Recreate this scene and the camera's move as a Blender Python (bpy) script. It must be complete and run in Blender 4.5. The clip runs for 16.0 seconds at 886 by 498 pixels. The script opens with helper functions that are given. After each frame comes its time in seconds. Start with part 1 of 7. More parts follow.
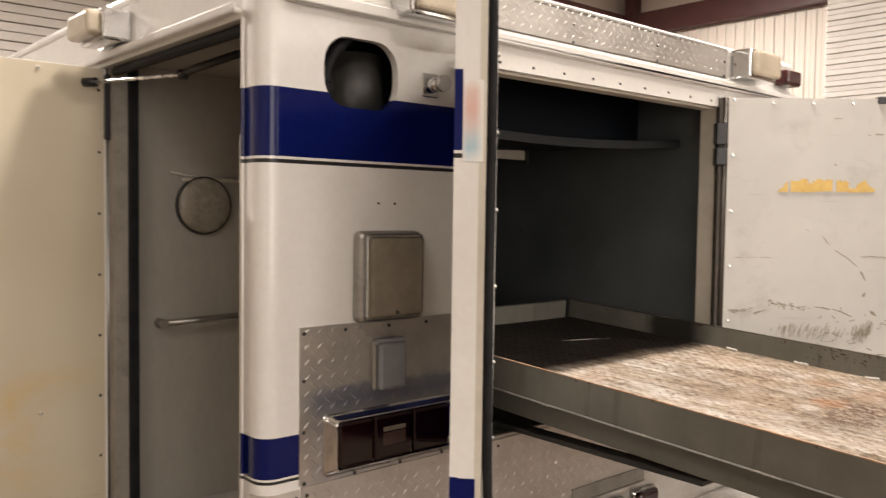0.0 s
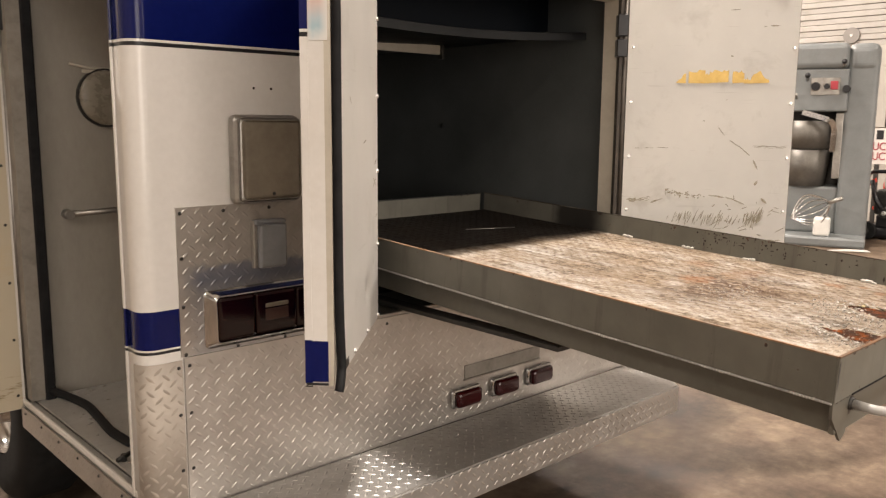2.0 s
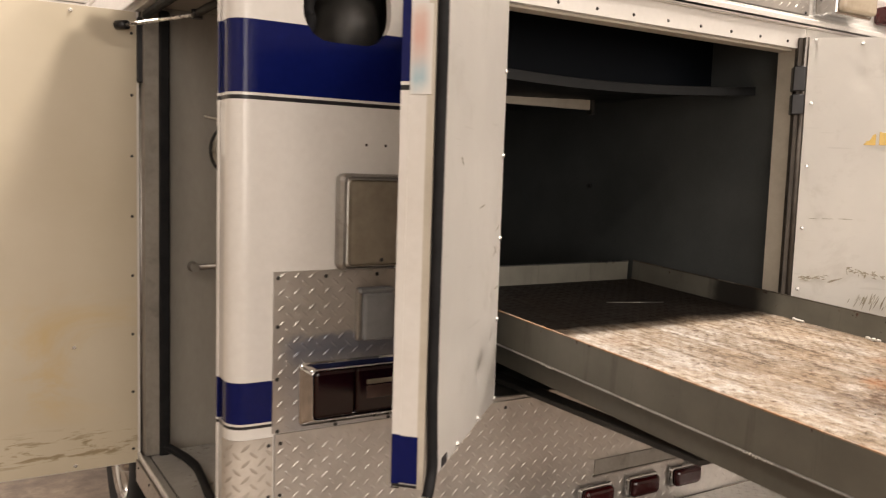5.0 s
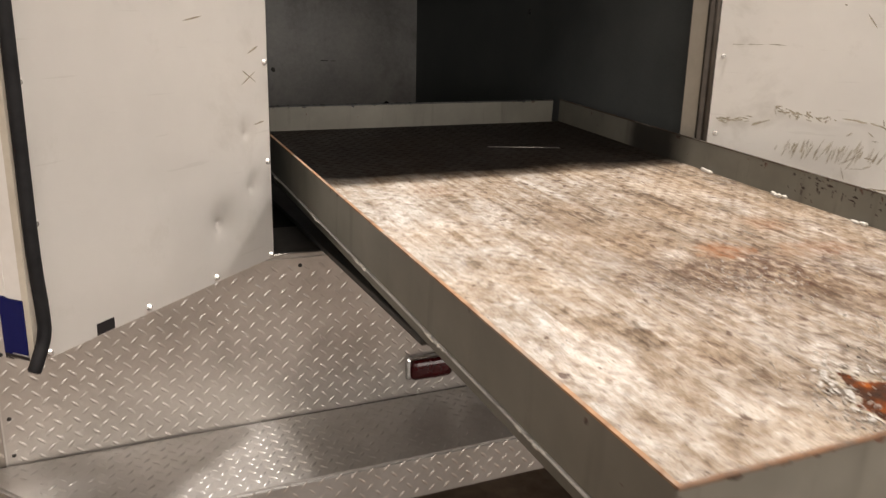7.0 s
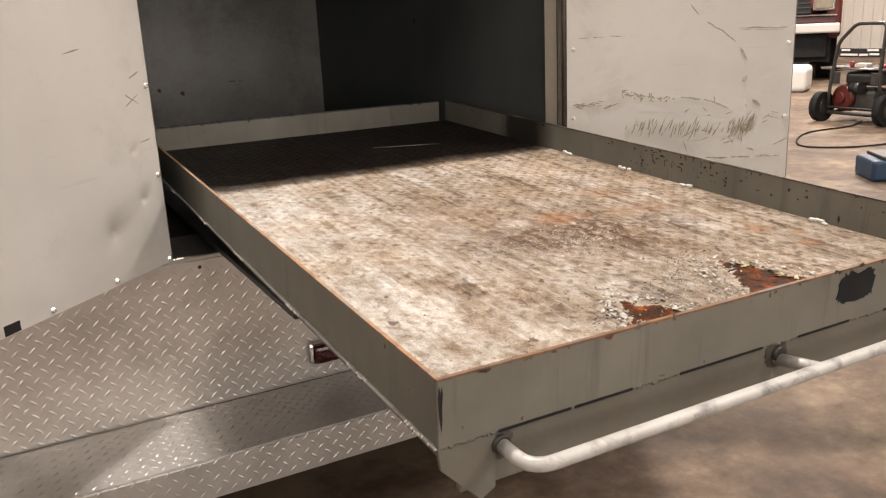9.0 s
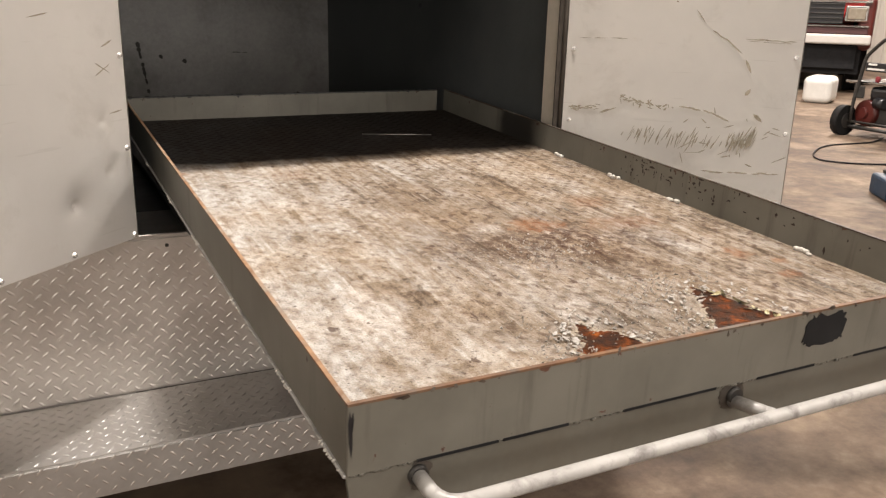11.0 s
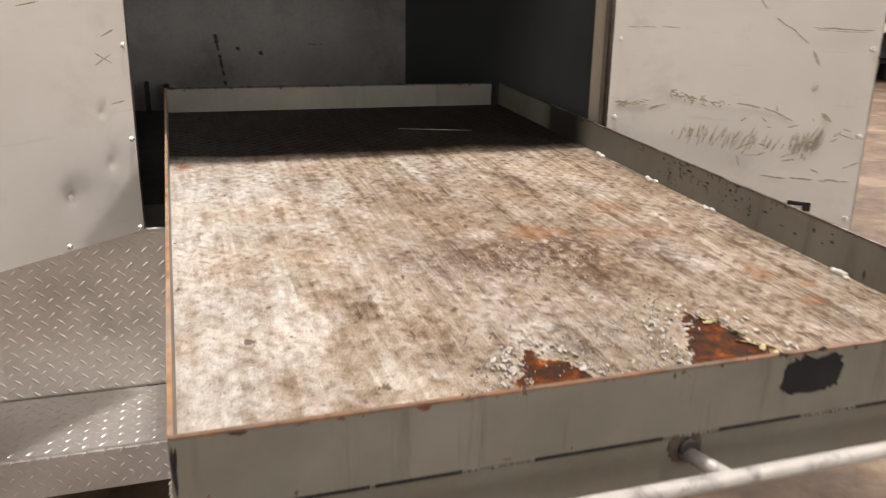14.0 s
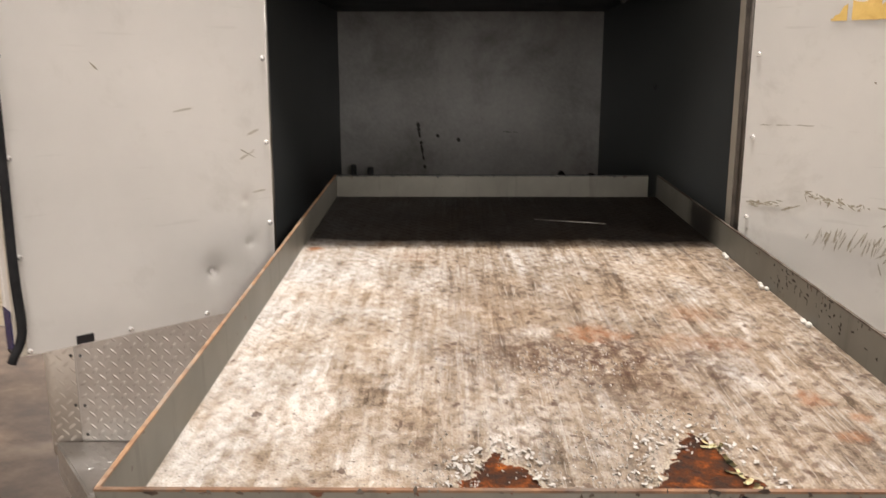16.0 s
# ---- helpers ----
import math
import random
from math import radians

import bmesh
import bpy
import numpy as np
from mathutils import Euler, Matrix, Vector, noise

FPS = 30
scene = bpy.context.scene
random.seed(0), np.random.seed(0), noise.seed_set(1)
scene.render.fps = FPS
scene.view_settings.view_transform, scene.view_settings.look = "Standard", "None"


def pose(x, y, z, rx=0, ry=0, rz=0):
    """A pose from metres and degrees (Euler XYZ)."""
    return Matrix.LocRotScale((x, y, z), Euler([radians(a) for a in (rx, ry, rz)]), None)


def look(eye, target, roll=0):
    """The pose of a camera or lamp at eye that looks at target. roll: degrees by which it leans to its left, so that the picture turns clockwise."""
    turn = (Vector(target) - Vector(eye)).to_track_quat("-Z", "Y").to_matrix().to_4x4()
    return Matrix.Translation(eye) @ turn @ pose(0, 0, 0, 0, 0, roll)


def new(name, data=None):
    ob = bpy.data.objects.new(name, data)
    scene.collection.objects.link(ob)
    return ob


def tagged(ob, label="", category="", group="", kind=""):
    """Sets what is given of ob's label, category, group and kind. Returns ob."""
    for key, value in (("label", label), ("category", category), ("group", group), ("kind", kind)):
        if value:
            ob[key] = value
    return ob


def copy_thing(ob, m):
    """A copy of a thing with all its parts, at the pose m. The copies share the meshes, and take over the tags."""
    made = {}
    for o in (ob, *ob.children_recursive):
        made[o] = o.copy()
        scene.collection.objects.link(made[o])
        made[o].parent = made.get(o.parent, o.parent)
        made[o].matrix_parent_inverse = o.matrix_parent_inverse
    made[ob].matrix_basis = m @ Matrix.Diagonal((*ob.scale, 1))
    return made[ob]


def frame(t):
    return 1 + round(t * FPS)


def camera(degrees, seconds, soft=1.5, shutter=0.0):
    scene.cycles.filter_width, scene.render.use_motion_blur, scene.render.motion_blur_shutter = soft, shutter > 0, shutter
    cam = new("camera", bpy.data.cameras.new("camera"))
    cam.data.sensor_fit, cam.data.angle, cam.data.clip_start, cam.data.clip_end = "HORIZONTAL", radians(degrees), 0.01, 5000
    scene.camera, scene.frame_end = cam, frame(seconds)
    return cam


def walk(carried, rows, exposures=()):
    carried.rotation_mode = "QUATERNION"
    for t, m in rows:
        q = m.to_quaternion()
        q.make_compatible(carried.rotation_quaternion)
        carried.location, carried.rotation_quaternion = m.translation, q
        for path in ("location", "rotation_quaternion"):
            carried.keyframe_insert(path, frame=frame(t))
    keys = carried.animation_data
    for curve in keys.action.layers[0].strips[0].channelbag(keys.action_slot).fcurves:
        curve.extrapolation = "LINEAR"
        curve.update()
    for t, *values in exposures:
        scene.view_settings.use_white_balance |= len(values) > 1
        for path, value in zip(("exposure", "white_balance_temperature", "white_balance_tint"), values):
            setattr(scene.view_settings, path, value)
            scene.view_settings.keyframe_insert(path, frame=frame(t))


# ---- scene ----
cam = camera(56.8, 16.0, 1.25, 0.5)
PATH = [
    (0, (-0.014, 0.044, 1.488), (1.3, 1.549, 1.393), 0.8),
    (0.5, (0.032, 0.036, 1.473), (1.421, 1.468, 1.331), -0.2),
    (1, (0.076, -0.025, 1.456), (1.483, 1.375, 1.21), 0.2),
    (1.5, (0.107, -0.123, 1.448), (1.497, 1.285, 1.156), 1.0),
    (2, (0.112, -0.201, 1.426), (1.456, 1.247, 1.116), 0.5),
    (2.5, (0.096, -0.23, 1.437), (1.382, 1.272, 1.135), -0.3),
    (3, (0.08, -0.208, 1.424), (1.242, 1.395, 1.141), 0.4),
    (3.2, (0.078, -0.203, 1.427), (1.188, 1.438, 1.151), 0.7),
    (5.5, (0.542, -0.053, 1.453), (1.557, 1.66, 1.266), 2.1),
    (6, (0.803, -0.061, 1.419), (1.711, 1.681, 1.046), 2.4),
    (6.5, (1.079, -0.018, 1.398), (1.911, 1.74, 0.933), 2.5),
    (7, (1.166, -0.115, 1.393), (1.96, 1.635, 0.837), 1.4),
    (7.5, (1.183, -0.291, 1.39), (1.949, 1.466, 0.819), 0.1),
    (8, (1.194, -0.373, 1.397), (1.988, 1.374, 0.835), -1.1),
    (8.5, (1.221, -0.408, 1.4), (2.076, 1.316, 0.856), -2.3),
    (9, (1.222, -0.392, 1.396), (2.125, 1.311, 0.861), -2.7),
    (9.2, (1.224, -0.361, 1.403), (2.133, 1.338, 0.869), -2.6),
    (11.3, (1.368, -0.375, 1.414), (2.219, 1.341, 0.837), 2.3),
    (11.5, (1.382, -0.423, 1.414), (2.195, 1.313, 0.842), 2.0),
    (12, (1.383, -0.499, 1.427), (2.12, 1.281, 0.891), 1.3),
    (12.5, (1.391, -0.531, 1.43), (2.096, 1.273, 0.93), 0.5),
    (13, (1.41, -0.532, 1.422), (2.119, 1.266, 0.908), 0.4),
    (13.5, (1.501, -0.46, 1.38), (2.203, 1.322, 0.804), 0.5),
    (14, (1.633, -0.348, 1.403), (2.226, 1.467, 0.808), 1.0),
    (14.5, (1.717, -0.284, 1.419), (2.175, 1.573, 0.834), 0.4),
    (15, (1.819, -0.32, 1.426), (2.153, 1.57, 0.862), -0.0),
    (15.5, (1.937, -0.397, 1.44), (2.066, 1.532, 0.928), 1.1),
    (16, (1.989, -0.461, 1.458), (1.976, 1.493, 1.035), -0.0),
]
walk(cam, [(t, look(eye, target, roll)) for t, eye, target, roll in PATH],
     [(0, 0.32, 6650, 10), (0.5, 0.24, 6700, 10), (1, 0.34, 6800, 10.5), (3.2, 0.33, 6850, 11), (6, 0.31, 6900, 12), (6.6, 0.25, 6600, 10.5), (7.5, 0.20, 6550, 10.5), (8, 0.23, 6550, 10.5), (9, 0.15, 6600, 11), (11.5, 0.09, 6550, 10.5), (13, 0.13, 6500, 10.5), (14.5, 0.05, 6430, 10.5), (15.2, 0.05, 6390, 10.5), (16, 0.25, 6370, 10.5)])

# ---- light ----
world = bpy.data.worlds.new("hall_air")
scene.world = world
world.use_nodes = True
world.node_tree.nodes["Background"].inputs[0].default_value = (1.0, 0.9, 0.82, 1)
world.node_tree.nodes["Background"].inputs[1].default_value = 0.07


def unseen_overhead(x, y, z, power, sx=1.2, sy=0.35):
    """An unseen area lamp overhead that faces down; no fixture is built."""
    data = bpy.data.lights.new("unseen_overhead", "AREA")
    data.shape, data.size, data.size_y = "RECTANGLE", sx, sy
    data.energy, data.color = power, (1.0, 0.915, 0.845)
    lamp = new("unseen_overhead_lamp", data)
    lamp.matrix_world = pose(x, y, z)
    return lamp


# only the 315 W lamp follows from shadow edges; the rest are added fill
LAMPS = [(1.2, -6.4, 7.8, 340, 1.6, 0.4), (2.12, 1.57, 5.6, 315, 0.60, 0.16), (8.5, -4.6, 8.2, 760, 1.2, 6.0), (8.5, 6.2, 5.6, 480, 1.2, 0.35),
         (-6.0, -2.8, 7.4, 270, 1.2, 4.0), (13.0, 8.0, 5.6, 620, 1.2, 0.35), (-1.5, 10.5, 5.6, 1500, 1.2, 0.35), (18.5, 12.5, 8.6, 900, 1.6, 0.4)]
for lamp_row in LAMPS:
    unseen_overhead(*lamp_row)


def level_fill(x, y, z, power, sx, sz):
    """Added fill lamp that shines level from an opening in the unseen south wall."""
    data = bpy.data.lights.new("level_fill", "AREA")
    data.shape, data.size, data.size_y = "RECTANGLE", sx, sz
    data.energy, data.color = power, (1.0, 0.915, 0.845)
    lamp = new("level_fill_lamp", data)
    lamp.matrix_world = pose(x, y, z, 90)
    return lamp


level_fill(6.0, -9.56, 2.3, 280, 4.9, 4.2)
level_fill(-2.5, -9.56, 2.3, 280, 4.9, 4.2)


# ---- materials ----
def mat_base(name):
    m = bpy.data.materials.new(name)
    m.use_nodes = True
    nt = m.node_tree
    return m, nt, nt.nodes["Principled BSDF"]


def node(nt, kind, **inputs):
    n = nt.nodes.new(kind)
    for k, v in inputs.items():
        key = k.replace("_", " ")
        if key in n.inputs:
            n.inputs[key].default_value = v
    return n


def ramp(nt, fac, stops):
    r = nt.nodes.new("ShaderNodeValToRGB")
    while len(r.color_ramp.elements) < len(stops):
        r.color_ramp.elements.new(0.5)
    for e, (p, c) in zip(r.color_ramp.elements, stops):
        e.position = p
        e.color = (*c, 1) if len(c) == 3 else c
    nt.links.new(fac, r.inputs[0])
    return r.outputs[0]


def grey(v):
    return (v, v, v)


def coords(nt, scale=(1, 1, 1), rot=(0, 0, 0), loc=(0, 0, 0)):
    tc = nt.nodes.new("ShaderNodeTexCoord")
    mp = nt.nodes.new("ShaderNodeMapping")
    mp.inputs["Scale"].default_value = scale
    mp.inputs["Rotation"].default_value = rot
    mp.inputs["Location"].default_value = loc
    nt.links.new(tc.outputs["Object"], mp.inputs[0])
    return mp.outputs[0]


def noise_fac(nt, vec, scale, detail=4.0, rough=0.55, distort=0.0):
    n = nt.nodes.new("ShaderNodeTexNoise")
    n.inputs["Scale"].default_value = scale
    n.inputs["Detail"].default_value = detail
    n.inputs["Roughness"].default_value = rough
    n.inputs["Distortion"].default_value = distort
    nt.links.new(vec, n.inputs["Vector"])
    return n.outputs[0]


def mix(nt, fac, a, b, mode="MIX"):
    m = nt.nodes.new("ShaderNodeMix")
    m.data_type, m.blend_type = "RGBA", mode
    for sock, v in ((m.inputs[0], fac), (m.inputs[6], a), (m.inputs[7], b)):
        if isinstance(v, bpy.types.NodeSocket):
            nt.links.new(v, sock)
        elif isinstance(v, (int, float)):
            sock.default_value = v
        else:
            sock.default_value = (*v, 1)
    return m.outputs[2]


def calc(nt, op, a, b=0.0, clamp=False):
    m = nt.nodes.new("ShaderNodeMath")
    m.operation, m.use_clamp = op, clamp
    for sock, v in zip(m.inputs, (a, b)):
        if isinstance(v, bpy.types.NodeSocket):
            nt.links.new(v, sock)
        else:
            sock.default_value = v
    return m.outputs[0]


def bump(nt, bsdf, height, strength=0.2, distance=0.002):
    b = nt.nodes.new("ShaderNodeBump")
    b.inputs["Strength"].default_value = strength
    b.inputs["Distance"].default_value = distance
    nt.links.new(height, b.inputs["Height"])
    nt.links.new(b.outputs[0], bsdf.inputs["Normal"])


def surface(name, dark, light, scale=6.0, rough=(0.4, 0.6), metal=0.0, stretch=(1, 1, 1), bump_strength=0.1,
            dirt=None, dirt_amount=0.5, dirt_scale=2.0, fine=60.0, bump_distance=0.001):
    """A surface that varies at two scales, with optional blotches of dirt."""
    m, nt, p = mat_base(name)
    v = coords(nt, stretch)
    big = noise_fac(nt, v, scale, 5, 0.6)
    small = noise_fac(nt, v, fine, 4, 0.6)
    both = calc(nt, "ADD", calc(nt, "MULTIPLY", big, 0.7), calc(nt, "MULTIPLY", small, 0.3))
    col = ramp(nt, both, [(0.32, dark), (0.68, light)])
    if dirt is not None:
        d = noise_fac(nt, coords(nt, stretch, (0, 0, 0), (3.1, 1.7, 0.4)), dirt_scale, 8, 0.68, 0.4)
        fac = calc(nt, "MULTIPLY", ramp(nt, d, [(0.5, grey(0)), (0.72, grey(1))]), dirt_amount)
        col = mix(nt, fac, col, dirt)
    nt.links.new(col, p.inputs["Base Color"])
    nt.links.new(ramp(nt, both, [(0.3, grey(rough[0])), (0.7, grey(rough[1]))]), p.inputs["Roughness"])
    p.inputs["Metallic"].default_value = metal
    bump(nt, p, both, bump_strength, bump_distance)
    return m


EDGE_GREY = surface("door_edge", (0.20, 0.18, 0.155), (0.30, 0.275, 0.24), 12, (0.45, 0.6), dirt=(0.09, 0.075, 0.06), dirt_amount=0.5, dirt_scale=9)
WHITE = surface("white_paint", (0.66, 0.642, 0.612), (0.76, 0.743, 0.715), 3, (0.16, 0.26), dirt=(0.42, 0.36, 0.28), dirt_amount=0.22, bump_strength=0.03)
REFLECTED_NAVY = surface("navy_reflection", (0.003, 0.006, 0.035), (0.005, 0.009, 0.05), 6, (0.15, 0.25))
BLUE = surface("blue_paint", (0.0026, 0.0060, 0.064), (0.0042, 0.0090, 0.092), 3, (0.12, 0.20), bump_strength=0.03)
BLACK = surface("black_paint", (0.008, 0.008, 0.01), (0.016, 0.016, 0.018), 5, (0.3, 0.45))
CREAM = surface("cream_jamb", (0.48, 0.44, 0.37), (0.60, 0.56, 0.48), 4, (0.35, 0.5), dirt=(0.24, 0.2, 0.14), dirt_amount=0.4)
RUBBER = surface("rubber", (0.008, 0.008, 0.009), (0.02, 0.02, 0.021), 20, (0.5, 0.7), bump_strength=0.2)
STEP_PLATE = surface("step_plate", (0.40, 0.39, 0.375), (0.54, 0.53, 0.515), 5, (0.36, 0.46), metal=0.8, dirt=(0.36, 0.34, 0.31), dirt_amount=0.5, dirt_scale=6, bump_strength=0.05)
TREAD = surface("tread_plate", (0.44, 0.412, 0.38), (0.56, 0.53, 0.495), 5, (0.34, 0.46), metal=0.8, dirt=(0.30, 0.28, 0.25), dirt_amount=0.5, dirt_scale=5, bump_strength=0.05)
GUARD_PLATE = surface("guard_plate", (0.345, 0.305, 0.262), (0.44, 0.395, 0.345), 6, (0.56, 0.70), metal=0.25, dirt=(0.30, 0.26, 0.22), dirt_amount=0.6, dirt_scale=6, bump_strength=0.1)


def stained_tread():
    """Tread plate with a bluish ragged stain above the tail lamps."""
    m = surface("stained_tread_plate", (0.44, 0.412, 0.38), (0.56, 0.53, 0.495), 5, (0.34, 0.46), metal=0.8, dirt=(0.30, 0.28, 0.25), dirt_amount=0.5, dirt_scale=5, bump_strength=0.05)
    nt = m.node_tree
    p = nt.nodes["Principled BSDF"]
    sep = nt.nodes.new("ShaderNodeSeparateXYZ")
    v = coords(nt)
    nt.links.new(v, sep.inputs[0])
    z = calc(nt, "ADD", sep.outputs[2], calc(nt, "MULTIPLY", calc(nt, "SUBTRACT", noise_fac(nt, v, 30, 4, 0.6), 0.5), 0.045))
    top = ramp(nt, calc(nt, "MULTIPLY", z, 0.5), [(0.495, grey(0.35)), (0.515, grey(1)), (0.529, grey(0.85)), (0.533, grey(0))])
    side = ramp(nt, calc(nt, "MULTIPLY", sep.outputs[0], 0.5), [(0.4875, grey(0)), (0.510, grey(1))])
    old = p.inputs["Base Color"].links[0].from_socket
    nt.links.new(mix(nt, calc(nt, "MULTIPLY", calc(nt, "MULTIPLY", top, side), 0.8), old, (0.17, 0.20, 0.27)), p.inputs["Base Color"])
    return m


UPPER_TREAD = stained_tread()
HINGE = surface("stained_hinge", (0.045, 0.038, 0.032), (0.105, 0.09, 0.075), 16, (0.45, 0.65), metal=0.3, dirt=(0.03, 0.022, 0.016), dirt_amount=0.6, dirt_scale=12)
CHIP = surface("dark_chip", (0.010, 0.007, 0.005), (0.030, 0.016, 0.010), 40, (0.55, 0.8))
CHROME = surface("chrome", (0.55, 0.55, 0.55), (0.75, 0.75, 0.75), 8, (0.08, 0.18), metal=1.0)
STEEL = surface("dull_steel", (0.30, 0.29, 0.27), (0.46, 0.44, 0.41), 12, (0.35, 0.5), metal=1.0, dirt=(0.12, 0.1, 0.08), dirt_amount=0.5, dirt_scale=9)
DARK_STEEL = surface("dark_steel", (0.03, 0.03, 0.03), (0.07, 0.066, 0.06), 12, (0.4, 0.6), metal=0.6)
LINER = surface("dark_liner", (0.058, 0.064, 0.065), (0.094, 0.101, 0.101), 2.5, (0.42, 0.58), bump_strength=0.25, fine=220, bump_distance=0.0012)
# near black: the shade above the shelf is put into this liner's colour
UPPER_SHADE_LINER = surface("upper_shade_liner", (0.001, 0.002, 0.004), (0.003, 0.005, 0.008), 3, (0.6, 0.75))
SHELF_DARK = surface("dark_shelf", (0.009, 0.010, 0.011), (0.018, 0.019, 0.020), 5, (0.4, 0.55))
BACK_METAL = surface("back_metal", (0.225, 0.225, 0.219), (0.385, 0.38, 0.367), 3.2, (0.35, 0.55), metal=0.1, dirt=(0.12, 0.115, 0.105), dirt_amount=0.75, dirt_scale=3)
GREY_PAINT = surface("grey_paint", (0.092, 0.089, 0.074), (0.138, 0.133, 0.112), 5, (0.32, 0.5), dirt=(0.11, 0.095, 0.07), dirt_amount=0.45, dirt_scale=6)
HANDLE_PAINT = surface("white_tube", (0.33, 0.325, 0.31), (0.45, 0.443, 0.425), 14, (0.3, 0.45), dirt=(0.06, 0.05, 0.045), dirt_amount=0.8, dirt_scale=22)
WELD = surface("sealant", (0.42, 0.40, 0.36), (0.66, 0.64, 0.59), 40, (0.5, 0.7), bump_strength=0.6)
RED_LENS = surface("red_lens", (0.024, 0.002, 0.003), (0.045, 0.003, 0.004), 10, (0.12, 0.22))
TAIL_LENS = surface("tail_lens", (0.005, 0.0008, 0.001), (0.011, 0.001, 0.0016), 10, (0.08, 0.16))
WINDOW_LENS = surface("window_lens", (0.052, 0.030, 0.026), (0.078, 0.046, 0.038), 14, (0.12, 0.2))
CLEAR_LENS = surface("smoked_lens", (0.17, 0.145, 0.11), (0.23, 0.20, 0.155), 18, (0.12, 0.25), dirt=(0.09, 0.075, 0.055), dirt_amount=0.5)
AMBER_LENS = surface("amber_lens", (0.40, 0.34, 0.26), (0.52, 0.45, 0.35), 12, (0.15, 0.3))
DOME_LENS = surface("dome_lens", (0.20, 0.18, 0.145), (0.29, 0.26, 0.21), 16, (0.2, 0.35), dirt=(0.1, 0.085, 0.06))
GREY_PLASTIC = surface("grey_plastic", (0.17, 0.175, 0.185), (0.23, 0.235, 0.245), 14, (0.35, 0.5))
TAPE = surface("yellow_tape", (0.52, 0.345, 0.085), (0.70, 0.49, 0.16), 18, (0.45, 0.6), dirt=(0.42, 0.22, 0.04), dirt_amount=0.6, dirt_scale=24, bump_strength=0.3)


def fading_film():
    """Film that fades from pink over white to teal down its length."""
    m, nt, p = mat_base("faded_film")
    v = coords(nt)
    sep = nt.nodes.new("ShaderNodeSeparateXYZ")
    nt.links.new(v, sep.inputs[0])
    z = calc(nt, "ADD", sep.outputs[2], calc(nt, "MULTIPLY", calc(nt, "SUBTRACT", noise_fac(nt, v, 30, 4, 0.6), 0.5), 0.03))
    z = calc(nt, "DIVIDE", calc(nt, "SUBTRACT", z, 0.715), 0.16)
    col = ramp(nt, z, [(0.0, (0.71, 0.695, 0.665)), (0.16, (0.36, 0.50, 0.56)), (0.26, (0.44, 0.52, 0.56)), (0.42, (0.60, 0.50, 0.47)), (0.62, (0.62, 0.40, 0.35)), (0.82, (0.64, 0.47, 0.42)), (1.0, (0.71, 0.695, 0.665))])
    edge = ramp(nt, calc(nt, "MULTIPLY", sep.outputs[1], -20.0), [(0.12, grey(0)), (0.45, grey(1)), (0.72, grey(1)), (0.95, grey(0.25))])
    col = mix(nt, edge, (0.71, 0.695, 0.665), col)
    nt.links.new(col, p.inputs["Base Color"])
    p.inputs["Roughness"].default_value = 0.35
    return m


FILM = fading_film()
TYRE = surface("tyre_rubber", (0.008, 0.008, 0.008), (0.02, 0.02, 0.02), 20, (0.6, 0.8))
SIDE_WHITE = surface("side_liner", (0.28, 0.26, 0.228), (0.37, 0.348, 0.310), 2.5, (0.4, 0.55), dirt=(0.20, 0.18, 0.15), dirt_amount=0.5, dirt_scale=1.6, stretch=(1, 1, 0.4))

BLUE.node_tree.nodes["Principled BSDF"].inputs["Specular IOR Level"].default_value = 0.28
for soft_black in (RUBBER, UPPER_SHADE_LINER, SHELF_DARK, TYRE, LINER):
    soft_black.node_tree.nodes["Principled BSDF"].inputs["Specular IOR Level"].default_value = 0.12


def panel_metal(name, rub=0.35, smudge=0.35, pale=(0.82, 0.80, 0.765)):
    """Warm white door lining with smudges and faint long rubs."""
    m, nt, p = mat_base(name)
    v = coords(nt)
    big = noise_fac(nt, v, 2.2, 5, 0.6)
    col = ramp(nt, big, [(0.3, tuple(c * 0.88 for c in pale)), (0.7, pale)])
    smut = noise_fac(nt, coords(nt, (1, 1, 1), (0, 0, 0), (4, 2, 9)), 5, 9, 0.7, 0.3)
    col = mix(nt, calc(nt, "MULTIPLY", ramp(nt, smut, [(0.56, grey(0)), (0.75, grey(1))]), smudge), col, (0.30, 0.27, 0.2))
    long = noise_fac(nt, coords(nt, (2.2, 1, 40), (0, radians(4), 0), (1, 0, 3)), 2.0, 2, 0.5)
    lm = calc(nt, "MULTIPLY", ramp(nt, long, [(0.68, grey(0)), (0.71, grey(1))]), rub)
    col = mix(nt, lm, col, (0.3, 0.28, 0.22))
    nt.links.new(col, p.inputs["Base Color"])
    p.inputs["Roughness"].default_value = 0.34
    wav = noise_fac(nt, coords(nt, (1, 1, 1)), 3.5, 2, 0.5)
    bump(nt, p, wav, 0.35, 0.006)
    return m


LINING_SCUFFED = panel_metal("scuffed_lining", 0.12, 0.30, (0.87, 0.85, 0.81))
LINING = panel_metal("door_lining", 0.10, 0.2)


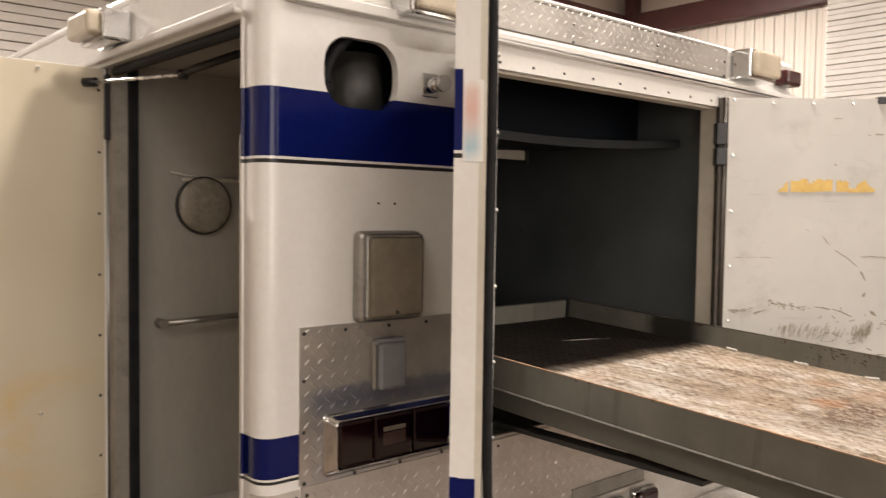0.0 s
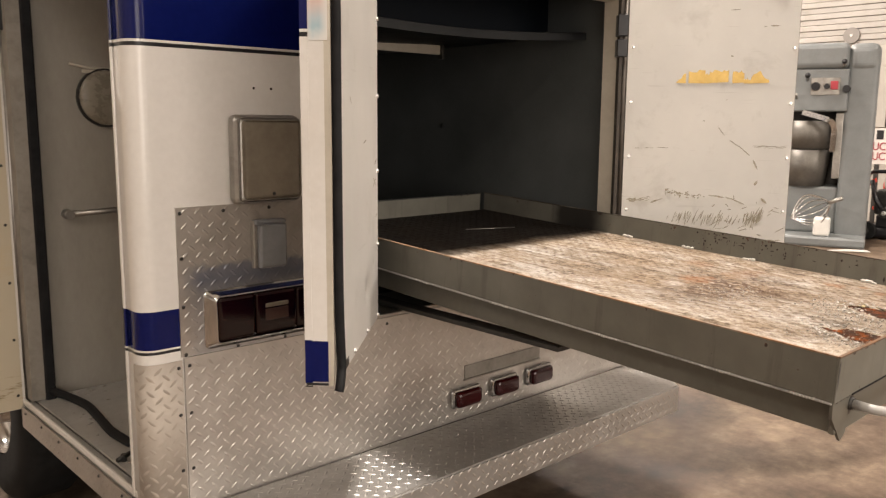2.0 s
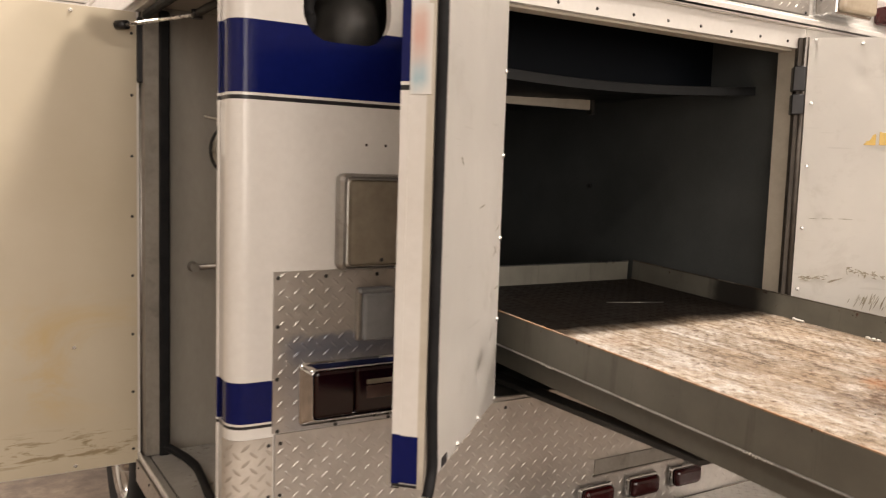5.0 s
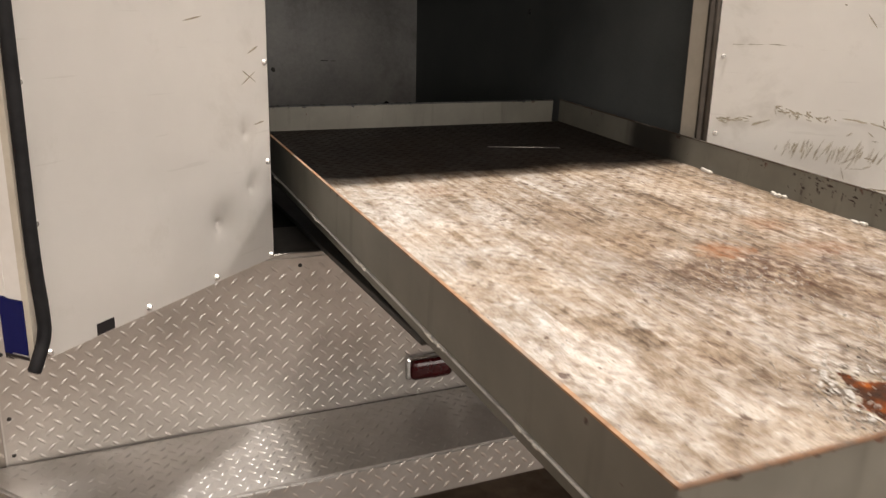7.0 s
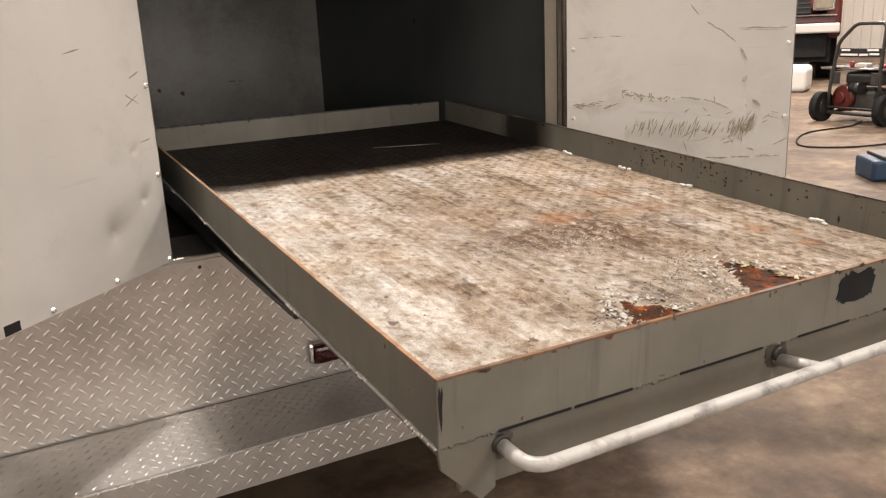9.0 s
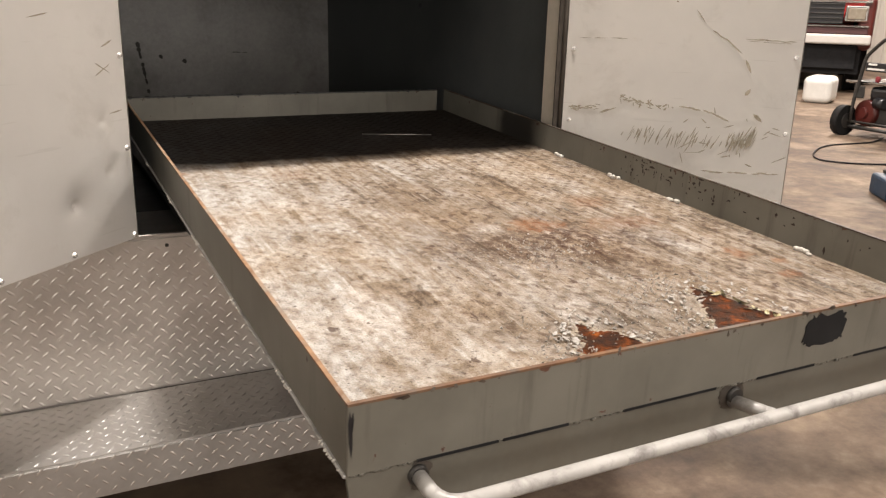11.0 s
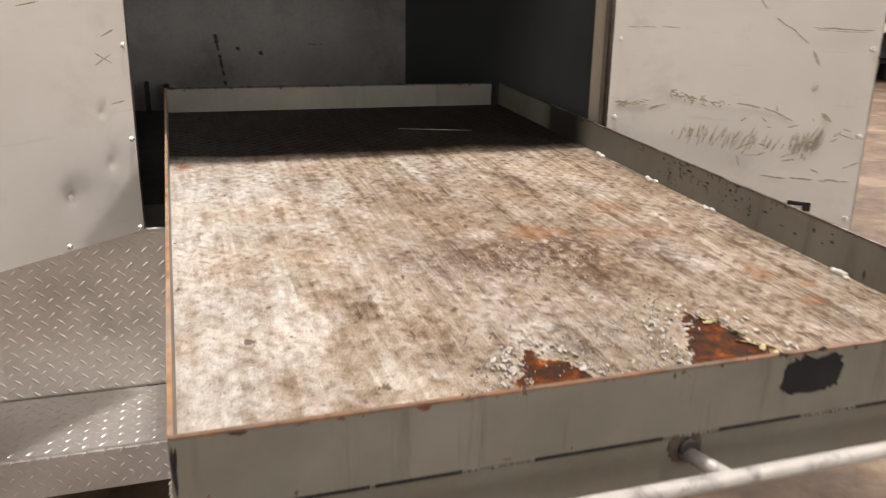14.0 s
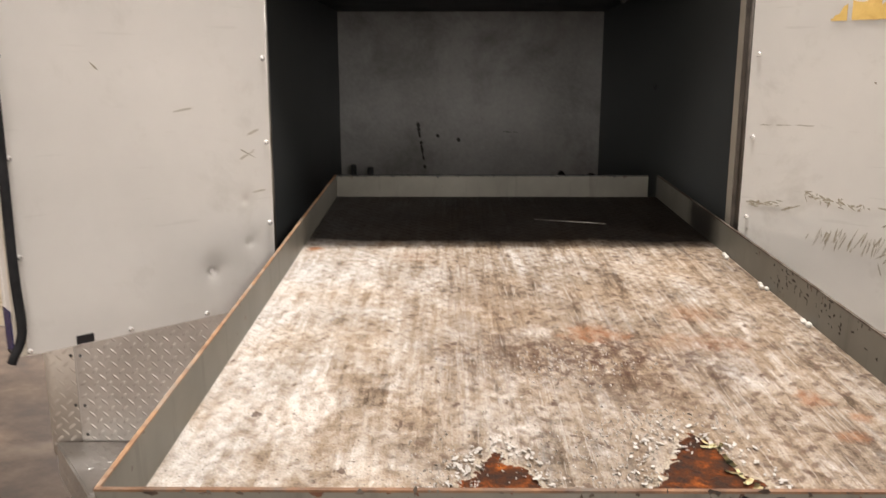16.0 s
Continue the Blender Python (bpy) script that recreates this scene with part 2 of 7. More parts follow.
def stained_lining():
    """The side door's lining: ochre stain and a scraped line along its foot."""
    m, nt, p = mat_base("stained_lining")
    v = coords(nt)
    sep = nt.nodes.new("ShaderNodeSeparateXYZ")
    nt.links.new(v, sep.inputs[0])
    z = sep.outputs[2]
    col = ramp(nt, noise_fac(nt, v, 1.7, 5), [(0.3, (0.46, 0.40, 0.29)), (0.7, (0.55, 0.49, 0.38))])
    st = noise_fac(nt, coords(nt, (1, 1, 1.6), (0, 0, 0), (2, 0, 5)), 3.0, 5, 0.6, 0.5)
    zone = calc(nt, "MULTIPLY", ramp(nt, z, [(0.15, grey(0)), (0.24, grey(1))]), ramp(nt, z, [(0.4, grey(1)), (0.62, grey(0))]))
    col = mix(nt, calc(nt, "MULTIPLY", calc(nt, "MULTIPLY", ramp(nt, st, [(0.46, grey(0)), (0.66, grey(1))]), zone), 0.7), col, (0.52, 0.36, 0.13))
    line = noise_fac(nt, coords(nt, (5, 1, 30)), 1.6, 6, 0.7, 0.6)
    zl = calc(nt, "MULTIPLY", ramp(nt, z, [(0.03, grey(0)), (0.05, grey(1))]), ramp(nt, z, [(0.10, grey(1)), (0.15, grey(0))]))
    col = mix(nt, calc(nt, "MULTIPLY", ramp(nt, line, [(0.52, grey(0)), (0.58, grey(1))]), calc(nt, "MULTIPLY", zl, 0.8)), col, (0.22, 0.16, 0.08))
    nt.links.new(col, p.inputs["Base Color"])
    p.inputs["Roughness"].default_value = 0.42
    bump(nt, p, noise_fac(nt, v, 3, 2), 0.3, 0.006)
    return m


LINING_STAINED = stained_lining()


def worn_deck():
    """The tray's deck: whitish worn coating over brown, streaked along its length, printed in rows, rusted where it has flaked away."""
    m, nt, p = mat_base("worn_deck")
    v = coords(nt)
    sep = nt.nodes.new("ShaderNodeSeparateXYZ")
    nt.links.new(v, sep.inputs[0])
    x, y = sep.outputs[0], sep.outputs[1]
    streak = noise_fac(nt, coords(nt, (1, 0.34, 1)), 50, 5, 0.68, 0.25)
    wide = noise_fac(nt, coords(nt, (1, 0.4, 1), (0, 0, 0), (3, 1, 0)), 15, 4, 0.65, 0.1)
    blotch = noise_fac(nt, v, 4.0, 7, 0.62, 0.4)
    patch = noise_fac(nt, coords(nt, (1, 0.6, 1), (0, 0, 0), (9, 4, 0)), 58, 7, 0.75, 0.2)
    fine = noise_fac(nt, coords(nt, (1, 0.7, 1), (0, 0, 0), (1, 8, 0)), 190, 6, 0.85)
    tone = calc(nt, "ADD", calc(nt, "MULTIPLY", streak, 0.11), calc(nt, "ADD", calc(nt, "MULTIPLY", wide, 0.10), 0.205))
    tone = calc(nt, "ADD", tone, calc(nt, "MULTIPLY", blotch, 0.13))
    tone = calc(nt, "ADD", tone, calc(nt, "MULTIPLY", patch, 0.11))
    tone = calc(nt, "ADD", tone, calc(nt, "MULTIPLY", fine, 0.22))
    lanes = calc(nt, "SINE", calc(nt, "ADD", calc(nt, "MULTIPLY", x, 344.3), calc(nt, "MULTIPLY", wide, 3.0)))
    tone = calc(nt, "ADD", tone, calc(nt, "MULTIPLY", calc(nt, "MULTIPLY", lanes, ramp(nt, blotch, [(0.4, grey(0.2)), (0.6, grey(1))])), 0.020))

    def strip_noise(axis, seed, gain, pitch=0.01825, run=9.0, blur=0.5):
        """Noise that is even across each strip, half a lug's pitch wide, and drifts along it."""
        across, along = (x, y) if axis == 0 else (y, x)
        c = nt.nodes.new("ShaderNodeCombineXYZ")
        edge = calc(nt, "MULTIPLY", calc(nt, "SUBTRACT", noise_fac(nt, v, 120, 3, 0.6), 0.5), blur)
        idx = calc(nt, "FLOOR", calc(nt, "ADD", calc(nt, "DIVIDE", across, pitch), edge))
        nt.links.new(calc(nt, "MULTIPLY", idx, 3.71), c.inputs[0])
        nt.links.new(calc(nt, "MULTIPLY", along, run), c.inputs[1])
        c.inputs[2].default_value = seed
        return calc(nt, "MULTIPLY", calc(nt, "SUBTRACT", noise_fac(nt, c.outputs[0], 1.0, 4, 0.6), 0.5), gain)

    tone = calc(nt, "ADD", tone, calc(nt, "ADD", calc(nt, "ADD", strip_noise(0, 2.0, 0.26, 0.01825, 3.4), strip_noise(0, 8.0, 0.14, 0.0061, 9.0, 0.9)), strip_noise(1, 5.0, 0.20, 0.01825, 14.0, 0.7)))

    def spot(cx, cy, rx, ry, wobble, scale, soft=0.25):
        dx = calc(nt, "POWER", calc(nt, "ABSOLUTE", calc(nt, "DIVIDE", calc(nt, "SUBTRACT", x, cx), rx)), 2.0)
        dy = calc(nt, "POWER", calc(nt, "ABSOLUTE", calc(nt, "DIVIDE", calc(nt, "SUBTRACT", y, cy), ry)), 2.0)
        d = calc(nt, "SQRT", calc(nt, "ADD", dx, dy))
        w = noise_fac(nt, v, scale, 5, 0.7, 0.3)
        d = calc(nt, "ADD", d, calc(nt, "MULTIPLY", calc(nt, "SUBTRACT", w, 0.5), wobble))
        return ramp(nt, d, [(1.0 - soft, grey(1)), (1.0, grey(0))])

    # whiter towards the left edge, browner through the middle
    tone = calc(nt, "ADD", tone, ramp(nt, x, [(0.0, grey(0.05)), (0.30, grey(0.015)), (0.5, grey(0.0))]))
    tone = calc(nt, "ADD", calc(nt, "MULTIPLY", calc(nt, "SUBTRACT", tone, 0.552), 1.22), 0.520)
    col = ramp(nt, tone, [(0.415, (0.080, 0.058, 0.040)), (0.455, (0.18, 0.138, 0.102)), (0.49, (0.258, 0.202, 0.150)), (0.525, (0.325, 0.268, 0.212)), (0.575, (0.400, 0.350, 0.300)), (0.63, (0.53, 0.50, 0.465))])
    # soft chalky patches, most of them on the left
    chalk = noise_fac(nt, coords(nt, (1, 0.6, 1), (0, 0, 0), (7, 2, 0)), 13, 7, 0.70, 0.2)
    chalk = calc(nt, "ADD", chalk, ramp(nt, x, [(0.0, grey(0.11)), (0.35, grey(0.03)), (0.6, grey(0.0))]))
    col = mix(nt, calc(nt, "MULTIPLY", ramp(nt, chalk, [(0.57, grey(0)), (0.69, grey(1))]), 0.42), col, (0.57, 0.54, 0.50))
    # whitest patches, worn in soft strokes along the length
    milk = noise_fac(nt, coords(nt, (1, 0.42, 1), (0, 0, 0), (2, 17, 0)), 7.5, 6, 0.62, 0.25)
    milk = calc(nt, "ADD", milk, ramp(nt, x, [(0.0, grey(0.12)), (0.14, grey(0.085)), (0.42, grey(0.02)), (0.7, grey(0.0))]))
    milk = calc(nt, "MULTIPLY", ramp(nt, milk, [(0.56, grey(0)), (0.68, grey(1))]), ramp(nt, streak, [(0.40, grey(0.15)), (0.58, grey(1))]))
    col = mix(nt, calc(nt, "MULTIPLY", milk, 0.62), col, (0.68, 0.655, 0.625))
    # lugs of the tread plate below, worn to brown on their tops
    def lug_mask(shift, sign):
        warp = calc(nt, "MULTIPLY", calc(nt, "SUBTRACT", noise_fac(nt, coords(nt, (1, 0.6, 1), (0, 0, 0), (shift * 5, 0, 0)), 95, 5, 0.7), 0.5), 0.75)
        cu = calc(nt, "ADD", calc(nt, "DIVIDE", x, 0.0365), shift + 0.5)
        cv = calc(nt, "ADD", calc(nt, "DIVIDE", y, 0.0365), shift + 0.5)
        fu = calc(nt, "SUBTRACT", calc(nt, "FRACT", cu), 0.5)
        fv = calc(nt, "SUBTRACT", calc(nt, "FRACT", cv), 0.5)
        along = calc(nt, "ADD", fu, calc(nt, "MULTIPLY", fv, sign))
        across = calc(nt, "SUBTRACT", fu, calc(nt, "MULTIPLY", fv, sign))
        d = calc(nt, "SQRT", calc(nt, "ADD", calc(nt, "POWER", calc(nt, "ABSOLUTE", calc(nt, "DIVIDE", along, 0.60)), 2.0), calc(nt, "POWER", calc(nt, "ABSOLUTE", calc(nt, "DIVIDE", across, 0.32)), 2.0)))
        cell = nt.nodes.new("ShaderNodeCombineXYZ")
        nt.links.new(calc(nt, "FLOOR", cu), cell.inputs[0])
        nt.links.new(calc(nt, "FLOOR", cv), cell.inputs[1])
        cell.inputs[2].default_value = shift * 7
        wn = nt.nodes.new("ShaderNodeTexWhiteNoise")
        nt.links.new(cell.outputs[0], wn.inputs[0])
        worn = ramp(nt, wn.outputs[0], [(0.15, grey(0.15)), (0.85, grey(1.0))])
        return calc(nt, "MULTIPLY", ramp(nt, calc(nt, "ADD", d, warp), [(0.42, grey(1)), (0.92, grey(0))]), worn)
    dab = calc(nt, "MAXIMUM", lug_mask(0.0, 1.0), lug_mask(0.5, -1.0))
    where = ramp(nt, noise_fac(nt, coords(nt, (1, 1, 1), (0, 0, 0), (1, 13, 0)), 4.5, 5, 0.65), [(0.38, grey(0.45)), (0.58, grey(1))])
    where = calc(nt, "MULTIPLY", where, ramp(nt, x, [(0.05, grey(0.45)), (0.35, grey(0.75)), (0.55, grey(1.0))]))
    col = mix(nt, calc(nt, "MULTIPLY", calc(nt, "MULTIPLY", dab, where), 0.85), col, (0.125, 0.084, 0.063))
    # chalk kept in lanes between the lugs
    lane = calc(nt, "ABSOLUTE", calc(nt, "SUBTRACT", calc(nt, "FRACT", calc(nt, "ADD", calc(nt, "DIVIDE", x, 0.0365), 0.25)), 0.5))
    lane = calc(nt, "MULTIPLY", ramp(nt, lane, [(0.0, grey(1)), (0.22, grey(0))]), ramp(nt, wide, [(0.48, grey(0)), (0.60, grey(1))]))
    col = mix(nt, calc(nt, "MULTIPLY", lane, 0.35), col, (0.58, 0.56, 0.53))
    # long thin scratches through the middle
    zone = calc(nt, "MULTIPLY", ramp(nt, x, [(0.22, grey(0)), (0.42, grey(1))]), ramp(nt, noise_fac(nt, coords(nt, (1, 0.5, 1), (0, 0, 0), (7, 7, 1)), 5, 4, 0.6), [(0.36, grey(0)), (0.52, grey(1))]))
    for turn, off, fine_scale, tint in ((1.5, 5, 120, (0.17, 0.125, 0.092)), (-1.0, 9, 210, (0.22, 0.17, 0.13)), (0.5, 13, 160, (0.45, 0.415, 0.375))):
        scr = noise_fac(nt, coords(nt, (1, 0.045, 1), (0, 0, radians(turn)), (off, 2, 0)), fine_scale, 3, 0.6)
        col = mix(nt, calc(nt, "MULTIPLY", calc(nt, "MULTIPLY", ramp(nt, scr, [(0.59, grey(0)), (0.63, grey(1))]), zone), 0.5), col, tint)
    speck = noise_fac(nt, coords(nt, (1, 1.3, 1), (0, 0, 0), (4, 4, 4)), 85, 3, 0.6)
    col = mix(nt, calc(nt, "MULTIPLY", ramp(nt, speck, [(0.66, grey(0)), (0.70, grey(1))]), 0.7), col, (0.06, 0.045, 0.035))
    dot = noise_fac(nt, coords(nt, (1, 1, 1), (0, 0, 0), (8, 1, 3)), 190, 2, 0.5)
    col = mix(nt, calc(nt, "MULTIPLY", ramp(nt, dot, [(0.66, grey(0)), (0.70, grey(1))]), 0.65), col, (0.05, 0.036, 0.028))
    # loose dark dabs of old coating, mostly through the middle and the right
    clot = noise_fac(nt, coords(nt, (1, 0.85, 1), (0, 0, 0), (14, 6, 0)), 34, 4, 0.6, 0.3)
    place = calc(nt, "ADD", calc(nt, "MULTIPLY", ramp(nt, x, [(0.18, grey(0)), (0.5, grey(1))]), 0.045), calc(nt, "MULTIPLY", blotch, 0.10))
    col = mix(nt, calc(nt, "MULTIPLY", ramp(nt, calc(nt, "ADD", clot, place), [(0.715, grey(0)), (0.755, grey(1))]), 0.8), col, (0.085, 0.055, 0.044))
    mid = calc(nt, "MULTIPLY", spot(0.64, 0.54, 0.33, 0.20, 1.5, 6, 0.85), ramp(nt, patch, [(0.43, grey(0)), (0.56, grey(1))]))
    col = mix(nt, calc(nt, "MULTIPLY", mid, 0.95), col, (0.078, 0.047, 0.036))
    far = calc(nt, "MULTIPLY", spot(0.46, 0.86, 0.30, 0.26, 1.4, 5, 0.85), ramp(nt, wide, [(0.44, grey(0)), (0.58, grey(1))]))
    col = mix(nt, calc(nt, "MULTIPLY", far, 0.5), col, (0.13, 0.088, 0.060))
    front = calc(nt, "MULTIPLY", spot(0.62, 0.18, 0.42, 0.22, 1.2, 8, 0.7), ramp(nt, patch, [(0.46, grey(0)), (0.62, grey(1))]))
    col = mix(nt, calc(nt, "MULTIPLY", front, 0.4), col, (0.16, 0.125, 0.095))
    # near black over the far end: the compartment's shade put into the colour
    inner_shade = calc(nt, "ADD", y, calc(nt, "MULTIPLY", calc(nt, "SUBTRACT", blotch, 0.5), 0.14))
    col = mix(nt, ramp(nt, calc(nt, "MULTIPLY", inner_shade, 0.5), [(0.640, grey(0)), (0.685, grey(0.95))]), col, (0.007, 0.006, 0.006))
    ochre = (0.27, 0.115, 0.050)
    for cx, cy, rx, ry, a in ((0.665, 0.66, 0.06, 0.05, 0.6), (0.953, 0.383, 0.026, 0.032, 0.6), (1.005, 0.32, 0.018, 0.018, 0.6), (0.958, 0.26, 0.024, 0.022, 0.6), (0.035, 1.275, 0.028, 0.02, 0.9), (0.86, 0.62, 0.10, 0.05, 0.3), (0.88, 0.78, 0.05, 0.06, 0.3), (0.30, 1.20, 0.05, 0.05, 0.2)):
        col = mix(nt, calc(nt, "MULTIPLY", calc(nt, "MULTIPLY", spot(cx, cy, rx * 1.15, ry * 1.1, 2.2, 30, 0.55), ramp(nt, patch, [(0.38, grey(0.35)), (0.55, grey(1))])), a), col, ochre)
    rustc = ramp(nt, noise_fac(nt, v, 36, 5, 0.65), [(0.40, (0.040, 0.024, 0.018)), (0.54, (0.085, 0.030, 0.013)), (0.64, (0.20, 0.058, 0.016)), (0.74, (0.34, 0.11, 0.025))])
    holes = ((0.452, 0.08, 0.052, 0.125), (0.716, 0.07, 0.078, 0.125), (0.732, 0.19, 0.036, 0.075))
    for cx, cy, rx, ry in holes:
        edge = spot(cx, cy, rx * 1.12, ry * 1.08, 1.3, 20, 0.05)
        col = mix(nt, calc(nt, "MULTIPLY", edge, 0.6), col, (0.46, 0.42, 0.34))
    for cx, cy, rx, ry in holes:
        sp = spot(cx, cy, rx, ry, 1.3, 20, 0.05)
        col = mix(nt, sp, col, rustc)
    grit = ramp(nt, noise_fac(nt, coords(nt, (1, 0.8, 1), (0, 0, 0), (3, 3, 7)), 300, 5, 0.8), [(0.34, grey(0.52)), (0.5, grey(0.85)), (0.66, grey(1.0))])
    col = mix(nt, 1.0, col, grit, "MULTIPLY")
    tint = ramp(nt, noise_fac(nt, coords(nt, (1, 0.8, 1), (0, 0, 0), (6, 1, 2)), 4.5, 5, 0.6), [(0.38, (0.97, 1.0, 1.02)), (0.52, (1.0, 0.995, 0.975)), (0.66, (1.0, 0.95, 0.87))])
    col = mix(nt, 1.0, col, tint, "MULTIPLY")
    nt.links.new(col, p.inputs["Base Color"])
    p.inputs["Roughness"].default_value = 0.62
    p.inputs["Specular IOR Level"].default_value = 0.04
    bump(nt, p, calc(nt, "ADD", tone, calc(nt, "MULTIPLY", dab, -0.15)), 0.6, 0.004)
    return m


DECK = worn_deck()


SHADE_X = 1.085


def edged_paint():
    """Grey paint of the tray walls, chipped to rust along the upper rim and in spots."""
    m, nt, p = mat_base("chipped_grey")
    v = coords(nt)
    sep = nt.nodes.new("ShaderNodeSeparateXYZ")
    nt.links.new(v, sep.inputs[0])
    z = sep.outputs[2]
    both = noise_fac(nt, v, 6, 6, 0.6)
    col = ramp(nt, both, [(0.3, (0.104, 0.100, 0.083)), (0.7, (0.154, 0.148, 0.124))])
    runs = noise_fac(nt, coords(nt, (1, 1, 0.08), (0, 0, 0), (2, 2, 0)), 22, 5, 0.65, 0.3)
    col = mix(nt, calc(nt, "MULTIPLY", ramp(nt, runs, [(0.56, grey(0)), (0.76, grey(1))]), 0.6), col, (0.034, 0.029, 0.021))
    chips = noise_fac(nt, v, 48, 5, 0.6, 0.3)
    rim = ramp(nt, z, [(0.055, grey(0)), (0.074, grey(0.10))])
    c = ramp(nt, calc(nt, "ADD", chips, rim), [(0.70, grey(0)), (0.715, grey(1))])
    col = mix(nt, c, col, ramp(nt, noise_fac(nt, v, 60, 3), [(0.4, (0.03, 0.014, 0.009)), (0.6, (0.09, 0.035, 0.018))]))
    # shade on the inside of the right wall, painted in as a black band and end
    shade_y = calc(nt, "ADD", sep.outputs[1], calc(nt, "MULTIPLY", calc(nt, "SUBTRACT", noise_fac(nt, v, 14, 4), 0.5), 0.06))
    band = calc(nt, "MULTIPLY", calc(nt, "MULTIPLY", ramp(nt, calc(nt, "MULTIPLY", shade_y, 0.5), [(0.655, grey(0)), (0.685, grey(1))]), ramp(nt, calc(nt, "MULTIPLY", shade_y, 0.5), [(0.765, grey(1)), (0.785, grey(0))])), ramp(nt, sep.outputs[0], [(0.9, grey(0)), (0.95, grey(1))]))
    end = calc(nt, "MULTIPLY", ramp(nt, calc(nt, "MULTIPLY", shade_y, 0.5), [(0.865, grey(0)), (0.905, grey(1))]), ramp(nt, sep.outputs[0], [(SHADE_X - 0.02, grey(0)), (SHADE_X, grey(1))]))
    col = mix(nt, calc(nt, "MULTIPLY", calc(nt, "MAXIMUM", band, end), 0.9), col, (0.014, 0.012, 0.011))
    nt.links.new(col, p.inputs["Base Color"])
    p.inputs["Roughness"].default_value = 0.42
    bump(nt, p, both, 0.1, 0.002)
    return m


TRAY_PAINT = edged_paint()
RIM_RUST = surface("rim_rust", (0.10, 0.042, 0.016), (0.40, 0.24, 0.13), 26, (0.5, 0.7), bump_strength=0.3, dirt=(0.30, 0.28, 0.235), dirt_amount=1.0, dirt_scale=9, stretch=(1, 1, 1))
RIM_FRONT = surface("rim_front", (0.045, 0.022, 0.012), (0.24, 0.125, 0.062), 26, (0.5, 0.7), bump_strength=0.3, dirt=(0.10, 0.09, 0.075), dirt_amount=1.0, dirt_scale=9)
RIM_DARK = surface("rim_dark", (0.02, 0.016, 0.012), (0.075, 0.045, 0.028), 26, (0.5, 0.7), dirt=(0.2, 0.19, 0.16), dirt_amount=1.0, dirt_scale=11)
ALU = surface("bright_aluminium", (0.72, 0.71, 0.69), (0.84, 0.83, 0.81), 30, (0.22, 0.34), metal=0.7)


def concrete():
    m, nt, p = mat_base("hall_floor")
    v = coords(nt)
    a = noise_fac(nt, v, 1.5, 8, 0.60, 0.0)
    b = noise_fac(nt, v, 9, 8, 0.7)
    c = calc(nt, "ADD", calc(nt, "MULTIPLY", a, 0.6), calc(nt, "MULTIPLY", b, 0.4))
    col = ramp(nt, c, [(0.34, (0.030, 0.020, 0.013)), (0.45, (0.078, 0.053, 0.037)), (0.55, (0.140, 0.101, 0.071)), (0.66, (0.25, 0.192, 0.140))])
    st = noise_fac(nt, coords(nt, (1, 1, 1), (0, 0, 0), (11, 3, 0)), 1.3, 7, 0.62, 0.1)
    col = mix(nt, calc(nt, "MULTIPLY", ramp(nt, st, [(0.54, grey(0)), (0.64, grey(1))]), 0.45), col, (0.30, 0.232, 0.168))
    nt.links.new(col, p.inputs["Base Color"])
    nt.links.new(ramp(nt, c, [(0.3, grey(0.55)), (0.7, grey(0.78))]), p.inputs["Roughness"])
    p.inputs["Specular IOR Level"].default_value = 0.18
    bump(nt, p, b, 0.12, 0.003)
    return m


CONCRETE = concrete()
HALL_WALL = surface("hall_wall", (0.68, 0.64, 0.58), (0.76, 0.72, 0.66), 0.6, (0.6, 0.8))
PLAIN_WALL = surface("plain_wall", (0.42, 0.39, 0.35), (0.48, 0.45, 0.41), 0.6, (0.6, 0.8))
HALL_METAL = surface("hall_metal", (0.42, 0.395, 0.365), (0.51, 0.485, 0.455), 1.2, (0.4, 0.55), dirt=(0.3, 0.27, 0.22), dirt_amount=0.4)
MAROON = surface("maroon_steel", (0.05, 0.018, 0.018), (0.075, 0.026, 0.026), 2, (0.45, 0.6))
FLOOR_GREY = surface("scuffed_floor_plate", (0.34, 0.33, 0.315), (0.52, 0.51, 0.49), 7, (0.35, 0.55), metal=0.2, dirt=(0.42, 0.40, 0.37), dirt_amount=0.6, dirt_scale=4)
BOWL = surface("bowl_steel", (0.085, 0.078, 0.07), (0.16, 0.148, 0.13), 6, (0.42, 0.58), metal=0.5)
MIXER_GREY = surface("mixer_grey", (0.155, 0.168, 0.170), (0.205, 0.218, 0.220), 5, (0.3, 0.42), dirt=(0.1, 0.095, 0.085), dirt_amount=0.3)
WINDOW_FRAME = surface("window_frame", (0.40, 0.37, 0.33), (0.48, 0.45, 0.41), 4, (0.4, 0.5))
WINDOW_GREY = surface("dusty_grey", (0.24, 0.225, 0.21), (0.32, 0.30, 0.28), 6, (0.6, 0.8))
SIGN_WHITE = surface("sign_white", (0.62, 0.58, 0.55), (0.7, 0.66, 0.62), 3, (0.4, 0.5))
SIGN_RED = surface("sign_red", (0.32, 0.03, 0.045), (0.38, 0.04, 0.055), 3, (0.4, 0.5))
DULL_RED = surface("dull_red", (0.055, 0.010, 0.008), (0.09, 0.015, 0.011), 6, (0.3, 0.45))
RED_PAINT = surface("red_paint", (0.36, 0.018, 0.016), (0.46, 0.03, 0.025), 3, (0.15, 0.28))
ORANGE_RED = surface("red_tube", (0.5, 0.03, 0.015), (0.6, 0.05, 0.025), 4, (0.3, 0.4))
WHITE_PLASTIC = surface("white_plastic", (0.6, 0.6, 0.57), (0.72, 0.71, 0.68), 8, (0.35, 0.5))
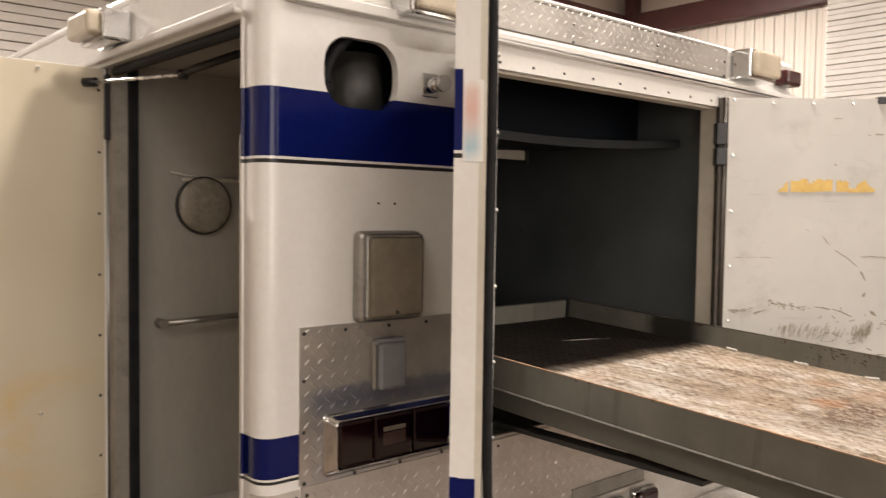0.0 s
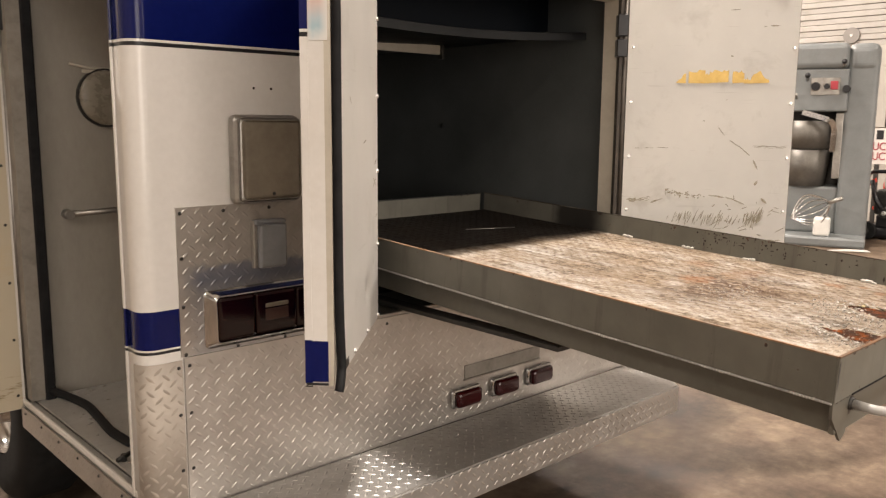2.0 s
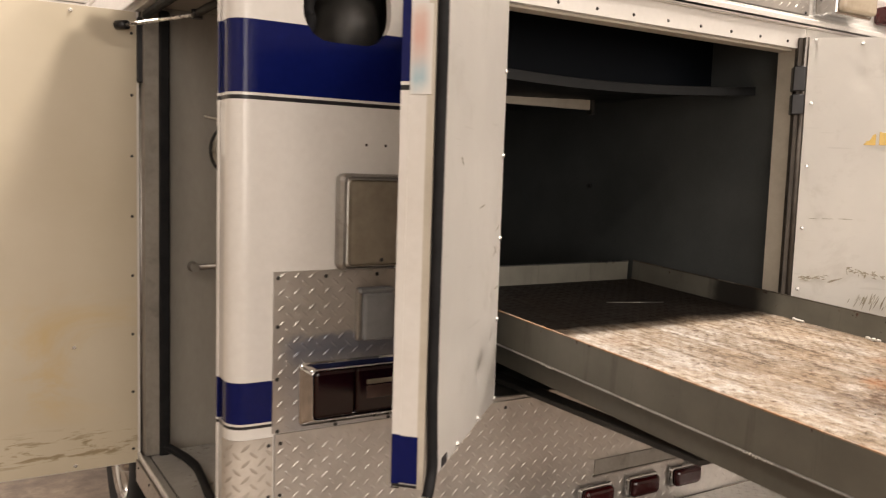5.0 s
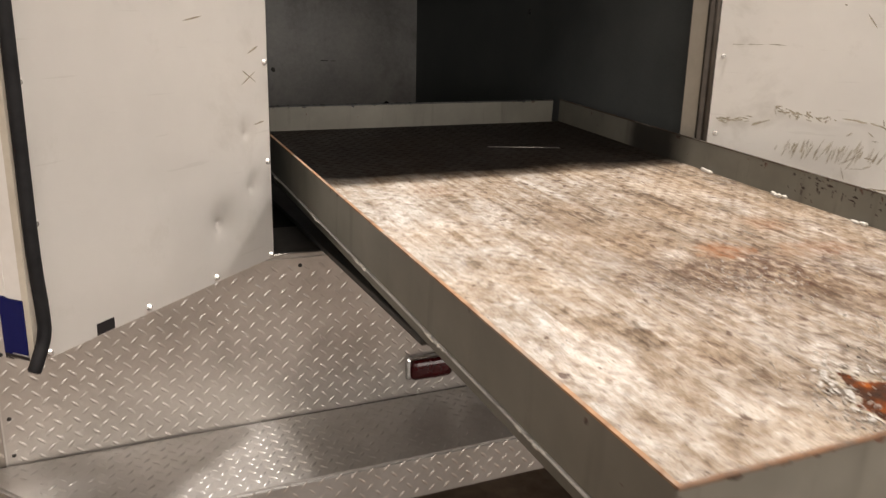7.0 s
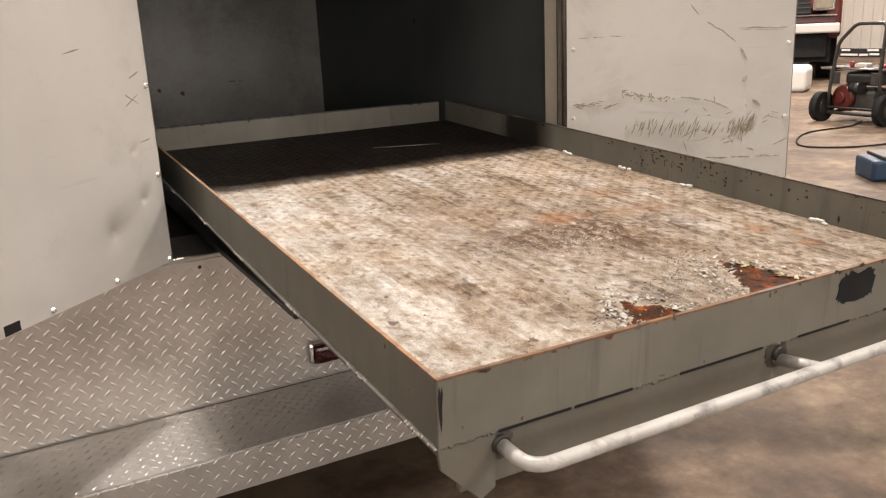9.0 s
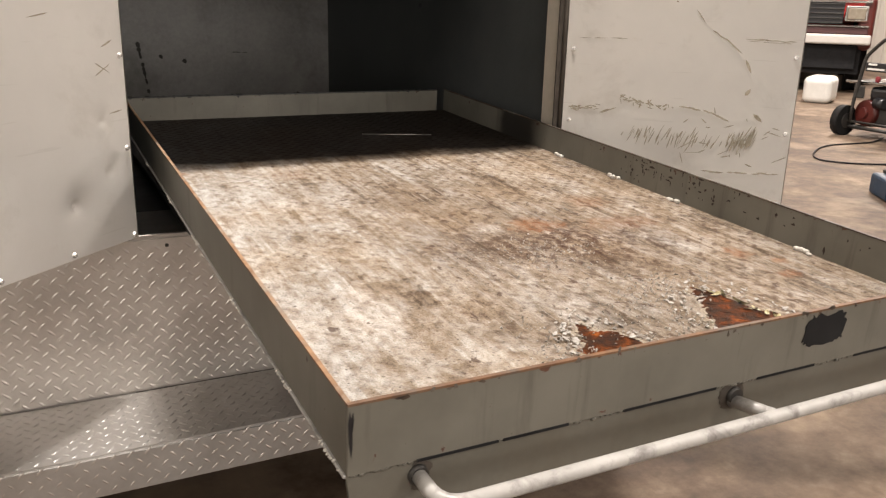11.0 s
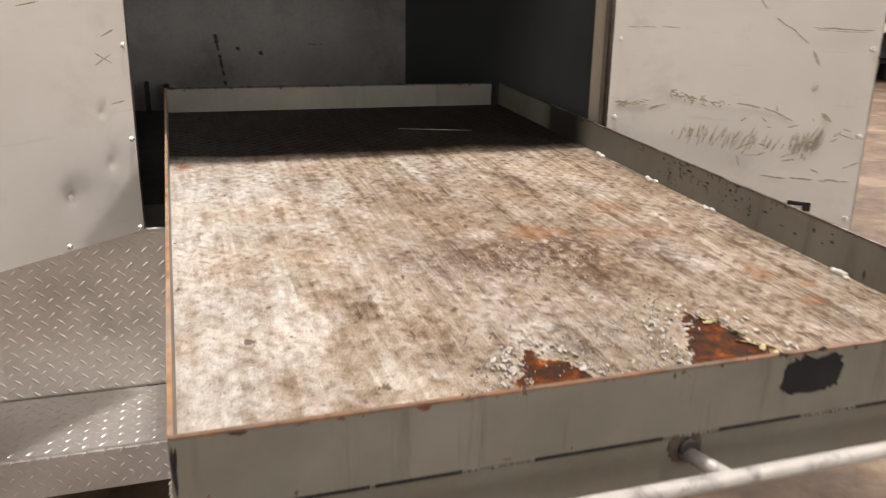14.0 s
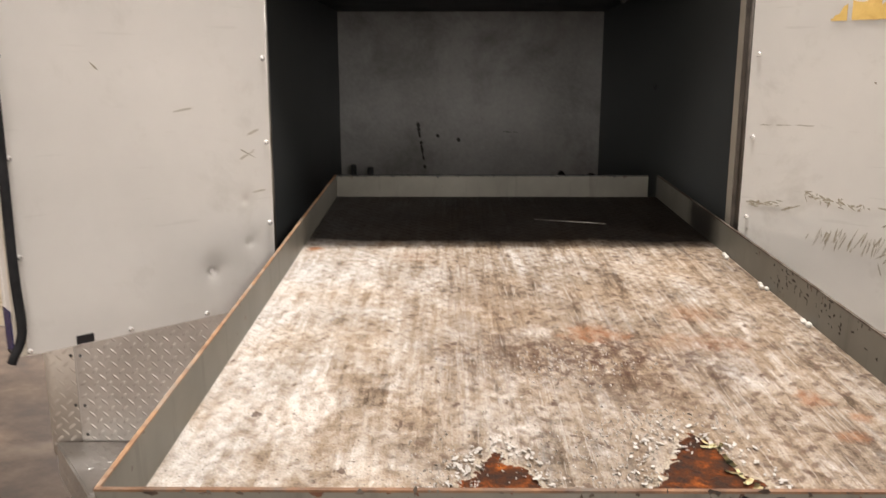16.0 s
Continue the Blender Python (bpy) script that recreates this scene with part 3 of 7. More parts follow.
BLUE_PLASTIC = surface("blue_plastic", (0.003, 0.018, 0.045), (0.006, 0.032, 0.068), 9, (0.4, 0.6), dirt=(0.05, 0.045, 0.04))
SCUFF = surface("scuff", (0.22, 0.185, 0.125), (0.44, 0.40, 0.32), 60, (0.5, 0.7))
FLAKE = surface("paint_flake", (0.62, 0.54, 0.27), (0.80, 0.73, 0.46), 60, (0.4, 0.6))
FLAKE_PALE = surface("pale_flake", (0.24, 0.225, 0.20), (0.54, 0.52, 0.485), 140, (0.5, 0.7))
DEBRIS = surface("grey_debris", (0.14, 0.12, 0.10), (0.52, 0.49, 0.45), 160, (0.5, 0.7))
m_glass, nt_g, p_g = mat_base("pane_glass")
p_g.inputs["Base Color"].default_value = (0.75, 0.78, 0.78, 1)
p_g.inputs["Roughness"].default_value = 0.05
p_g.inputs["Transmission Weight"].default_value = 1.0
GLASS = m_glass


# ---- building helpers ----
def flush_mesh(bm, name, mats):
    me = bpy.data.meshes.new(name)
    bmesh.ops.recalc_face_normals(bm, faces=bm.faces)
    bm.to_mesh(me)
    bm.free()
    for m in (mats if isinstance(mats, (list, tuple)) else [mats]):
        me.materials.append(m)
    return me


def part(name, bm, mats, parent=None, label="", smooth=False, at=None):
    """Links a bmesh as one mesh object under a thing or a part; at: its pose in the world."""
    me = flush_mesh(bm, name, mats)
    ob = new(name, me)
    if smooth:
        for f in me.polygons:
            f.use_smooth = True
    if parent is not None:
        ob.parent = parent
        up = Matrix.Identity(4)
        q = parent
        while q is not None:
            up = q.matrix_basis @ up
            q = q.parent
        ob.matrix_basis = up.inverted() @ (at if at is not None else Matrix.Identity(4))
    elif at is not None:
        ob.matrix_basis = at
    if label:
        ob["label"] = label
    return ob


def thing(name, label, category, at=None, group="", kind=""):
    ob = new(name)
    if at is not None:
        ob.matrix_basis = at
    return tagged(ob, label, category, group, kind)


def add_box(bm, x0, x1, y0, y1, z0, z1, bevel=0.0, mi=0, seg=1):
    r = bmesh.ops.create_cube(bm, size=1, matrix=Matrix.LocRotScale(((x0 + x1) / 2, (y0 + y1) / 2, (z0 + z1) / 2), None, (abs(x1 - x0), abs(y1 - y0), abs(z1 - z0))))
    faces = {f for v in r["verts"] for f in v.link_faces}
    if bevel > 0:
        es = {e for v in r["verts"] for e in v.link_edges}
        out = bmesh.ops.bevel(bm, geom=list(es), offset=bevel, segments=seg, affect="EDGES", profile=0.5)
        faces = set(out["faces"]) | {f for f in faces if f.is_valid}
    for f in faces:
        f.material_index = mi
    return bm


def box(x0, x1, y0, y1, z0, z1, bevel=0.0, seg=1):
    return add_box(bmesh.new(), x0, x1, y0, y1, z0, z1, bevel, 0, seg)


def add_cyl(bm, a, b, r0, r1=None, seg=16, mi=0):
    a, b = Vector(a), Vector(b)
    d = b - a
    m = Matrix.Translation((a + b) / 2) @ d.to_track_quat("Z", "Y").to_matrix().to_4x4()
    r = bmesh.ops.create_cone(bm, cap_ends=True, cap_tris=False, segments=seg, radius1=r0, radius2=r0 if r1 is None else r1, depth=d.length, matrix=m)
    for f in {f for v in r["verts"] for f in v.link_faces}:
        f.material_index = mi
        f.smooth = len(f.verts) == 4
    return bm


def cyl(a, b, r0, r1=None, seg=16):
    return add_cyl(bmesh.new(), a, b, r0, r1, seg)


def add_tube(bm, pts, r, seg=10, mi=0):
    """A round tube along a line of points, capped."""
    pts = [Vector(p) for p in pts]
    rings = []
    prev = None
    for i, p in enumerate(pts):
        d = (pts[min(i + 1, len(pts) - 1)] - pts[max(i - 1, 0)]).normalized()
        ref = prev if prev is not None else (Vector((0, 0, 1)) if abs(d.z) < 0.9 else Vector((1, 0, 0)))
        u = (ref - d * ref.dot(d)).normalized()
        w = d.cross(u)
        prev = u
        rings.append([bm.verts.new(p + (u * math.cos(2 * math.pi * k / seg) + w * math.sin(2 * math.pi * k / seg)) * r) for k in range(seg)])
    for a, b in zip(rings, rings[1:]):
        for k in range(seg):
            f = bm.faces.new((a[k], a[(k + 1) % seg], b[(k + 1) % seg], b[k]))
            f.smooth, f.material_index = True, mi
    bm.faces.new(rings[0][::-1]).material_index = mi
    bm.faces.new(rings[-1]).material_index = mi
    return bm


def tube(pts, r, seg=10):
    return add_tube(bmesh.new(), pts, r, seg)


def arc_pts(pts, radius=0.03, n=5):
    """Rounds the inner corners of a polyline."""
    pts = [Vector(p) for p in pts]
    out = [pts[0]]
    for a, b, c in zip(pts, pts[1:], pts[2:]):
        u, w = (a - b).normalized(), (c - b).normalized()
        p0, p1 = b + u * radius, b + w * radius
        for k in range(n + 1):
            t = k / n
            out.append(p0 * (1 - t) ** 2 + b * 2 * t * (1 - t) + p1 * t * t)
    out.append(pts[-1])
    return out


def add_prism(bm, outline, z0, z1, mi=0):
    """An outline in x and y, drawn up from z0 to z1."""
    lo = [bm.verts.new((x, y, z0)) for x, y in outline]
    hi = [bm.verts.new((x, y, z1)) for x, y in outline]
    n = len(outline)
    fs = [bm.faces.new((lo[i], lo[(i + 1) % n], hi[(i + 1) % n], hi[i])) for i in range(n)]
    fs += [bm.faces.new(lo[::-1]), bm.faces.new(hi)]
    for f in fs:
        f.material_index = mi
    return bm


def rounded_rect(w, h, r, n=5, cx=0.0, cy=0.0):
    pts = []
    for sx, sy, a0 in ((1, 1, 0), (-1, 1, 90), (-1, -1, 180), (1, -1, 270)):
        for k in range(n + 1):
            a = radians(a0 + 90 * k / n)
            pts.append((cx + sx * (w / 2 - r) + r * math.cos(a), cy + sy * (h / 2 - r) + r * math.sin(a)))
    return pts


def rivet_mesh(name, r, h, material):
    bm = bmesh.new()
    bmesh.ops.create_cone(bm, cap_ends=True, segments=8, radius1=r, radius2=r * 0.62, depth=h, matrix=Matrix.Translation((0, 0, h / 2)))
    return flush_mesh(bm, name, material)


RIVET = rivet_mesh("rivet", 0.0066, 0.0050, ALU)
SCREW = rivet_mesh("screw", 0.0050, 0.0032, DARK_STEEL)


def stud(me, name, parent, at):
    ob = new(name, me)
    ob.parent = parent
    up = Matrix.Identity(4)
    q = parent
    while q is not None:
        up = q.matrix_basis @ up
        q = q.parent
    ob.matrix_basis = up.inverted() @ at
    return ob


LUG_PITCH = 0.0365


def lugs(spans, normal_map, length=0.0265, width=0.0078, height=0.0012, flip=1):
    """The raised lugs of tread plate: a square lattice of slanted lugs with the opposite slant in the middle of each square.
    spans are rectangles (u0, u1, v0, v1); normal_map takes u, v, height to a place."""
    verts, faces = [], []
    ring = [(-1, 0, 0), (-0.62, 0.72, 0), (0, 1, 0), (0.62, 0.72, 0), (1, 0, 0), (0.62, -0.72, 0), (0, -1, 0), (-0.62, -0.72, 0),
            (-0.62, 0, 0.8), (-0.2, 0.34, 1), (0.2, 0.34, 1), (0.62, 0, 0.8), (0.2, -0.34, 1), (-0.2, -0.34, 1)]
    cells = ((0, 1, 9, 8), (1, 2, 9), (2, 10, 9), (2, 3, 10), (3, 4, 11, 10), (4, 5, 12, 11), (5, 6, 12), (6, 13, 12), (6, 7, 13), (7, 0, 8, 13),
             (8, 9, 13), (9, 10, 12, 13), (10, 11, 12))
    for u0, u1, v0, v1 in spans:
        for i in range(int(u0 / LUG_PITCH * 2) - 1, int(u1 / LUG_PITCH * 2) + 2):
            for j in range(int(v0 / LUG_PITCH * 2) - 1, int(v1 / LUG_PITCH * 2) + 2):
                if (i + j) % 2:
                    continue
                cu, cv = i * LUG_PITCH / 2, j * LUG_PITCH / 2
                if not (u0 + 0.004 < cu < u1 - 0.004 and v0 + 0.004 < cv < v1 - 0.004):
                    continue
                a = radians(-43 if i % 2 else 43) * flip
                base = len(verts)
                for p, w, h in ring:
                    p, w = p * length / 2, w * width / 2
                    uu, vv = cu + math.cos(a) * p - math.sin(a) * w, cv + math.sin(a) * p + math.cos(a) * w
                    verts.append(normal_map(min(max(uu, u0), u1), min(max(vv, v0), v1), h * height))
                faces += [[base + q for q in f] for f in cells]
    me = bpy.data.meshes.new("raised_tread")
    me.from_pydata(verts, [], faces)
    bm = bmesh.new()
    bm.from_mesh(me)
    bpy.data.meshes.remove(me)
    for f in bm.faces:
        f.smooth = True
    return bm


def dented_sheet(x0, x1, z0, z1, y, side, dents, nx=70, nz=110):
    """Sheet metal over x and z, facing side * y, with round dents (x, z, radius, depth) and a faint waviness."""
    bm = bmesh.new()
    rows = []
    for j in range(nz + 1):
        row = []
        for i in range(nx + 1):
            x, z = x0 + (x1 - x0) * i / nx, z0 + (z1 - z0) * j / nz
            d = 0.0006 * noise.noise(Vector((x * 7, z * 7, y * 3 + 5)))
            for cx, cz, r, depth in dents:
                q = ((x - cx) ** 2 + (z - cz) ** 2) / (r * r)
                if q < 6:
                    d -= depth * math.exp(-q * 1.6)
            row.append(bm.verts.new((x, y + side * d, z)))
        rows.append(row)
    for a, b in zip(rows, rows[1:]):
        for i in range(nx):
            bm.faces.new((a[i], a[i + 1], b[i + 1], b[i])).smooth = True
    bmesh.ops.solidify(bm, geom=bm.faces[:], thickness=0.0012)
    for e in bm.edges:
        e.smooth = len(e.link_faces) == 2 and e.calc_face_angle(0.0) < 0.6
    return bm


def strokes(lines, y, side):
    """Short rubbed marks on a door: (x0, z0, x1, z1, width), tapered, a hair proud of the sheet."""
    bm = bmesh.new()
    rng = random.Random(len(lines))
    pieces = []
    for x0, z0, x1, z1, w in lines:
        # a long mark breaks up into pieces of uneven width
        n = max(1, int(math.hypot(x1 - x0, z1 - z0) / 0.016))
        for k in range(n):
            if n > 2 and rng.random() < 0.14:
                continue
            a, b = (k - rng.uniform(0.1, 0.5)) / n, (k + 1 + rng.uniform(0.1, 0.5)) / n
            q = rng.uniform(0.35, 0.85) if n > 1 else 1.0
            o = rng.uniform(-0.3, 0.3) * w if n > 1 else 0.0
            pieces.append((x0 + (x1 - x0) * a, z0 + (z1 - z0) * a + o, x0 + (x1 - x0) * b, z0 + (z1 - z0) * b + o, w * q))
    for x0, z0, x1, z1, w in pieces:
        dx, dz = x1 - x0, z1 - z0
        n = math.hypot(dx, dz) or 1e-6
        px, pz = -dz / n * w / 2, dx / n * w / 2
        pts = [(x0, z0), (x0 + dx * 0.3 + px, z0 + dz * 0.3 + pz), (x0 + dx * 0.75 + px * 0.8, z0 + dz * 0.75 + pz * 0.8), (x1, z1),
               (x0 + dx * 0.65 - px * 0.9, z0 + dz * 0.65 - pz * 0.9), (x0 + dx * 0.25 - px, z0 + dz * 0.25 - pz)]
        lo = [bm.verts.new((x, y, z)) for x, z in pts]
        hi = [bm.verts.new((x, y + side * 0.0003, z)) for x, z in pts]
        bm.faces.new(lo), bm.faces.new(hi[::-1])
        for k in range(6):
            bm.faces.new((lo[k], lo[(k + 1) % 6], hi[(k + 1) % 6], hi[k]))
    return bm


def bead(a, b, r, step=0.006, seed=0):
    """A lumpy weld along a line."""
    rng = random.Random(seed)
    bm = bmesh.new()
    a, b = Vector(a), Vector(b)
    n = max(2, int((b - a).length / step))
    for k in range(n + 1):
        p = a.lerp(b, k / n) + Vector((rng.uniform(-1, 1), rng.uniform(-0.4, 0.4), rng.uniform(-1, 1))) * r * 0.45
        q = r * rng.uniform(0.6, 1.25)
        bmesh.ops.create_icosphere(bm, subdivisions=1, radius=1, matrix=Matrix.Translation(p) @ Matrix.Diagonal((q * rng.uniform(1, 1.6), q * 0.6, q, 1)))
    for f in bm.faces:
        f.smooth = True
    return bm


def banded(bm, bands, z_off=0.0):
    """Cuts a mesh at the stripe heights and gives each band its paint."""
    for z, _ in bands[1:]:
        bmesh.ops.bisect_plane(bm, geom=bm.verts[:] + bm.edges[:] + bm.faces[:], plane_co=(0, 0, z - z_off), plane_no=(0, 0, 1), dist=1e-6)
    for f in bm.faces:
        c = f.calc_center_median().z + z_off
        f.material_index = [mi for z, mi in bands if c >= z][-1] if c >= bands[0][0] else 0
    return bm


# ---- the hall ----
def hall():
    bm = bmesh.new()
    bmesh.ops.create_grid(bm, x_segments=2, y_segments=2, size=34, matrix=Matrix.Translation((6, 2, 0)))
    tagged(part("floor", bm, CONCRETE), "stained bare concrete floor of a hall", "floor", kind="structure")
    tagged(part("wall_north", box(-14, 24, 18.0, 18.2, 0, 9.0), HALL_WALL), "pale insulated metal hall wall", "wall", kind="structure")
    tagged(part("wall_east", box(24.0, 24.2, -14, 18, 0, 9.0), HALL_WALL), "pale insulated metal hall wall", "wall", kind="structure")
    # unseen wall; its two openings are added for the level fill lamps
    bm = bmesh.new()
    for x0, x1, z0 in ((-14, -5.0, 0), (-5.0, 0.0, 4.45), (0.0, 3.5, 0), (3.5, 8.5, 4.45), (8.5, 24, 0)):
        add_box(bm, x0, x1, -9.7, -9.5, z0, 9.0)
    bmesh.ops.remove_doubles(bm, verts=bm.verts, dist=0.001)
    tagged(part("wall_south", bm, PLAIN_WALL), "unseen pale plain hall wall with two openings added for fill light", "wall", kind="structure")
    tagged(part("wall_west", box(-9.2, -9, -14, 18, 0, 9.0), PLAIN_WALL), "pale plain hall wall", "wall", kind="structure")
    tagged(part("ceiling", box(-14, 24, -14, 18, 9.0, 9.2), HALL_WALL), "pale hall ceiling", "ceiling", kind="structure")
    # ribbed sheet wall at the back, left
    bm = bmesh.new()
    for k in range(34):
        z = 1.2 + k * 0.16
        add_box(bm, -6, 6.5, 15.4 - 0.02 * (k % 2), 15.5, z, z + 0.145, 0.012)
    tagged(part("ribbed_wall", bm, HALL_METAL), "pale ribbed sheet metal wall", "wall", kind="structure")
    for a in ((8.5, 23.9, 17.6, 17.9, 7.6, 8.3), (23.6, 23.95, 2, 17.6, 7.55, 8.3)):
        tagged(part("beam", box(*a, 0.01), MAROON), "maroon painted steel beam", "beam", kind="structure")
    bm = bmesh.new()
    for k in range(80):
        y = 5.2 + k * 0.16
        add_box(bm, 23.95 - 0.02 * (k % 2), 24.0, y, y + 0.15, 0.0, 7.5, 0.012)
    tagged(part("ribbed_wall", bm, HALL_WALL), "cream ribbed sheet metal wall", "wall", kind="structure")
    bm = box(23.5, 23.9, 17.2, 17.6, 0, 8.9, 0.01)
    tagged(part("column", bm, MAROON), "maroon painted steel column", "column", kind="structure")


hall()


# ---- the truck ----
RY = 1.662          # rear face
LX, RX = 0.870, 3.29  # left and right sides
ROOF, SILL = 2.085, 0.40
OX0, OX1 = 1.508, 2.742   # rear opening
OZ0, OZ1 = 0.855, 1.880
CORNER_R = 0.042
truck = thing("rescue_truck", "white rescue truck with blue stripes and open compartment doors", "truck", pose(2.08, 1.7, 0))


def corner_map(s, depth=0.0):
    """Arc length along the rear face from the opening's edge, round the corner to the left side: place and inward normal."""
    flat = OX0 - (LX + CORNER_R)
    bend = CORNER_R * math.pi / 2
    if s <= flat:
        return OX0 - s, RY + depth
    if s <= flat + bend:
        a = (s - flat) / CORNER_R
        r = CORNER_R - depth
        return LX + CORNER_R - r * math.sin(a), RY + CORNER_R - r * math.cos(a)
    return LX + depth, RY + CORNER_R + (s - flat - bend)


S_FLAT = OX0 - (LX + CORNER_R)
S_BEND = S_FLAT + CORNER_R * math.pi / 2
S_END = S_BEND + 0.050
BANDS = [(SILL, 0), (0.862, 2), (0.869, 0), (0.874, 1), (0.968, 0), (1.588, 2), (1.597, 0), (1.603, 1), (1.757, 0), (ROOF, 0)]


def band_of(z):
    m = 0
    for z0, mi in BANDS:
        if z >= z0:
            m = mi
    return m


def left_post():
    """Rear left post with its rounded corner and stripes, and the ragged round cut where a lamp once sat."""
    bm = bmesh.new()
    outer = [(0, SILL), (S_END, SILL), (S_END, ROOF), (0, ROOF)]
    hole = [(OX0 - 1.135 + dx, 1.809 + dz) for dx, dz in rounded_rect(0.215, 0.165, 0.066, 6)]
    for loop in (outer, hole):
        vs = [bm.verts.new((s, 0, z)) for s, z in loop]
        for i in range(len(vs)):
            bm.edges.new((vs[i], vs[(i + 1) % len(vs)]))
    bmesh.ops.triangle_fill(bm, use_beauty=True, edges=bm.edges[:], normal=(0, -1, 0))

    def cut(co, no):
        bmesh.ops.bisect_plane(bm, geom=bm.verts[:] + bm.edges[:] + bm.faces[:], plane_co=co, plane_no=no, dist=1e-6)

    for z, _ in BANDS[1:-1]:
        cut((0, 0, z), (0, 0, 1))
    for k in range(9):
        cut((S_FLAT + (S_BEND - S_FLAT) * k / 8, 0, 0), (1, 0, 0))
    for f in bm.faces:
        f.material_index = band_of(f.calc_center_median().z)
    front = bm.faces[:]
    r = bmesh.ops.extrude_face_region(bm, geom=front, use_keep_orig=True)
    back = {v for v in r["geom"] if isinstance(v, bmesh.types.BMVert)}
    for v in bm.verts:
        x, y = corner_map(v.co.x, 0.022 if v in back else 0.0)
        v.co.x, v.co.y = x, y
    for f in bm.faces:
        c = f.calc_center_median()
        f.smooth = c.x < LX + CORNER_R and f.material_index < 9
    return part("left_post", bm, [WHITE, BLUE, BLACK], truck, "white post with blue and black stripes and a round cut-out")


left_post()
part("cavity_back", box(0.96, 1.40, 1.83, 1.842, 1.66, 1.95), RUBBER, truck)
part("lamp_can", cyl((1.190, 1.80, 1.66), (1.190, 1.80, 1.875), 0.098, 0.084, 28), DARK_STEEL, truck, "dull dark grey can inside the cut-out")
part("loose_cable", tube(arc_pts([(1.13, 1.69, 1.91), (1.075, 1.695, 1.855), (1.045, 1.69, 1.80), (1.06, 1.69, 1.775), (1.035, 1.70, 1.70)], 0.02), 0.013, 10), RUBBER, truck, "loose black cable inside the cut-out")


def right_post():
    bm = bmesh.new()
    prof = [(OX1 + 0.03, RY), (RX - CORNER_R, RY)]
    for k in range(1, 7):
        a = radians(90 * k / 6)
        prof.append((RX - CORNER_R + CORNER_R * math.sin(a), RY + CORNER_R - CORNER_R * math.cos(a)))
    prof += [(RX, 3.4), (RX - 0.02, 3.4), (RX - 0.02, RY + 0.1), (RX - 0.1, RY + 0.022), (OX1 + 0.03, RY + 0.022)]
    banded(add_prism(bm, prof, SILL, ROOF), BANDS)
    part("right_post", bm, [WHITE, BLUE, BLACK], truck)


right_post()
part("header", box(OX0 - 0.001, OX1 + 0.031, RY + 0.002, RY + 0.03, OZ1, ROOF), WHITE, truck)
part("header_lip", box(OX0 - 0.005, OX1 + 0.03, RY + 0.03, 1.74, OZ1 - 0.006, OZ1 + 0.02), CREAM, truck)
part("roof", box(LX, RX, RY - 0.004, 6.2, ROOF - 0.02, ROOF + 0.02, 0.018, 3), WHITE, truck)
part("side_wall", box(RX - 0.02, RX - 0.002, 3.4, 6.2, 0.5, ROOF - 0.02), WHITE, truck)
part("front_wall", box(LX, RX, 6.18, 6.2, 0.4, ROOF - 0.02), WHITE, truck)
part("underfloor", box(LX + 0.03, RX - 0.03, RY + 0.04, 6.15, 0.45, 0.486), DARK_STEEL, truck)

# gutter along the rear and the left side
bm = add_box(bmesh.new(), LX + 0.05, RX - 0.02, RY - 0.028, RY, 1.945, 1.958, 0.003)
add_box(bm, LX + 0.05, RX - 0.02, RY - 0.028, RY - 0.018, 1.945, 1.972, 0.003)
bmesh.ops.remove_doubles(bm, verts=bm.verts, dist=0.004)
part("rain_gutter", bm, WHITE, truck)
part("gutter_flange", box(LX + 0.05, RX - 0.02, RY - 0.004, RY - 0.0005, 1.958, 1.99, 0.001), WHITE, truck)
bm = add_box(bmesh.new(), LX - 0.022, LX, 1.76, 6.1, 1.925, 1.937, 0.003)
add_box(bm, LX - 0.022, LX - 0.014, 1.76, 6.1, 1.925, 1.95, 0.003)
part("rain_gutter", bm, WHITE, truck)

# tread plate over the opening
hp = part("header_plate", box(1.44, 2.77, RY - 0.004, RY + 0.001, 1.985, 2.094), TREAD, truck, "tread plate strip over the rear opening")
part("raised_tread", lugs([(1.445, 2.765, 1.99, 2.09)], lambda u, v, h: (u, RY - 0.004 - h, v)), TREAD, hp)["kind"] = "stuff"
for x in (1.46, 1.9, 2.33, 2.752):
    for z in (1.994, 2.045):
        stud(SCREW, "screw", hp, pose(x, RY - 0.004, z, 90))
for k in range(9):
    stud(SCREW, "screw", truck, pose(1.6 + k * 0.135, RY + 0.002, 1.898, 90))


def warning_lamp(x0, x1, z0, z1, name, lens, side=False):
    """Boxy body lamp on a chrome base; side: on the left side, x0 and x1 run along y."""
    bm = bmesh.new()
    if side:
        add_box(bm, LX - 0.085, LX, x0, x1, z0, z1, 0.008, 0, 2)
    else:
        add_box(bm, x0, x1, RY - 0.085, RY, z0, z1, 0.008, 0, 2)
    b = part(name, bm, CHROME, truck, "chrome based body lamp")
    bm = bmesh.new()
    if side:
        add_box(bm, LX - 0.125, LX - 0.082, x0 + 0.010, x1 - 0.010, z0 + 0.010, z1 - 0.008, 0.014, 0, 3)
    else:
        add_box(bm, x0 + 0.010, x1 - 0.010, RY - 0.110, RY - 0.082, z0 + 0.010, z1 - 0.008, 0.012, 0, 3)
    part("lens", bm, lens, b, "yellowed plastic lens", smooth=False)


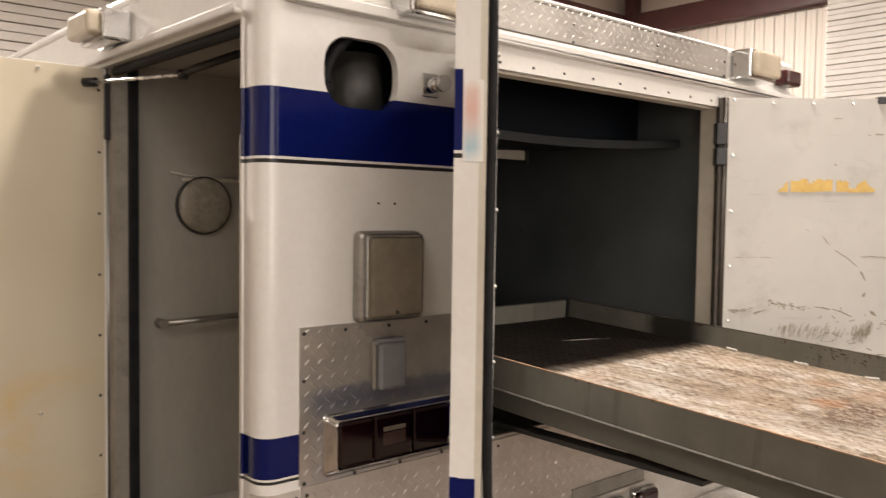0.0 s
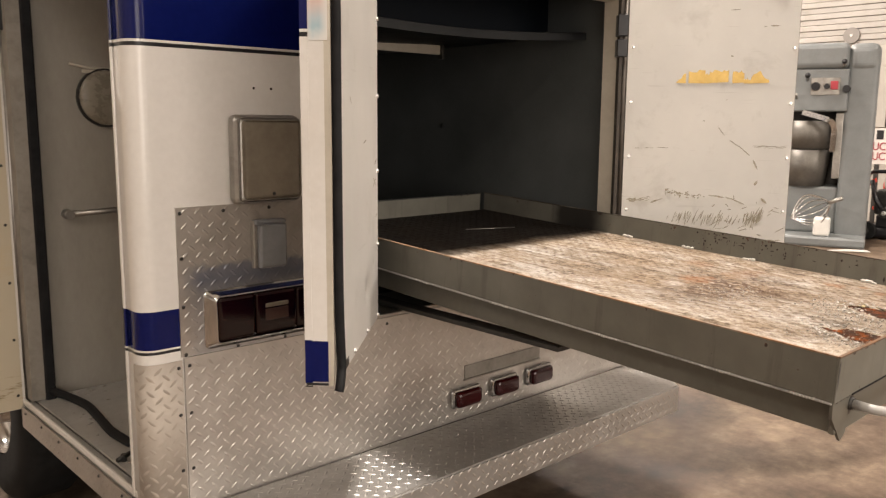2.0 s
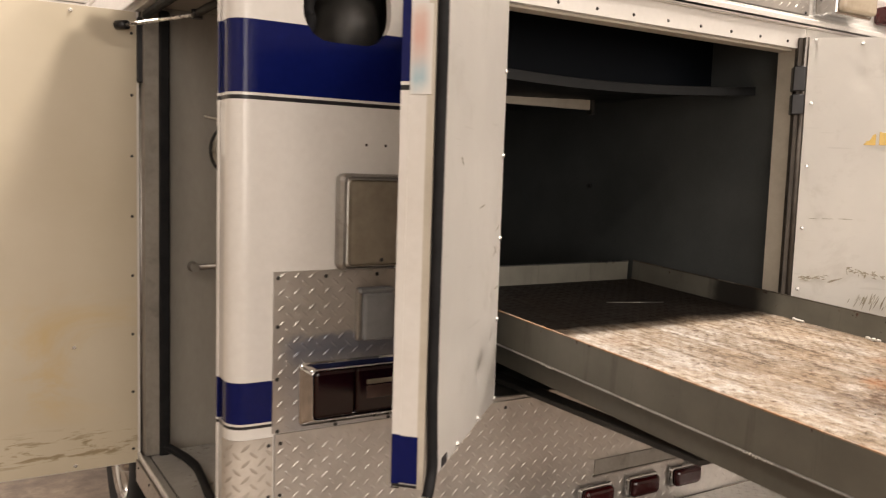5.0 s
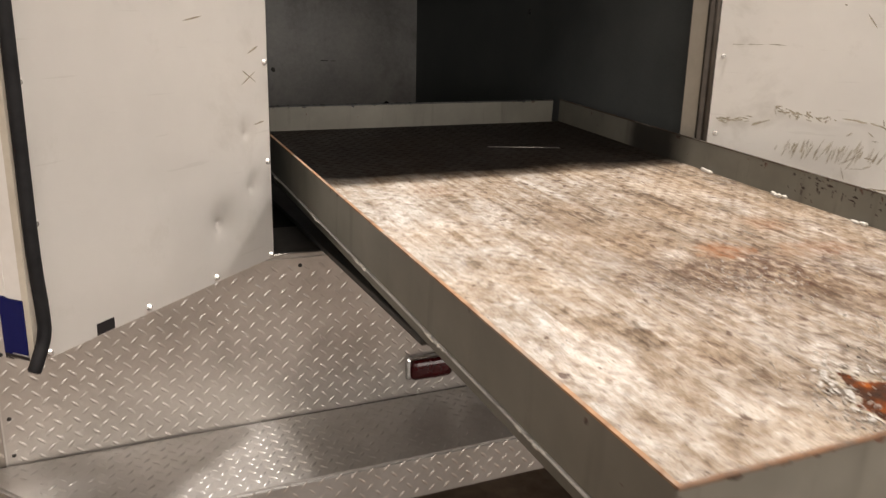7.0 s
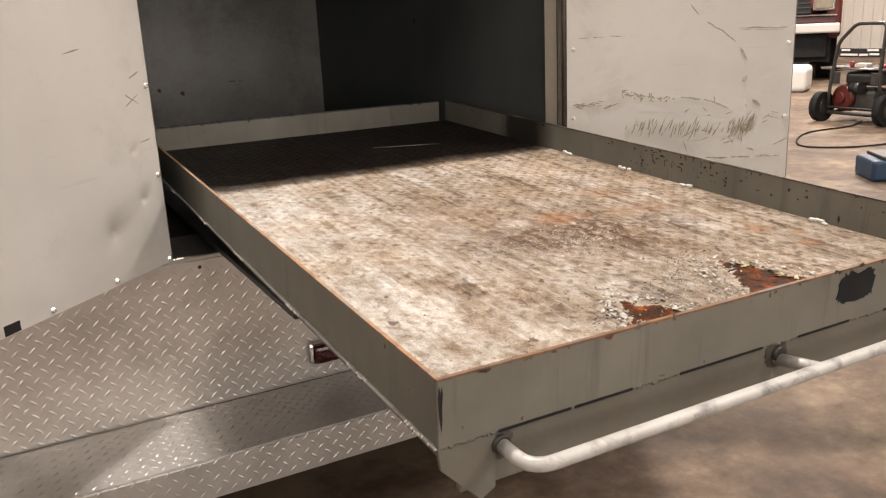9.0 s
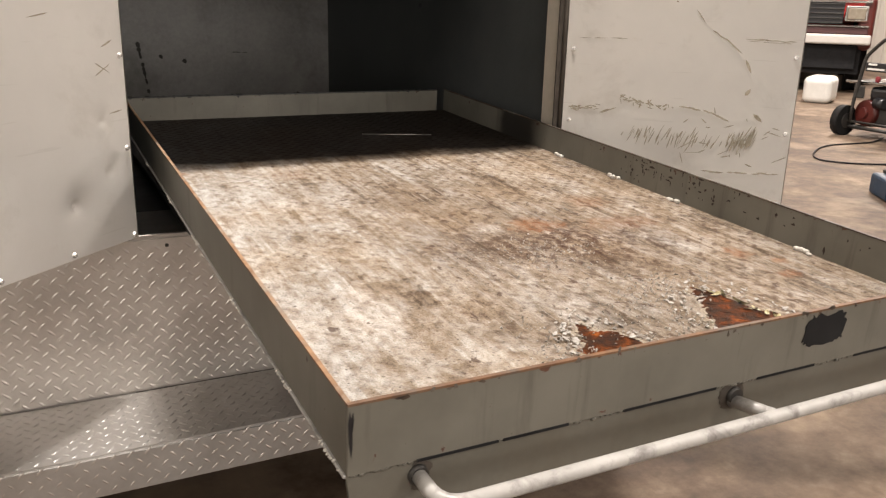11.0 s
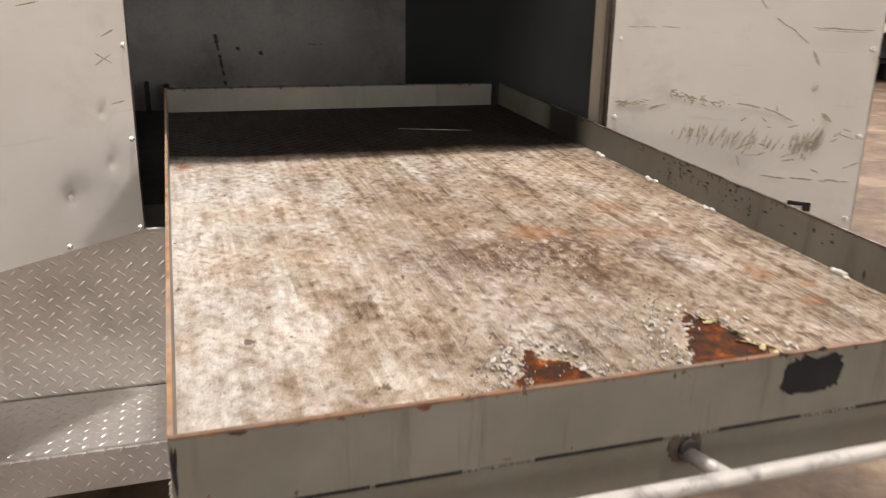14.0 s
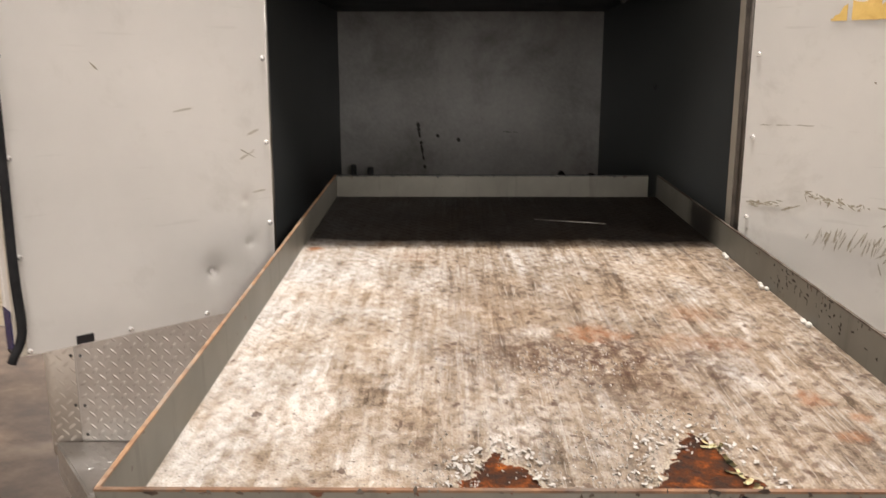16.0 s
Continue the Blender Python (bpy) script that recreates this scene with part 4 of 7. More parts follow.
warning_lamp(2.79, 2.99, 1.985, 2.092, "warning_lamp", AMBER_LENS)
bm = box(3.13, 3.25, RY - 0.06, RY, 2.000, 2.06, 0.012, 2)
part("marker_lamp", bm, RED_LENS, truck, "small red marker lamp")
warning_lamp(1.215, 1.435, 1.956, 2.085, "warning_lamp", AMBER_LENS)
warning_lamp(2.42, 2.62, 1.955, 2.045, "warning_lamp", AMBER_LENS, side=True)

# door catch on the rear post
bm = cyl((1.345, RY, 1.805), (1.345, RY - 0.045, 1.805), 0.022, 0.016, 14)
add_cyl(bm, (1.345, RY - 0.045, 1.805), (1.345, RY - 0.06, 1.805), 0.021, 0.021, 14)
add_box(bm, 1.318, 1.372, RY - 0.005, RY, 1.775, 1.835, 0.002)
part("door_catch", bm, CHROME, truck, "chrome door catch with dark rubber tip")

for hx in (1.187, 1.237):
    part("screw_hole", cyl((hx, RY - 0.0006, 1.502), (hx, RY + 0.002, 1.502), 0.0035, 0.0035, 10), CHIP, truck, "small dark hole")

# square flood lamp with a smoked lens
fl = part("flood_lamp", box(1.107, 1.298, RY - 0.04, RY, 1.214, 1.436, 0.016, 3), STEEL, truck, "square flood lamp with smoked lens")
part("bezel", box(1.115, 1.291, RY - 0.052, RY - 0.036, 1.221, 1.429, 0.012, 2), STEEL, fl)
part("lens", box(1.122, 1.284, RY - 0.060, RY - 0.050, 1.228, 1.422, 0.010, 3), CLEAR_LENS, fl, "brownish smoked lens")
stud(SCREW, "screw", fl, pose(1.203, RY - 0.060, 1.240, 90))

# tread plate on the post and below the opening
PY = RY - 0.004
up = part("upper_plate", box(0.966, 1.50, PY, RY - 0.0005, 0.846, 1.214), UPPER_TREAD, truck, "tread plate panel round the tail lamps")
part("raised_tread", lugs([(0.97, 1.50, 0.848, 1.210)], lambda u, v, h: (u, PY - h, v)), UPPER_TREAD, up)["kind"] = "stuff"
for x, z in ((0.976, 1.2), (1.09, 1.2), (1.22, 1.2), (1.34, 1.2), (1.45, 1.2), (0.976, 1.09), (0.976, 0.97), (0.978, 0.85), (1.12, 0.848), (1.26, 0.848), (1.4, 0.848)):
    stud(SCREW, "screw", up, pose(x, PY - 0.0005, z, 90))
LY = RY - 0.006
lp = part("lower_plate", box(0.972, 3.20, LY, RY - 0.0005, 0.448, 0.8435), TREAD, truck, "bright tread plate below the rear opening")
part("raised_tread", lugs([(0.976, 3.19, 0.452, 0.841)], lambda u, v, h: (u, LY - h, v)), TREAD, lp)["kind"] = "stuff"
for x, z in ((0.985, 0.822), (0.985, 0.70), (0.985, 0.555), (0.985, 0.47), (1.61, 0.826), (2.02, 0.80), (2.4, 0.82), (2.9, 0.82)):
    stud(SCREW, "screw", lp, pose(x, LY - 0.0005, z, 90))


def corner_guard():
    """Tread plate wrapped round the foot of the rear corner."""
    bm = bmesh.new()
    ss = [OX0 - 0.968 + (S_BEND + 0.004 - (OX0 - 0.968)) * k / 14 for k in range(15)]
    rows = []
    for z in (0.402, 0.838):
        rows.append([bm.verts.new((*corner_map(s, -0.004), z)) for s in ss])
        rows.append([bm.verts.new((*corner_map(s, -0.0005), z)) for s in ss])
    for a, b in ((0, 2), (0, 1), (2, 3)):
        for k in range(14):
            bm.faces.new((rows[a][k], rows[a][k + 1], rows[b][k + 1], rows[b][k])).smooth = a == 0 and b == 2
    g = part("corner_guard", bm, GUARD_PLATE, truck, "tread plate guard wrapped round the rear corner")
    part("raised_tread", lugs([(OX0 - 0.966, S_BEND, 0.405, 0.835)], lambda u, v, h: (*corner_map(u, -0.004 - h), v), height=0.0007), GUARD_PLATE, g)["kind"] = "stuff"
    for z in (0.82, 0.70, 0.555, 0.43):
        stud(SCREW, "screw", g, pose(0.958, RY - 0.0045, z, 90))


corner_guard()

# grey weather cap of a socket
cap = part("socket_cap", box(1.175, 1.256, RY - 0.034, RY - 0.004, 1.046, 1.160, 0.007, 2), GREY_PLASTIC, truck, "grey plastic socket cover")
part("hinge_lip", box(1.165, 1.256, RY - 0.03, RY - 0.004, 1.158, 1.171, 0.004), GREY_PLASTIC, cap)
part("side_frame", box(1.163, 1.176, RY - 0.022, RY - 0.004, 1.046, 1.169, 0.003), STEEL, cap)

# tail lamps: three lenses in a chrome frame
def tail_lamps():
    """A chrome frame whose shoulders slope out to a rim, with three lenses set into it."""
    cx, cz = 1.275, 0.929
    steps = ((0.0, 0.494, 0.148, 0.012), (0.004, 0.494, 0.148, 0.012), (0.006, 0.482, 0.137, 0.012), (0.026, 0.454, 0.124, 0.014), (0.028, 0.450, 0.120, 0.014), (0.027, 0.445, 0.115, 0.012), (0.010, 0.444, 0.114, 0.012))
    bm = bmesh.new()
    loops = [[bm.verts.new((x, PY - d, z)) for x, z in rounded_rect(w, h, r, 5, cx, cz)] for d, w, h, r in steps]
    for a, b in zip(loops, loops[1:]):
        for k in range(len(a)):
            bm.faces.new((a[k], a[(k + 1) % len(a)], b[(k + 1) % len(a)], b[k])).smooth = True
    bm.faces.new(loops[-1])
    bmesh.ops.recalc_face_normals(bm, faces=bm.faces[:])
    tl = part("tail_lamp", bm, CHROME, truck, "chrome framed tail lamp row with three red lenses")
    # added sheet on the top slope; its navy paints the blue band's reflection
    bm = bmesh.new()
    ends = ((1.050, 0.9975, 0.0075), (1.50, 0.9975, 0.0075), (1.50, 0.9915, 0.0255), (1.062, 0.9915, 0.0255))
    lo = [bm.verts.new((x, PY - d - 0.001, z + 0.0004)) for x, z, d in ends]
    hi = [bm.verts.new((x, PY - d - 0.0018, z + 0.0008)) for x, z, d in ends]
    bm.faces.new(lo), bm.faces.new(hi[::-1])
    for k in range(4):
        bm.faces.new((lo[k], lo[(k + 1) % 4], hi[(k + 1) % 4], hi[k]))
    part("hood", bm, REFLECTED_NAVY, tl, "chrome top edge with a blue reflection painted on")
    for x0, x1 in ((1.055, 1.156), (1.160, 1.278), (1.282, 1.40)):
        part("lens", box(x0, x1, PY - 0.029, PY - 0.009, 0.8735, 0.985, 0.009, 3), TAIL_LENS, tl, "dark red ribbed lens")
    part("reversing_window", box(1.185, 1.255, PY - 0.0305, PY - 0.027, 0.908, 0.9405, 0.002), WINDOW_LENS, tl, "small reddish window")
    part("reversing_window", box(1.185, 1.255, PY - 0.0305, PY - 0.027, 0.9425, 0.955, 0.002), CLEAR_LENS, tl, "narrow clear window")
    for x in (1.105, 1.215, 1.42):
        stud(SCREW, "screw", tl, pose(x, PY - 0.012, 0.8615, 90))


tail_lamps()

# three small red lamps and the slot of the lower plate
for x0 in (1.870, 2.054, 2.236):
    b = part("clearance_lamp", box(x0, x0 + 0.130, LY - 0.018, LY, 0.497, 0.561, 0.010, 2), CHROME, truck, "small red lamp in a chrome frame")
    part("lens", box(x0 + 0.008, x0 + 0.122, LY - 0.036, LY - 0.014, 0.502, 0.556, 0.014, 3), RED_LENS, b, "red lens")
bm = add_box(bmesh.new(), 1.935, 2.31, LY - 0.0040, LY - 0.001, 0.586, 0.630)
add_box(bm, 2.296, 2.308, LY - 0.0040, LY - 0.001, 0.630, 0.662)
part("plate_holder", bm, EDGE_GREY, truck, "bare recessed metal strip")
part("holder_lip", box(1.93, 2.31, LY - 0.010, LY - 0.001, 0.580, 0.586, 0.001), STEEL, truck)

# rear step
STEP_Z, STEP_Y = 0.449, 1.365
outline = [(0.900, RY - 0.007), (0.900, 1.645), (1.107, STEP_Y), (2.785, STEP_Y + 0.002), (2.99, 1.60), (2.99, RY - 0.007)]
bm = add_prism(bmesh.new(), outline, 0.350, STEP_Z)
bmesh.ops.bevel(bm, geom=[e for e in bm.edges if all(v.co.z > STEP_Z - 0.001 for v in e.verts)], offset=0.006, segments=2, affect="EDGES")
st = part("rear_step", bm, STEP_PLATE, truck, "tread plate rear step with cut corners")
part("raised_tread", lugs([(1.110, 2.78, 1.374, 1.652), (1.035, 1.110, 1.475, 1.652), (0.960, 1.035, 1.575, 1.652), (2.78, 2.86, 1.48, 1.652)], lambda u, v, h: (u, v, STEP_Z + h), height=0.0020), STEP_PLATE, st)["kind"] = "stuff"
part("raised_tread", lugs([(1.118, 2.78, 0.354, 0.448)], lambda u, v, h: (u, STEP_Y - h + 0.001, v)), TREAD, st)["kind"] = "stuff"


def chamfer_map(u, v, h):
    a, b = Vector((0.900, 1.645, 0)), Vector((1.107, STEP_Y, 0))
    d = (b - a).normalized()
    p = a + d * u
    return p.x + d.y * h, p.y - d.x * h, v


part("raised_tread", lugs([(0.006, 0.340, 0.356, 0.445)], chamfer_map), TREAD, st)["kind"] = "stuff"
part("step_bracket", box(1.3, 2.7, RY - 0.10, RY + 0.2, 0.30, 0.352), DARK_STEEL, truck)

# ---- rear compartment ----
IX0, IX1, IY0, IY1 = 1.432, 2.765, 1.742, 3.79
part("compartment_floor", box(IX0, IX1, RY + 0.022, IY1, 0.835, 0.851), DARK_STEEL, truck)
part("sill", box(OX0 - 0.02, OX1 + 0.03, RY - 0.001, RY + 0.235, 0.836, 0.856, 0.003), STEEL, truck, "bare metal sill")
part("compartment_side", box(IX0 - 0.012, IX0, RY + 0.022, IY1, 0.83, 2.05), LINER, truck, "dark coated side wall")
part("compartment_side", box(IX1, IX1 + 0.012, IY0, IY1, 0.83, 2.05), LINER, truck, "dark coated side wall")
part("compartment_back", box(IX0, IX1, IY1, IY1 + 0.012, 0.83, 2.05), BACK_METAL, truck, "smudged grey metal back wall")
part("stain", strokes(((1.832, 1.195, 1.842, 1.12, 0.024), (1.840, 1.15, 1.867, 0.975, 0.020), (1.930, 1.14, 1.938, 1.128, 0.016), (2.038, 1.12, 2.046, 1.104, 0.020), (2.26, 1.155, 2.34, 1.152, 0.006)), IY1 - 0.0005, -1), DARK_STEEL, truck, "dark streaks on the back wall")["kind"] = "stuff"
part("jamb", box(OX1, OX1 + 0.03, RY + 0.003, IY0, 0.855, OZ1), CREAM, truck, "cream painted door jamb")
part("jamb", box(OX0 - 0.04, OX0 - 0.004, RY + 0.023, RY + 0.08, 0.855, OZ1), LINER, truck, "dark door jamb")
part("hinge_leaf", box(OX1 - 0.004, OX1 - 0.0005, 1.628, 1.676, 0.868, OZ1), HINGE, truck, "stained hinge leaf")
part("upper_back", box(IX0, IX1, 2.04, 2.055, 1.752, 2.05), UPPER_SHADE_LINER, truck)
part("upper_top", box(IX0, IX1, RY + 0.03, 2.04, 1.96, 1.97), UPPER_SHADE_LINER, truck)


def sagging_shelf():
    """Shelf whose front lip sags towards its middle."""
    bm = bmesh.new()
    n = 16
    x0, x1 = IX0 + 0.003, IX1 - 0.003
    cols = []
    for i in range(n + 1):
        t = i / n
        x = x0 + (x1 - x0) * t
        sag = -0.026 * math.sin(math.pi * min(1, max(0, t))) + 0.018 * (t - 0.5)
        rows = [(1.84, 1.732 + sag), (1.84, 1.760 + sag), (1.846, 1.762 + sag), (IY1 - 0.003, 1.764), (IY1 - 0.003, 1.752), (1.852, 1.752 + sag), (1.852, 1.734 + sag)]
        cols.append([bm.verts.new((x, y, z)) for y, z in rows])
    for a, b in zip(cols, cols[1:]):
        for k in range(7):
            bm.faces.new((a[k], a[(k + 1) % 7], b[(k + 1) % 7], b[k]))
    bm.faces.new(cols[0])
    bm.faces.new(cols[-1][::-1])
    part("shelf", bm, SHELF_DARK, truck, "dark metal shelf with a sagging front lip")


sagging_shelf()
part("cross_bar", box(IX0 + 0.004, 2.585, 2.49, 2.505, 1.708, 1.748, 0.002), CREAM, truck, "cream flat bar under the shelf")
part("bar_bracket", box(2.585, 2.60, 2.48, 2.51, 1.69, 1.752, 0.002), DARK_STEEL, truck)

part("bracket_stub", box(1.500, 1.522, 3.66, 3.70, 0.851, 1.000, 0.004), BLACK, truck)
part("bracket_stub", box(1.580, 1.608, 3.66, 3.70, 0.851, 0.986, 0.004), BLACK, truck)
for lx, ly, lz, lw, seed in ((2.558, 3.64, 0.985, 0.06, 3), (2.70, 3.56, 1.01, 0.07, 7)):
    rng = random.Random(seed)
    bm = bmesh.new()
    for k in range(7):
        q = rng.uniform(0.4, 1.0)
        bmesh.ops.create_icosphere(bm, subdivisions=2, radius=1, matrix=Matrix.Translation((lx + rng.uniform(-0.6, 0.6) * lw, ly + rng.uniform(-0.4, 0.4) * lw, 0.851 + (lz - 0.851) * q * 0.5)) @ Matrix.Diagonal((lw * 0.45, lw * 0.4, (lz - 0.851) * q * 0.5, 1)))
    for w in bm.verts:
        w.co += Vector((noise.noise(w.co * 40), noise.noise(w.co * 40 + Vector((7, 0, 0))), noise.noise(w.co * 40 + Vector((0, 7, 0))))) * 0.008
    part("torn_matting", bm, RUBBER, truck, "torn black matting on the compartment floor", smooth=True)
part("screw_hole", box(2.755, 2.764, 2.66, 2.672, 1.392, 1.412, 0.002), BLACK, truck, "small dark hole in the liner")
# slide rails under the tray
for x0 in (1.655, 2.60):
    bm = box(x0, x0 + 0.05, 1.04, 3.3, 0.862, 0.876, 0.002)
    part("slide_rail", bm, DARK_STEEL, truck, "dark steel slide rail")

# ---- left side compartment ----
SY0, SY1 = S_END - S_BEND + RY + CORNER_R, 2.66
SZ0, SZ1 = 0.486, 1.915
part("side_sill", box(LX + 0.004, 1.5, SY0 - 0.02, SY1, SZ0 - 0.03, SZ0, 0.003), FLOOR_GREY, truck, "worn metal sill plate")
part("side_floor", box(LX + 0.034, 1.40, RY + 0.17, SY1, SZ0, SZ0 + 0.006, 0.001), FLOOR_GREY, truck, "worn scuffed compartment floor")
part("sill_lip", box(LX - 0.002, LX + 0.007, SY0 - 0.02, SY1 + 0.004, SZ0 - 0.004, SZ0 + 0.014, 0.002), WHITE, truck)
part("opening_trim", banded(box(LX - 0.004, LX + 0.012, SY0 - 0.008, SY0 + 0.004, SZ0 - 0.004, SZ1, 0.003, 2), BANDS), [WHITE, BLUE, BLACK], truck, "white raised trim along the side opening")
sp = part("side_strip", box(LX - 0.006, LX - 0.001, SY0 - 0.03, SY1 + 0.005, 0.402, SZ0 - 0.012), TREAD, truck, "tread plate strip under the side opening")
part("raised_tread", lugs([(SY0 - 0.02, SY1 + 0.0, 0.405, SZ0 - 0.016)], lambda u, v, h: (LX - 0.006 - h, u, v)), TREAD, sp)["kind"] = "stuff"
for k in range(6):
    stud(SCREW, "screw", sp, pose(LX - 0.0065, 1.82 + k * 0.16, 0.46, 90, 0, -90))
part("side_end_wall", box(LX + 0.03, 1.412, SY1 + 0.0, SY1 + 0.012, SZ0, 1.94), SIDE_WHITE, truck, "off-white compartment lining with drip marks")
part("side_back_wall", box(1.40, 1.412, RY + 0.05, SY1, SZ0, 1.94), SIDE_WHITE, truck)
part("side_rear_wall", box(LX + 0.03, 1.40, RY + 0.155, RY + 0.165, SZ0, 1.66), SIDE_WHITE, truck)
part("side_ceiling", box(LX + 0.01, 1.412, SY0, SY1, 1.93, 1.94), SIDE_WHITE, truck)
part("side_header", box(LX, LX + 0.022, SY0 - 0.0, 6.2, SZ1, ROOF - 0.02), WHITE, truck)
part("front_jamb", box(LX + 0.016, LX + 0.058, SY1 - 0.040, SY1 + 0.08, SZ0 + 0.01, SZ1), EDGE_GREY, truck, "grimy grey front jamb of the side opening")
part("side_panel", box(LX, LX + 0.02, 2.74, 6.2, 0.80, SZ1), WHITE, truck)
part("seal", box(LX + 0.058, LX + 0.092, SY1 - 0.046, SY1 - 0.004, SZ0, SZ1, 0.006), RUBBER, truck, "black rubber door seal")
part("seal", box(LX + 0.01, LX + 0.035, SY0, SY1 - 0.03, SZ1 - 0.03, SZ1 - 0.006, 0.006), RUBBER, truck, "black rubber door seal")
bm = cyl((1.195, SY1, 1.492), (1.195, SY1 - 0.012, 1.492), 0.099, 0.097, 32)
dome = part("dome_lamp", bm, DARK_STEEL, truck, "round interior lamp with a dirty lens")
bm = bmesh.new()
bmesh.ops.create_uvsphere(bm, u_segments=28, v_segments=12, radius=0.092, matrix=pose(1.195, SY1 - 0.012, 1.492) @ Matrix.Diagonal((1, 0.22, 1, 1)))
part("lens", bm, DOME_LENS, dome, smooth=True)
bm = tube([(1.08, SY1 - 0.003, 1.60), (1.14, SY1 - 0.003, 1.59), (1.3, SY1 - 0.003, 1.586)], 0.004, 6)
add_box(bm, 1.12, 1.35, SY1 - 0.01, SY1, 1.572, 1.583, 0.001)
part("conduit", bm, CREAM, truck)
bm = tube([(1.04, SY1 - 0.03, 1.106), (1.38, SY1 - 0.03, 1.118)], 0.010, 10)
add_cyl(bm, (1.042, SY1, 1.106), (1.042, SY1 - 0.042, 1.106), 0.017, 0.015, 12)
part("grab_bar", bm, STEEL, truck, "metal bar across the compartment wall")
bm = tube(arc_pts([(0.945, 2.63, 0.52), (0.985, 2.56, 0.506), (1.000, 2.44, 0.506), (0.985, 2.30, 0.507), (0.968, 2.16, 0.506), (0.978, 2.02, 0.506), (1.035, 1.86, 0.506)], 0.05), 0.0135, 8)
part("fallen_seal", bm, RUBBER, truck, "length of black rubber seal lying loose")
bm = bmesh.new()
add_cyl(bm, (0.926, 1.96, 0.487), (0.926, 1.96, 0.512), 0.009, 0.008, 8)
add_cyl(bm, (0.906, 1.955, 0.500), (0.946, 1.965, 0.508), 0.007, 0.007, 8)
part("bolt_stub", bm, DARK_STEEL, truck)
# crumbs of sealant and paint along the loose seal and the end wall
rng = random.Random(12)
bm = bmesh.new()
for k in range(46):
    x, y = rng.choice(((rng.gauss(0.972, 0.016), rng.uniform(2.15, 2.60)), (rng.uniform(0.96, 1.36), SY1 - abs(rng.gauss(0, 0.05)) - 0.006), (rng.uniform(0.93, 1.2), rng.uniform(1.9, 2.6))))
    r = rng.uniform(0.0015, 0.006)
    bmesh.ops.create_icosphere(bm, subdivisions=1, radius=1, matrix=pose(x, y, SZ0 + 0.006 + r * 0.3, 0, 0, rng.uniform(0, 180)) @ Matrix.Diagonal((r * rng.uniform(1, 3), r, r * 0.5, 1)))
part("debris", bm, FLAKE_PALE, truck, "pale crumbs on the compartment floor")["kind"] = "stuff"

# rear wheel
WC = (0.877, 3.06, 0.386)
bm = bmesh.new()
prof = [(0.0, 0.20), (-0.006, 0.28), (0.005, 0.355), (0.035, 0.385), (0.18, 0.385), (0.21, 0.36), (0.225, 0.28), (0.23, 0.20)]
rings = [[bm.verts.new((WC[0] + dx, WC[1] + r * math.cos(2 * math.pi * k / 48), WC[2] + r * math.sin(2 * math.pi * k / 48))) for k in range(48)] for dx, r in prof]
for a, b in zip(rings, rings[1:]):
    for k in range(48):
        bm.faces.new((a[k], a[(k + 1) % 48], b[(k + 1) % 48], b[k])).smooth = True
wheel = part("wheel", bm, TYRE, truck, "black rear tyre")
bm = bmesh.new()
prof = [(0.012, 0.205), (0.0, 0.195), (0.03, 0.175), (0.06, 0.165), (0.045, 0.09), (0.01, 0.085), (0.0, 0.07), (0.0, 0.001)]
rings = [[bm.verts.new((WC[0] + dx, WC[1] + r * math.cos(2 * math.pi * k / 40), WC[2] + r * math.sin(2 * math.pi * k / 40))) for k in range(40)] for dx, r in prof]
for a, b in zip(rings, rings[1:]):
    for k in range(40):
        bm.faces.new((a[k], a[(k + 1) % 40], b[(k + 1) % 40], b[k])).smooth = True
part("rim", bm, CHROME, wheel, "polished wheel rim")
for k in range(3):
    w2 = copy_thing(wheel, wheel.matrix_basis @ pose(*((2.17, 0, 0) if k == 0 else ((0.25, 0, 0) if k == 1 else (1.92, 0, 0)))))

# ---- doors ----


def swing_door(name, hinge, heading, width, z0, z1, thick, lining, label, outer_first):
    """A door in its own frame: x from the hinge to the free edge, its lining at y = 0, its skin at y = outer_first * thick."""
    d = part(name, bmesh.new(), WHITE, truck, label, at=pose(hinge[0], hinge[1], z0, 0, 0, heading))
    h = z1 - z0
    s = outer_first
    world_m = pose(hinge[0], hinge[1], z0, 0, 0, heading)

    def sub(n, bm, mats, lab=""):
        return part(n, bm, mats, d, lab, at=world_m)
    return d, h, s, world_m, sub


def fill_mesh(ob, bm, mats):
    me = flush_mesh(bm, ob.name, mats)
    ob.data = me


